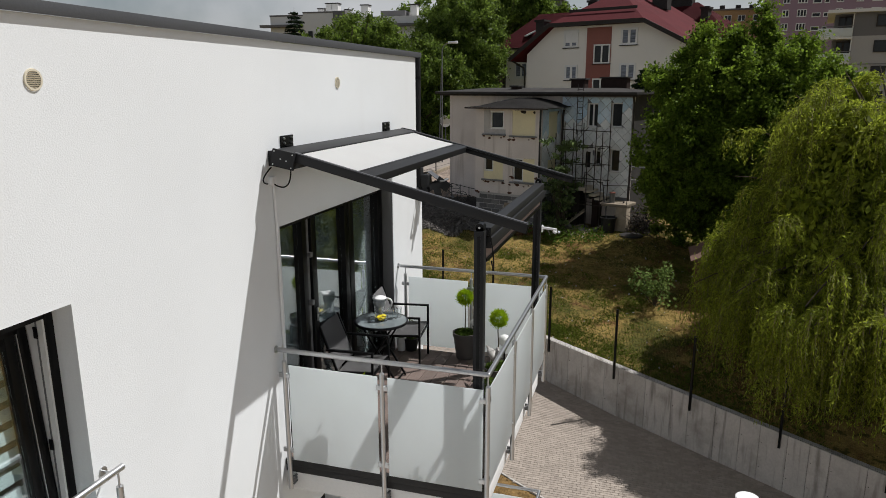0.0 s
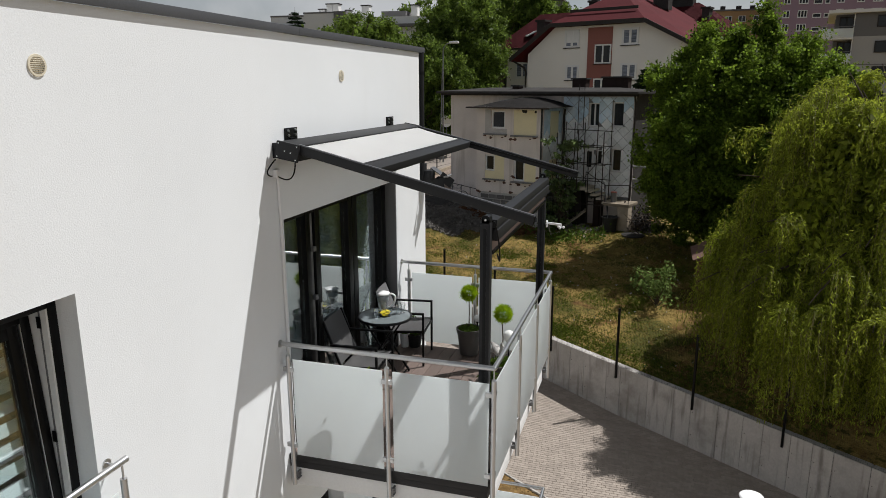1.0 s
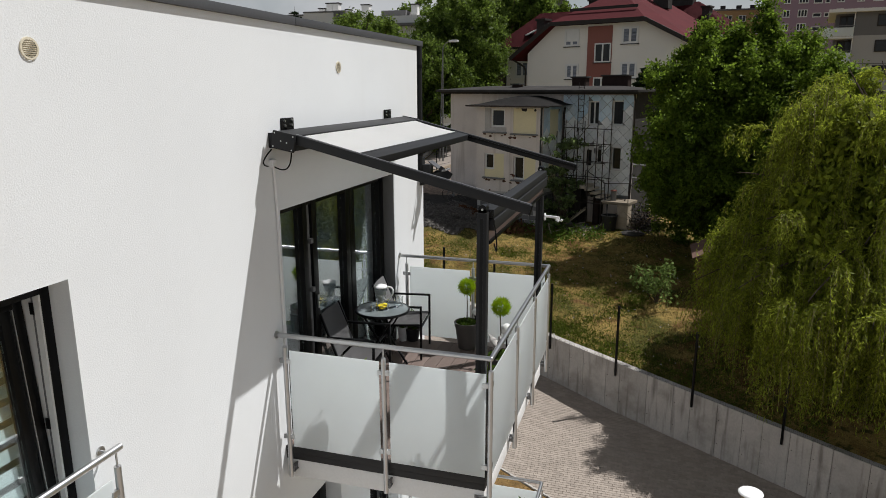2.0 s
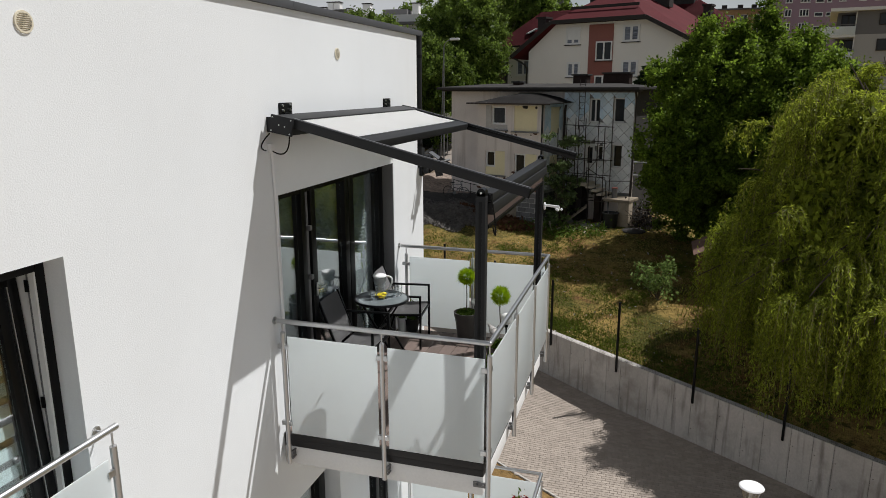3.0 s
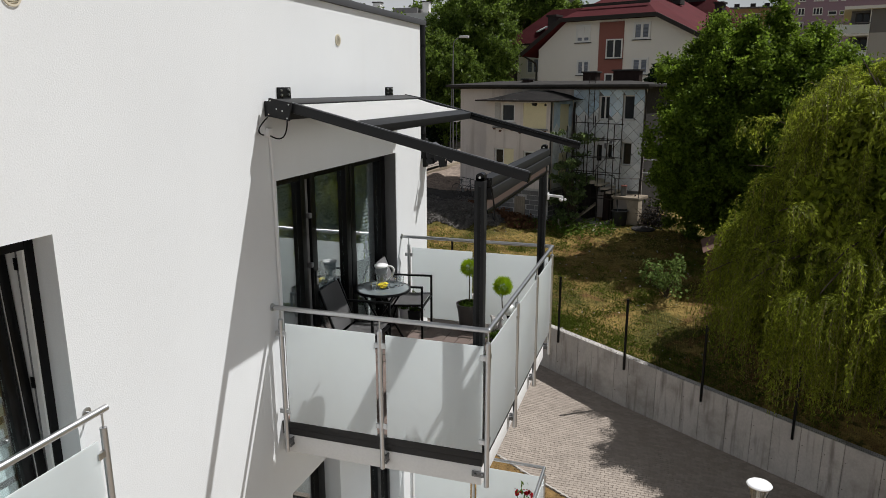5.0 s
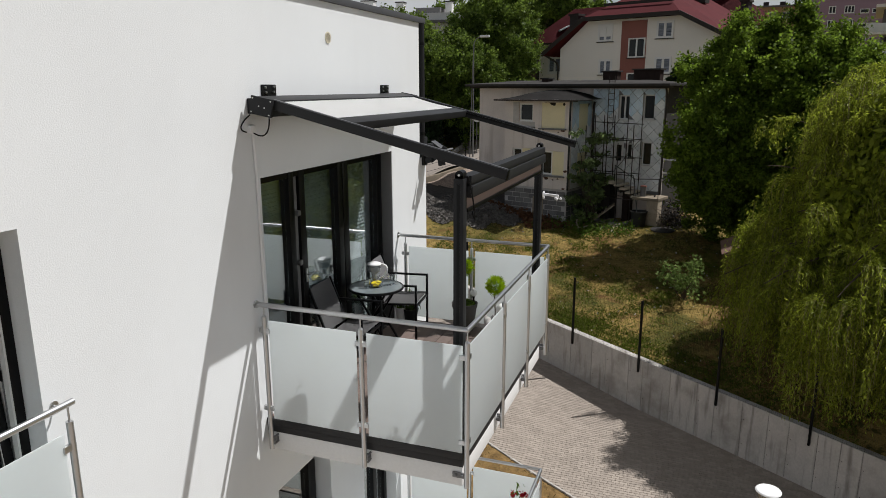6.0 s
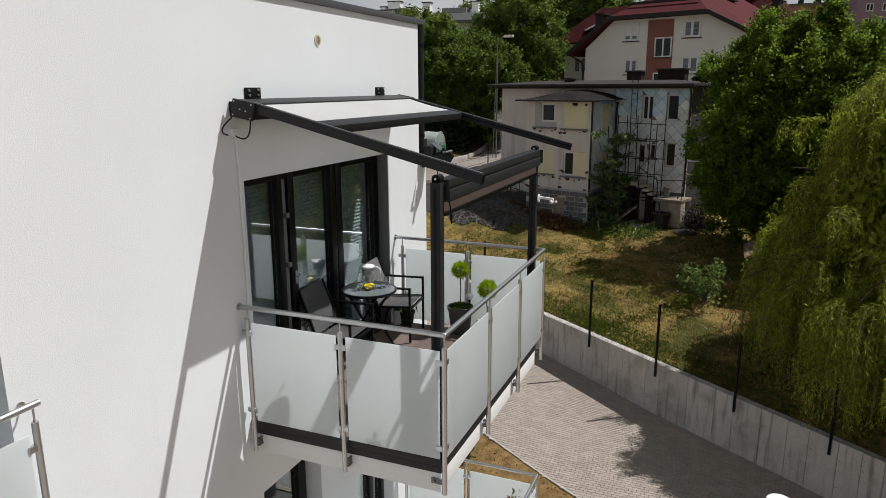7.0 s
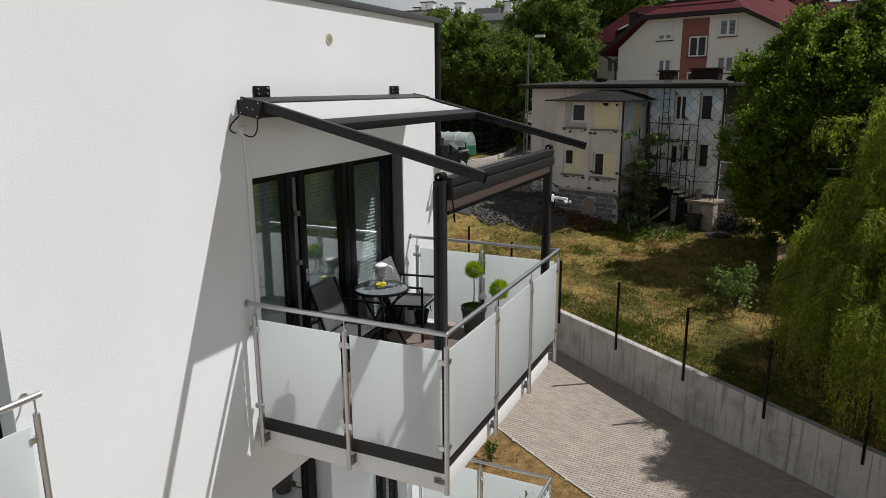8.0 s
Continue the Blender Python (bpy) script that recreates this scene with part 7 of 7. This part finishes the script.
x, y = -11.9, 50.0
z0 = gz(x, y)
tm = thing("traffic_mirror", (x, y, z0), "round white-rimmed traffic mirror on a pole", "traffic mirror")
part("pole", tube(B(), (x, y, z0), (x, y, 7.8), 0.035, seg=10), TIN, tm)
part("rim", tube(B(), (x, y - 0.06, 7.69), (x, y - 0.12, 7.68), 0.42, 0.42, 26), WINWHITE, tm, "white rim")
part("mirror_face", tube(B(), (x, y - 0.121, 7.68), (x, y - 0.13, 7.678), 0.35, 0.34, 26), STEEL, tm, "mirror glass")


def car(x, y, turn, label, paint):
    z0 = gz(x, y) + 0.13
    c = site("parked_car", x, y, turn, label, "car", z=z0)
    prof = [(-2.1, 0.35), (-2.1, 0.75), (-1.95, 0.92), (-1.1, 0.98), (-0.55, 1.42), (0.9, 1.45), (1.7, 1.0), (2.1, 0.92), (2.12, 0.4)]
    bm = B()
    L = [bm.verts.new((px_, -0.82 if pz < 1.2 else -0.66, pz)) for px_, pz in prof]
    R = [bm.verts.new((px_, 0.82 if pz < 1.2 else 0.66, pz)) for px_, pz in prof]
    bm.faces.new(L)
    bm.faces.new(R[::-1])
    for i in range(len(prof)):
        k = (i + 1) % len(prof)
        bm.faces.new((L[i], R[i], R[k], L[k]))
    bmesh.ops.bevel(bm, geom=bm.edges[:], offset=0.05, segments=2, affect="EDGES")
    part_in("body", bm, paint, c)
    bm = B()
    for s in (-1, 1):
        vs = [bm.verts.new(q) for q in ((-0.95, s * 0.80, 1.03), (1.45, s * 0.80, 1.03), (0.85, s * 0.69, 1.38), (-0.5, s * 0.69, 1.38))]
        bm.faces.new(vs)
    part_in("side_window", bm, DARKPANE, c)
    for sx in (-1.35, 1.35):
        for sy in (-0.78, 0.78):
            w_ = part_in("wheel", tube(B(), (sx, sy - 0.1, 0.32), (sx, sy + 0.1, 0.32), 0.32, seg=20), POT_BLACK, c)
            part_in("rim", tube(B(), (sx, sy - 0.105, 0.32), (sx, sy + 0.105, 0.32), 0.19, seg=16), TIN, w_)
    for sy in (-0.6, 0.6):
        part_in("headlight", box(B(), -2.16, -2.08, sy - 0.15, sy + 0.15, 0.68, 0.8, 0.02), WINWHITE, c)


car(-13.6, 58.0, 80, "white parked car beside the road", WHITEP)
x, y = -16.4, 45.2
z0 = gz(x, y)
gh = thing("plastic_greenhouse", (x, y, z0), "arched greenhouse under pale and green plastic sheet", "greenhouse")
bm = B()
rows = []
for i in range(5):
    rows.append([bm.verts.new((x - 1.7 + 3.4 * i / 4, y - 0.9 * math.cos(math.pi * k / 10), z0 + 0.55 + 0.95 * math.sin(math.pi * k / 10) + 0.02 * math.sin(3 * i + k))) for k in range(11)])
for a, b in zip(rows, rows[1:]):
    for k in range(10):
        bm.faces.new((a[k], a[k + 1], b[k + 1], b[k]))
bmesh.ops.solidify(bm, geom=bm.faces[:], thickness=0.02)
part("cover", bm, TARP, gh, "pale plastic cover")
part("skirt", box(B(), x - 1.75, x + 1.75, y - 0.95, y + 0.95, z0 - 0.1, z0 + 0.56), GREENP, gh, "green plastic skirt")
for i in range(5):
    part("hoop", pipe(B(), [(x - 1.7 + 3.4 * i / 4, y - 0.93 * math.cos(math.pi * k / 8), z0 + 0.55 + 0.98 * math.sin(math.pi * k / 8)) for k in range(9)], 0.018, 6), WINWHITE, gh)

x, y = 6.14, 28.2
z0 = gz(x, y)
shed = thing("garden_shed", (x, y, z0), "small brick garden shed under a brown roof", "shed")
part("wall", box(B(), x - 1.2, x + 1.2, y - 0.9, y + 0.9, z0 - 0.2, z0 + 1.7), ORANGE, shed)
bm = B()
vs = [bm.verts.new(q) for q in ((x - 1.5, y - 1.2, z0 + 1.62), (x + 1.5, y - 1.2, z0 + 1.62), (x + 1.5, y + 1.2, z0 + 1.62), (x - 1.5, y + 1.2, z0 + 1.62), (x, y - 1.2, z0 + 2.35), (x, y + 1.2, z0 + 2.35))]
for f in ((0, 4, 5, 3), (4, 1, 2, 5), (0, 1, 4), (2, 3, 5)):
    bm.faces.new([vs[i] for i in f])
part("roof", bm, mat("shed_roof_boards", (0.17, 0.105, 0.085), 0.9, 0, 0.2, 4, 40, 0.2), shed, "brown boarded roof")


def bicycle(a, turn, label):
    """Wheels, diamond frame, saddle and bars; a is the foot of the rear wheel."""
    b = site("bicycle", a.x, a.y, turn, label, "bicycle", z=a.z)
    R_ = 0.33
    for x in (0.0, 1.03):
        w_ = part_in("wheel", pipe(B(), [(x + R_ * math.cos(2 * math.pi * k / 20), 0, R_ + R_ * math.sin(2 * math.pi * k / 20)) for k in range(21)], 0.018, 6), POT_BLACK, b)
        for k in range(8):
            part_in("spoke", tube(B(), (x, 0, R_), (x + (R_ - 0.02) * math.cos(k * 0.785), 0, R_ + (R_ - 0.02) * math.sin(k * 0.785)), 0.004, seg=4), TIN, w_)
    bm = B()
    for p0, p1 in (((0, 0, R_), (0.42, 0, 0.30)), ((0, 0, R_), (0.30, 0, 0.78)), ((0.42, 0, 0.30), (0.28, 0, 0.86)), ((0.42, 0, 0.30), (0.84, 0, 0.72)), ((0.30, 0, 0.78), (0.82, 0, 0.80)), ((0.80, 0, 0.92), (1.03, 0, R_))):
        tube(bm, p0, p1, 0.018, seg=8)
    part_in("frame", bm, TIN, b, "grey painted frame")
    part_in("saddle", box(B(), 0.15, 0.40, -0.06, 0.06, 0.86, 0.91, 0.02), POT_BLACK, b)
    part_in("handlebar", tube(B(), (0.78, -0.27, 0.98), (0.78, 0.27, 0.98), 0.014, seg=8), TIN, b)
    part_in("chainring", tube(B(), (0.42, -0.03, 0.30), (0.42, -0.02, 0.30), 0.09, seg=16), TIN, b)


bicycle(at_ruin(-6.2, 0.75) + Vector((0, 0, 0.02)), -14, "old grey bicycle standing by the basement")


# ---- on the balcony ----
def chair():
    """Faces +x; the back leans to -x. Built round its own middle, on the floor."""
    c = thing("garden_chair", (0, 0, 0), "black steel garden chair with grey sling seat", "chair", "chairs at the table")
    w = 0.262
    for s in (-1, 1):
        y = s * w
        part_in("front_leg", bar(B(), (0.42, y, 0.0), (0.42, y, 0.652), 0.024, 0.026, 0.004, (1, 0, 0)), BLACKFR, c)
        part_in("back_leg", bar(B(), (-0.10, y, 0.0), (0.03, y, 0.42), 0.024, 0.024, 0.004, (1, 0, 0)), BLACKFR, c)
        part_in("back_stile", bar(B(), (0.03, y * 0.93, 0.38), (-0.165, y * 0.93, 0.90), 0.022, 0.024, 0.004, (1, 0, 0)), BLACKFR, c)
        part_in("armrest", bar(B(), (-0.085, y, 0.650), (0.432, y, 0.655), 0.034, 0.022, 0.005), BLACKFR, c)
        part_in("seat_rail", bar(B(), (0.0, y * 0.94, 0.405), (0.42, y * 0.94, 0.43), 0.022, 0.026, 0.004), BLACKFR, c)
    part_in("cross_bar", bar(B(), (0.415, -w, 0.40), (0.415, w, 0.40), 0.022, 0.026, 0.004), BLACKFR, c)
    part_in("cross_bar", bar(B(), (0.0, -w, 0.37), (0.0, w, 0.37), 0.022, 0.022, 0.004), BLACKFR, c)
    bm = B()
    rows = []
    for i in range(9):
        t = i / 8
        rows.append([bm.verts.new((0.03 + 0.39 * t, -w * 0.90 + 2 * w * 0.90 * k / 8, 0.415 + 0.028 * t - 0.022 * math.sin(math.pi * t) * math.sin(math.pi * k / 8))) for k in range(9)])
    for a, b in zip(rows, rows[1:]):
        for k in range(8):
            bm.faces.new((a[k], a[k + 1], b[k + 1], b[k]))
    bmesh.ops.solidify(bm, geom=bm.faces[:], thickness=0.006)
    part_in("seat", bm, SLING, c, "grey woven sling seat")
    bm = B()
    rows = []
    for i in range(9):
        t = i / 8
        rows.append([bm.verts.new((0.022 - 0.185 * t - 0.015 * math.sin(math.pi * k / 8), -w * 0.88 + 2 * w * 0.88 * k / 8, 0.43 + 0.455 * t)) for k in range(9)])
    for a, b in zip(rows, rows[1:]):
        for k in range(8):
            bm.faces.new((a[k], a[k + 1], b[k + 1], b[k]))
    bmesh.ops.solidify(bm, geom=bm.faces[:], thickness=0.006)
    part_in("backrest", bm, SLING, c, "grey woven sling back")
    return c


DZ = DECK_Z + 0.0045
ch = chair()
ch.matrix_basis = pose(0.0, 6.81, DZ, 0, 0, 3)
copy_thing(ch, pose(0.09, 7.975, DZ, 0, 0, 7))

tx, ty, tz = 0.185, 7.44, DZ
tb = thing("bistro_table", (tx, ty, tz), "round black folding table with glass top", "table")
part("rim", lathe(B(), (tx, ty, tz), [(0.285, 0.685), (0.312, 0.685), (0.318, 0.695), (0.312, 0.712), (0.30, 0.714), (0.285, 0.706)], 48), BLACKFR, tb)
part("glass_top", lathe(B(), (tx, ty, tz), [(0.296, 0.704), (0.296, 0.711), (0.0, 0.711)], 48), mat("grey_table_glass", (0.16, 0.185, 0.19), 0.08, 0, 0.03, 2, 30), tb, "grey tempered glass top")
for s in (-1, 1):
    y = ty + s * 0.17
    part("leg", bar(B(), (tx - 0.24, y, tz), (tx + 0.20, y * 1.0, tz + 0.69), 0.020, 0.022, 0.003, (0, 1, 0)), BLACKFR, tb)
    part("leg", bar(B(), (tx + 0.24, y - s * 0.03, tz), (tx - 0.20, y - s * 0.03, tz + 0.69), 0.020, 0.022, 0.003, (0, 1, 0)), BLACKFR, tb)
for x, z in ((-0.22, 0.03), (0.22, 0.03), (0.0, 0.36)):
    part("stretcher", tube(B(), (tx + x, ty - 0.17, tz + z), (tx + x, ty + 0.17, tz + z), 0.009, seg=8), BLACKFR, tb)

TT = tz + 0.7118


def glassware(x, y, r, h, name, label, fill=0.0):
    t = thing(name, (x, y, TT), label, "glass", "glasses on the table")
    part("vessel", lathe(B(), (x, y, TT), [(r * 0.86, 0.0), (r, h), (r - 0.003, h), (r * 0.86 - 0.003, 0.008), (0.0, 0.008)], 24), CLEAR, t)
    if fill:
        part("water", lathe(B(), (x, y, TT), [(r * 0.86 - 0.0045, 0.0095), (r * 0.93 - 0.0045, h * fill), (0.0, h * fill)], 24), CLEAR, t, "clear water")


glassware(0.318, 7.545, 0.034, 0.115, "drinking_glass", "clear drinking glass on the table")
glassware(0.345, 7.60, 0.032, 0.115, "drinking_glass", "clear drinking glass on the table")
glassware(0.115, 7.355, 0.036, 0.105, "drinking_glass", "clear glass half full of water", 0.55)
bx, by = 0.19, 7.44
bw = thing("glass_bowl", (bx, by, TT), "clear glass bowl with yellow lemon slices", "bowl")
part("bowl", lathe(B(), (bx, by, TT), [(0.068, 0.0), (0.078, 0.09), (0.075, 0.09), (0.064, 0.006), (0.0, 0.006)], 28), CLEAR, bw)
for k in range(9):
    a = k * 2.4
    c = Vector((bx + 0.032 * math.cos(a) * (k % 3 > 0), by + 0.032 * math.sin(a) * (k % 3 > 0), TT + 0.014 + 0.0048 * k))
    part("lemon_slice", tube(B(), c, c + Vector((0.0015 * math.cos(a), 0.0015 * math.sin(a), 0.005)), 0.031, seg=16), LEMON, bw)
px0, py0 = 0.13, 7.53
pj = thing("filter_jug", (px0, py0, TT), "clear water filter jug with white lid and handle", "jug")
part("jug_body", lathe(B(), (px0, py0, TT), [(0.052, 0.0), (0.056, 0.01), (0.058, 0.10), (0.078, 0.23), (0.076, 0.23), (0.055, 0.10), (0.051, 0.008), (0.0, 0.008)], 28), MILKY, pj)
part("filter_funnel", lathe(B(), (px0, py0, TT), [(0.028, 0.06), (0.030, 0.12), (0.066, 0.15), (0.072, 0.215), (0.0, 0.215)], 24), FUNNEL, pj, "milky filter funnel")
part("jug_lid", lathe(B(), (px0, py0, TT), [(0.079, 0.226), (0.082, 0.234), (0.076, 0.244), (0.045, 0.256), (0.0, 0.258)], 28), WHITEP, pj, "white domed lid")
bm = pipe(B(), arc((px0 + 0.07, py0 + 0.01, TT + 0.235), (px0 + 0.19, py0 + 0.02, TT + 0.24), (px0 + 0.125, py0 + 0.015, TT + 0.12), 8) + arc((px0 + 0.125, py0 + 0.015, TT + 0.12), (px0 + 0.10, py0 + 0.01, TT + 0.07), (px0 + 0.058, py0 + 0.008, TT + 0.07), 4)[1:], 0.011, 10)
part("jug_handle", bm, WHITEP, pj, "white loop handle")


def pot(t, x, y, z, r, h, material, taper=0.72):
    p = part("pot", lathe(B(), (x, y, z), [(r * taper, 0.0), (r * 0.95, h * 0.84), (r, h * 0.845), (r * 1.03, h), (r * 0.93, h), (r * 0.90, h * 0.86), (0.0, h * 0.86)], 32), material, t)
    part("soil", lathe(B(), (x, y, z), [(r * 0.89, h * 0.87), (r * 0.5, h * 0.90), (0.0, h * 0.91)], 20), SOIL, t)
    return p


def globe_lamp(x, y, z0, z, r, label):
    gl = thing("globe_lamp", (x, y, z0), label, "lamp", "globe lamps")
    part("stake", tube(B(), (x, y, z0), (x, y, z - r * 0.9), 0.010, seg=10), BLACKFR, gl)
    part("socket", tube(B(), (x, y, z - r * 1.45), (x, y, z - r * 0.88), r * 0.30, r * 0.38, 16), BLACKFR, gl)
    part("globe", ball(B(), (x, y, z), r, 28), OPAL, gl, "white opal globe")


def topiary(x, y, r, h, zb, rb, label, seed):
    g = np.random.default_rng(seed)
    t = thing("topiary_plant", (x, y, DZ), label, "potted plant", "ball topiaries")
    pot(t, x, y, DZ, r, h, POT_GREY)
    bm = B()
    limb(bm, (x, y, DZ + h * 0.85), (x, y, zb), 0.008, 0.006, 8, 0.03)
    part("stem", bm, BARK, t)
    k = 2600
    d = g.normal(size=(k, 3))
    d /= np.linalg.norm(d, axis=1)[:, None]
    lump = 1 + 0.12 * np.sin(d[:, :1] * 5 + seed) * np.sin(d[:, 1:2] * 6)
    rad = rb * g.uniform(0.35, 1.0, size=(k, 1)) ** 0.4 * lump
    c = np.array([x, y, zb]) + d * rad
    s = g.uniform(0.6, 1.4, size=(k, 1))
    dd = d * 0.75 + g.normal(size=(k, 3)) * 0.4 + np.array([0, 0, 0.35])
    dd /= np.linalg.norm(dd, axis=1)[:, None]
    w = np.cross(dd, g.normal(size=(k, 3)))
    w /= np.linalg.norm(w, axis=1)[:, None]
    V_ = np.stack([c, c + dd * 0.014 * s - w * 0.003, c + dd * 0.04 * s, c + dd * 0.014 * s + w * 0.003], axis=1)
    o = new("leaf_ball", quads("needles", V_ - np.array(place(t)), LEAF_LIME))
    o.parent = t
    o["label"] = "bright lime-green clipped ball"
    k = 620
    a_, q_ = g.uniform(0, 2 * math.pi, k), np.sqrt(g.uniform(0, 1, k)) * 0.80
    c = np.stack([x + r * q_ * np.cos(a_), y + r * q_ * np.sin(a_), DZ + h * 0.90 + 0.075 * (1 - q_ ** 2) * g.uniform(0.3, 1, k)], axis=1)
    o = tagged(new("underplanting", quads("leaves", leaf_quads(g, c, 0.017, 2.2, -0.7) - np.array(place(t)), LEAF_POT)), kind="stuff")
    o.parent = t
    return t


topiary(0.955, 8.325, 0.155, 0.335, 7.65, 0.085, "lime-green ball topiary in a grey-brown pot", 3)
topiary(1.53, 7.647, 0.17, 0.22, 7.655, 0.086, "lime-green ball topiary in a low planter", 5)
globe_lamp(1.045, 8.40, DZ + 0.295, 7.312, 0.045, "small white globe lamp staked in the pot")
globe_lamp(1.56, 7.85, DZ, 7.325, 0.070, "white globe lamp beside the planter")

bird = solid("bird_ornament", B(), None, "grey garden bird ornament in the planter", "ornament")
bm = ball(B(), (0, 0, 0), 0.05, 18, 0.8)
bmesh.ops.transform(bm, matrix=Matrix.Diagonal((1, 2.2, 1, 1)), verts=bm.verts)
lathe(bm, (0, -0.10, 0.02), [(0.022, 0.0), (0.016, 0.09), (0.022, 0.13), (0.012, 0.155), (0.0, 0.16)], 12)
tube(bm, (0, -0.11, 0.155), (0, -0.19, 0.17), 0.012, 0.002, 8)
tube(bm, (0, 0.08, 0.0), (0, 0.20, -0.03), 0.03, 0.004, 8)
tube(bm, (0.012, 0, -0.03), (0.012, 0, -0.13), 0.004, seg=6)
tube(bm, (-0.012, 0, -0.03), (-0.012, 0, -0.13), 0.004, seg=6)
bmesh.ops.transform(bm, matrix=pose(1.475, 7.60, DZ + 0.375, 18, 0, 35), verts=bm.verts)
bird.data = mesh_of(bm, WHITEFAB, None, 50)


def small_pot(x, y, r, h, material, leafs, k, size, spread, rise_, label, seed, z=None, long=2.5, droop=-0.9):
    g = np.random.default_rng(seed)
    z = DZ if z is None else z
    t = thing("potted_plant", (x, y, z), label, "potted plant")
    pot(t, x, y, z, r, h, material)
    c = np.array([x, y, z + h * 0.92]) + np.abs(g.normal(size=(k, 1))) * np.array([0, 0, rise_]) + g.normal(size=(k, 3)) * np.array([spread, spread, 0.012])
    o = new("foliage", quads("leaves", leaf_quads(g, c, size, long, droop) - np.array((x, y, z)), leafs))
    o.parent = t
    return t


small_pot(0.10, 8.31, 0.065, 0.19, WHITEP, LEAF_POT, 60, 0.018, 0.03, 0.10, "slim white pot with grassy leaves by the wall", 7, long=6)
small_pot(0.22, 8.36, 0.10, 0.17, POT_BLACK, LEAF_POT, 90, 0.018, 0.05, 0.10, "square-looking black pot with thin leaves", 8, long=6)
small_pot(0.62, 5.72, 0.11, 0.70, POT_GREY, LEAF_LIME, 160, 0.022, 0.045, 0.06, "tall planter with bright yellow-green leaves", 9, long=4)
small_pot(1.58, 5.78, 0.12, 0.58, POT_GREY, RUST, 200, 0.030, 0.06, 0.06, "planter with russet heuchera leaves", 10, long=1.4)
small_pot(1.62, 6.9, 0.14, 0.26, POT_GREY, LEAF_POT, 160, 0.028, 0.07, 0.07, "low planter with green leaves along the railing", 12)
# red flowers on the lower balcony
LZ = DECK_Z - DROP - 0.02
fp = small_pot(1.70, 8.28, 0.16, 0.34, POT_GREY, LEAF_POT, 200, 0.022, 0.06, 0.22, "pot with red flowers on the lower balcony", 13, LZ, 3.0)
g = np.random.default_rng(14)
for k in range(6):
    c = np.array([1.70 + g.normal() * 0.07, 8.28 + g.normal() * 0.07, LZ + 0.76 + g.normal() * 0.08])
    o = new("flower", quads("petals", leaf_quads(g, c + g.normal(size=(26, 3)) * 0.022, 0.035, 1.2) - np.array((1.70, 8.28, LZ)), RED))
    o.parent = fp
    part("stem", tube(B(), (1.70, 8.28, LZ + 0.3), c, 0.004, seg=6), LEAF_POT, fp)
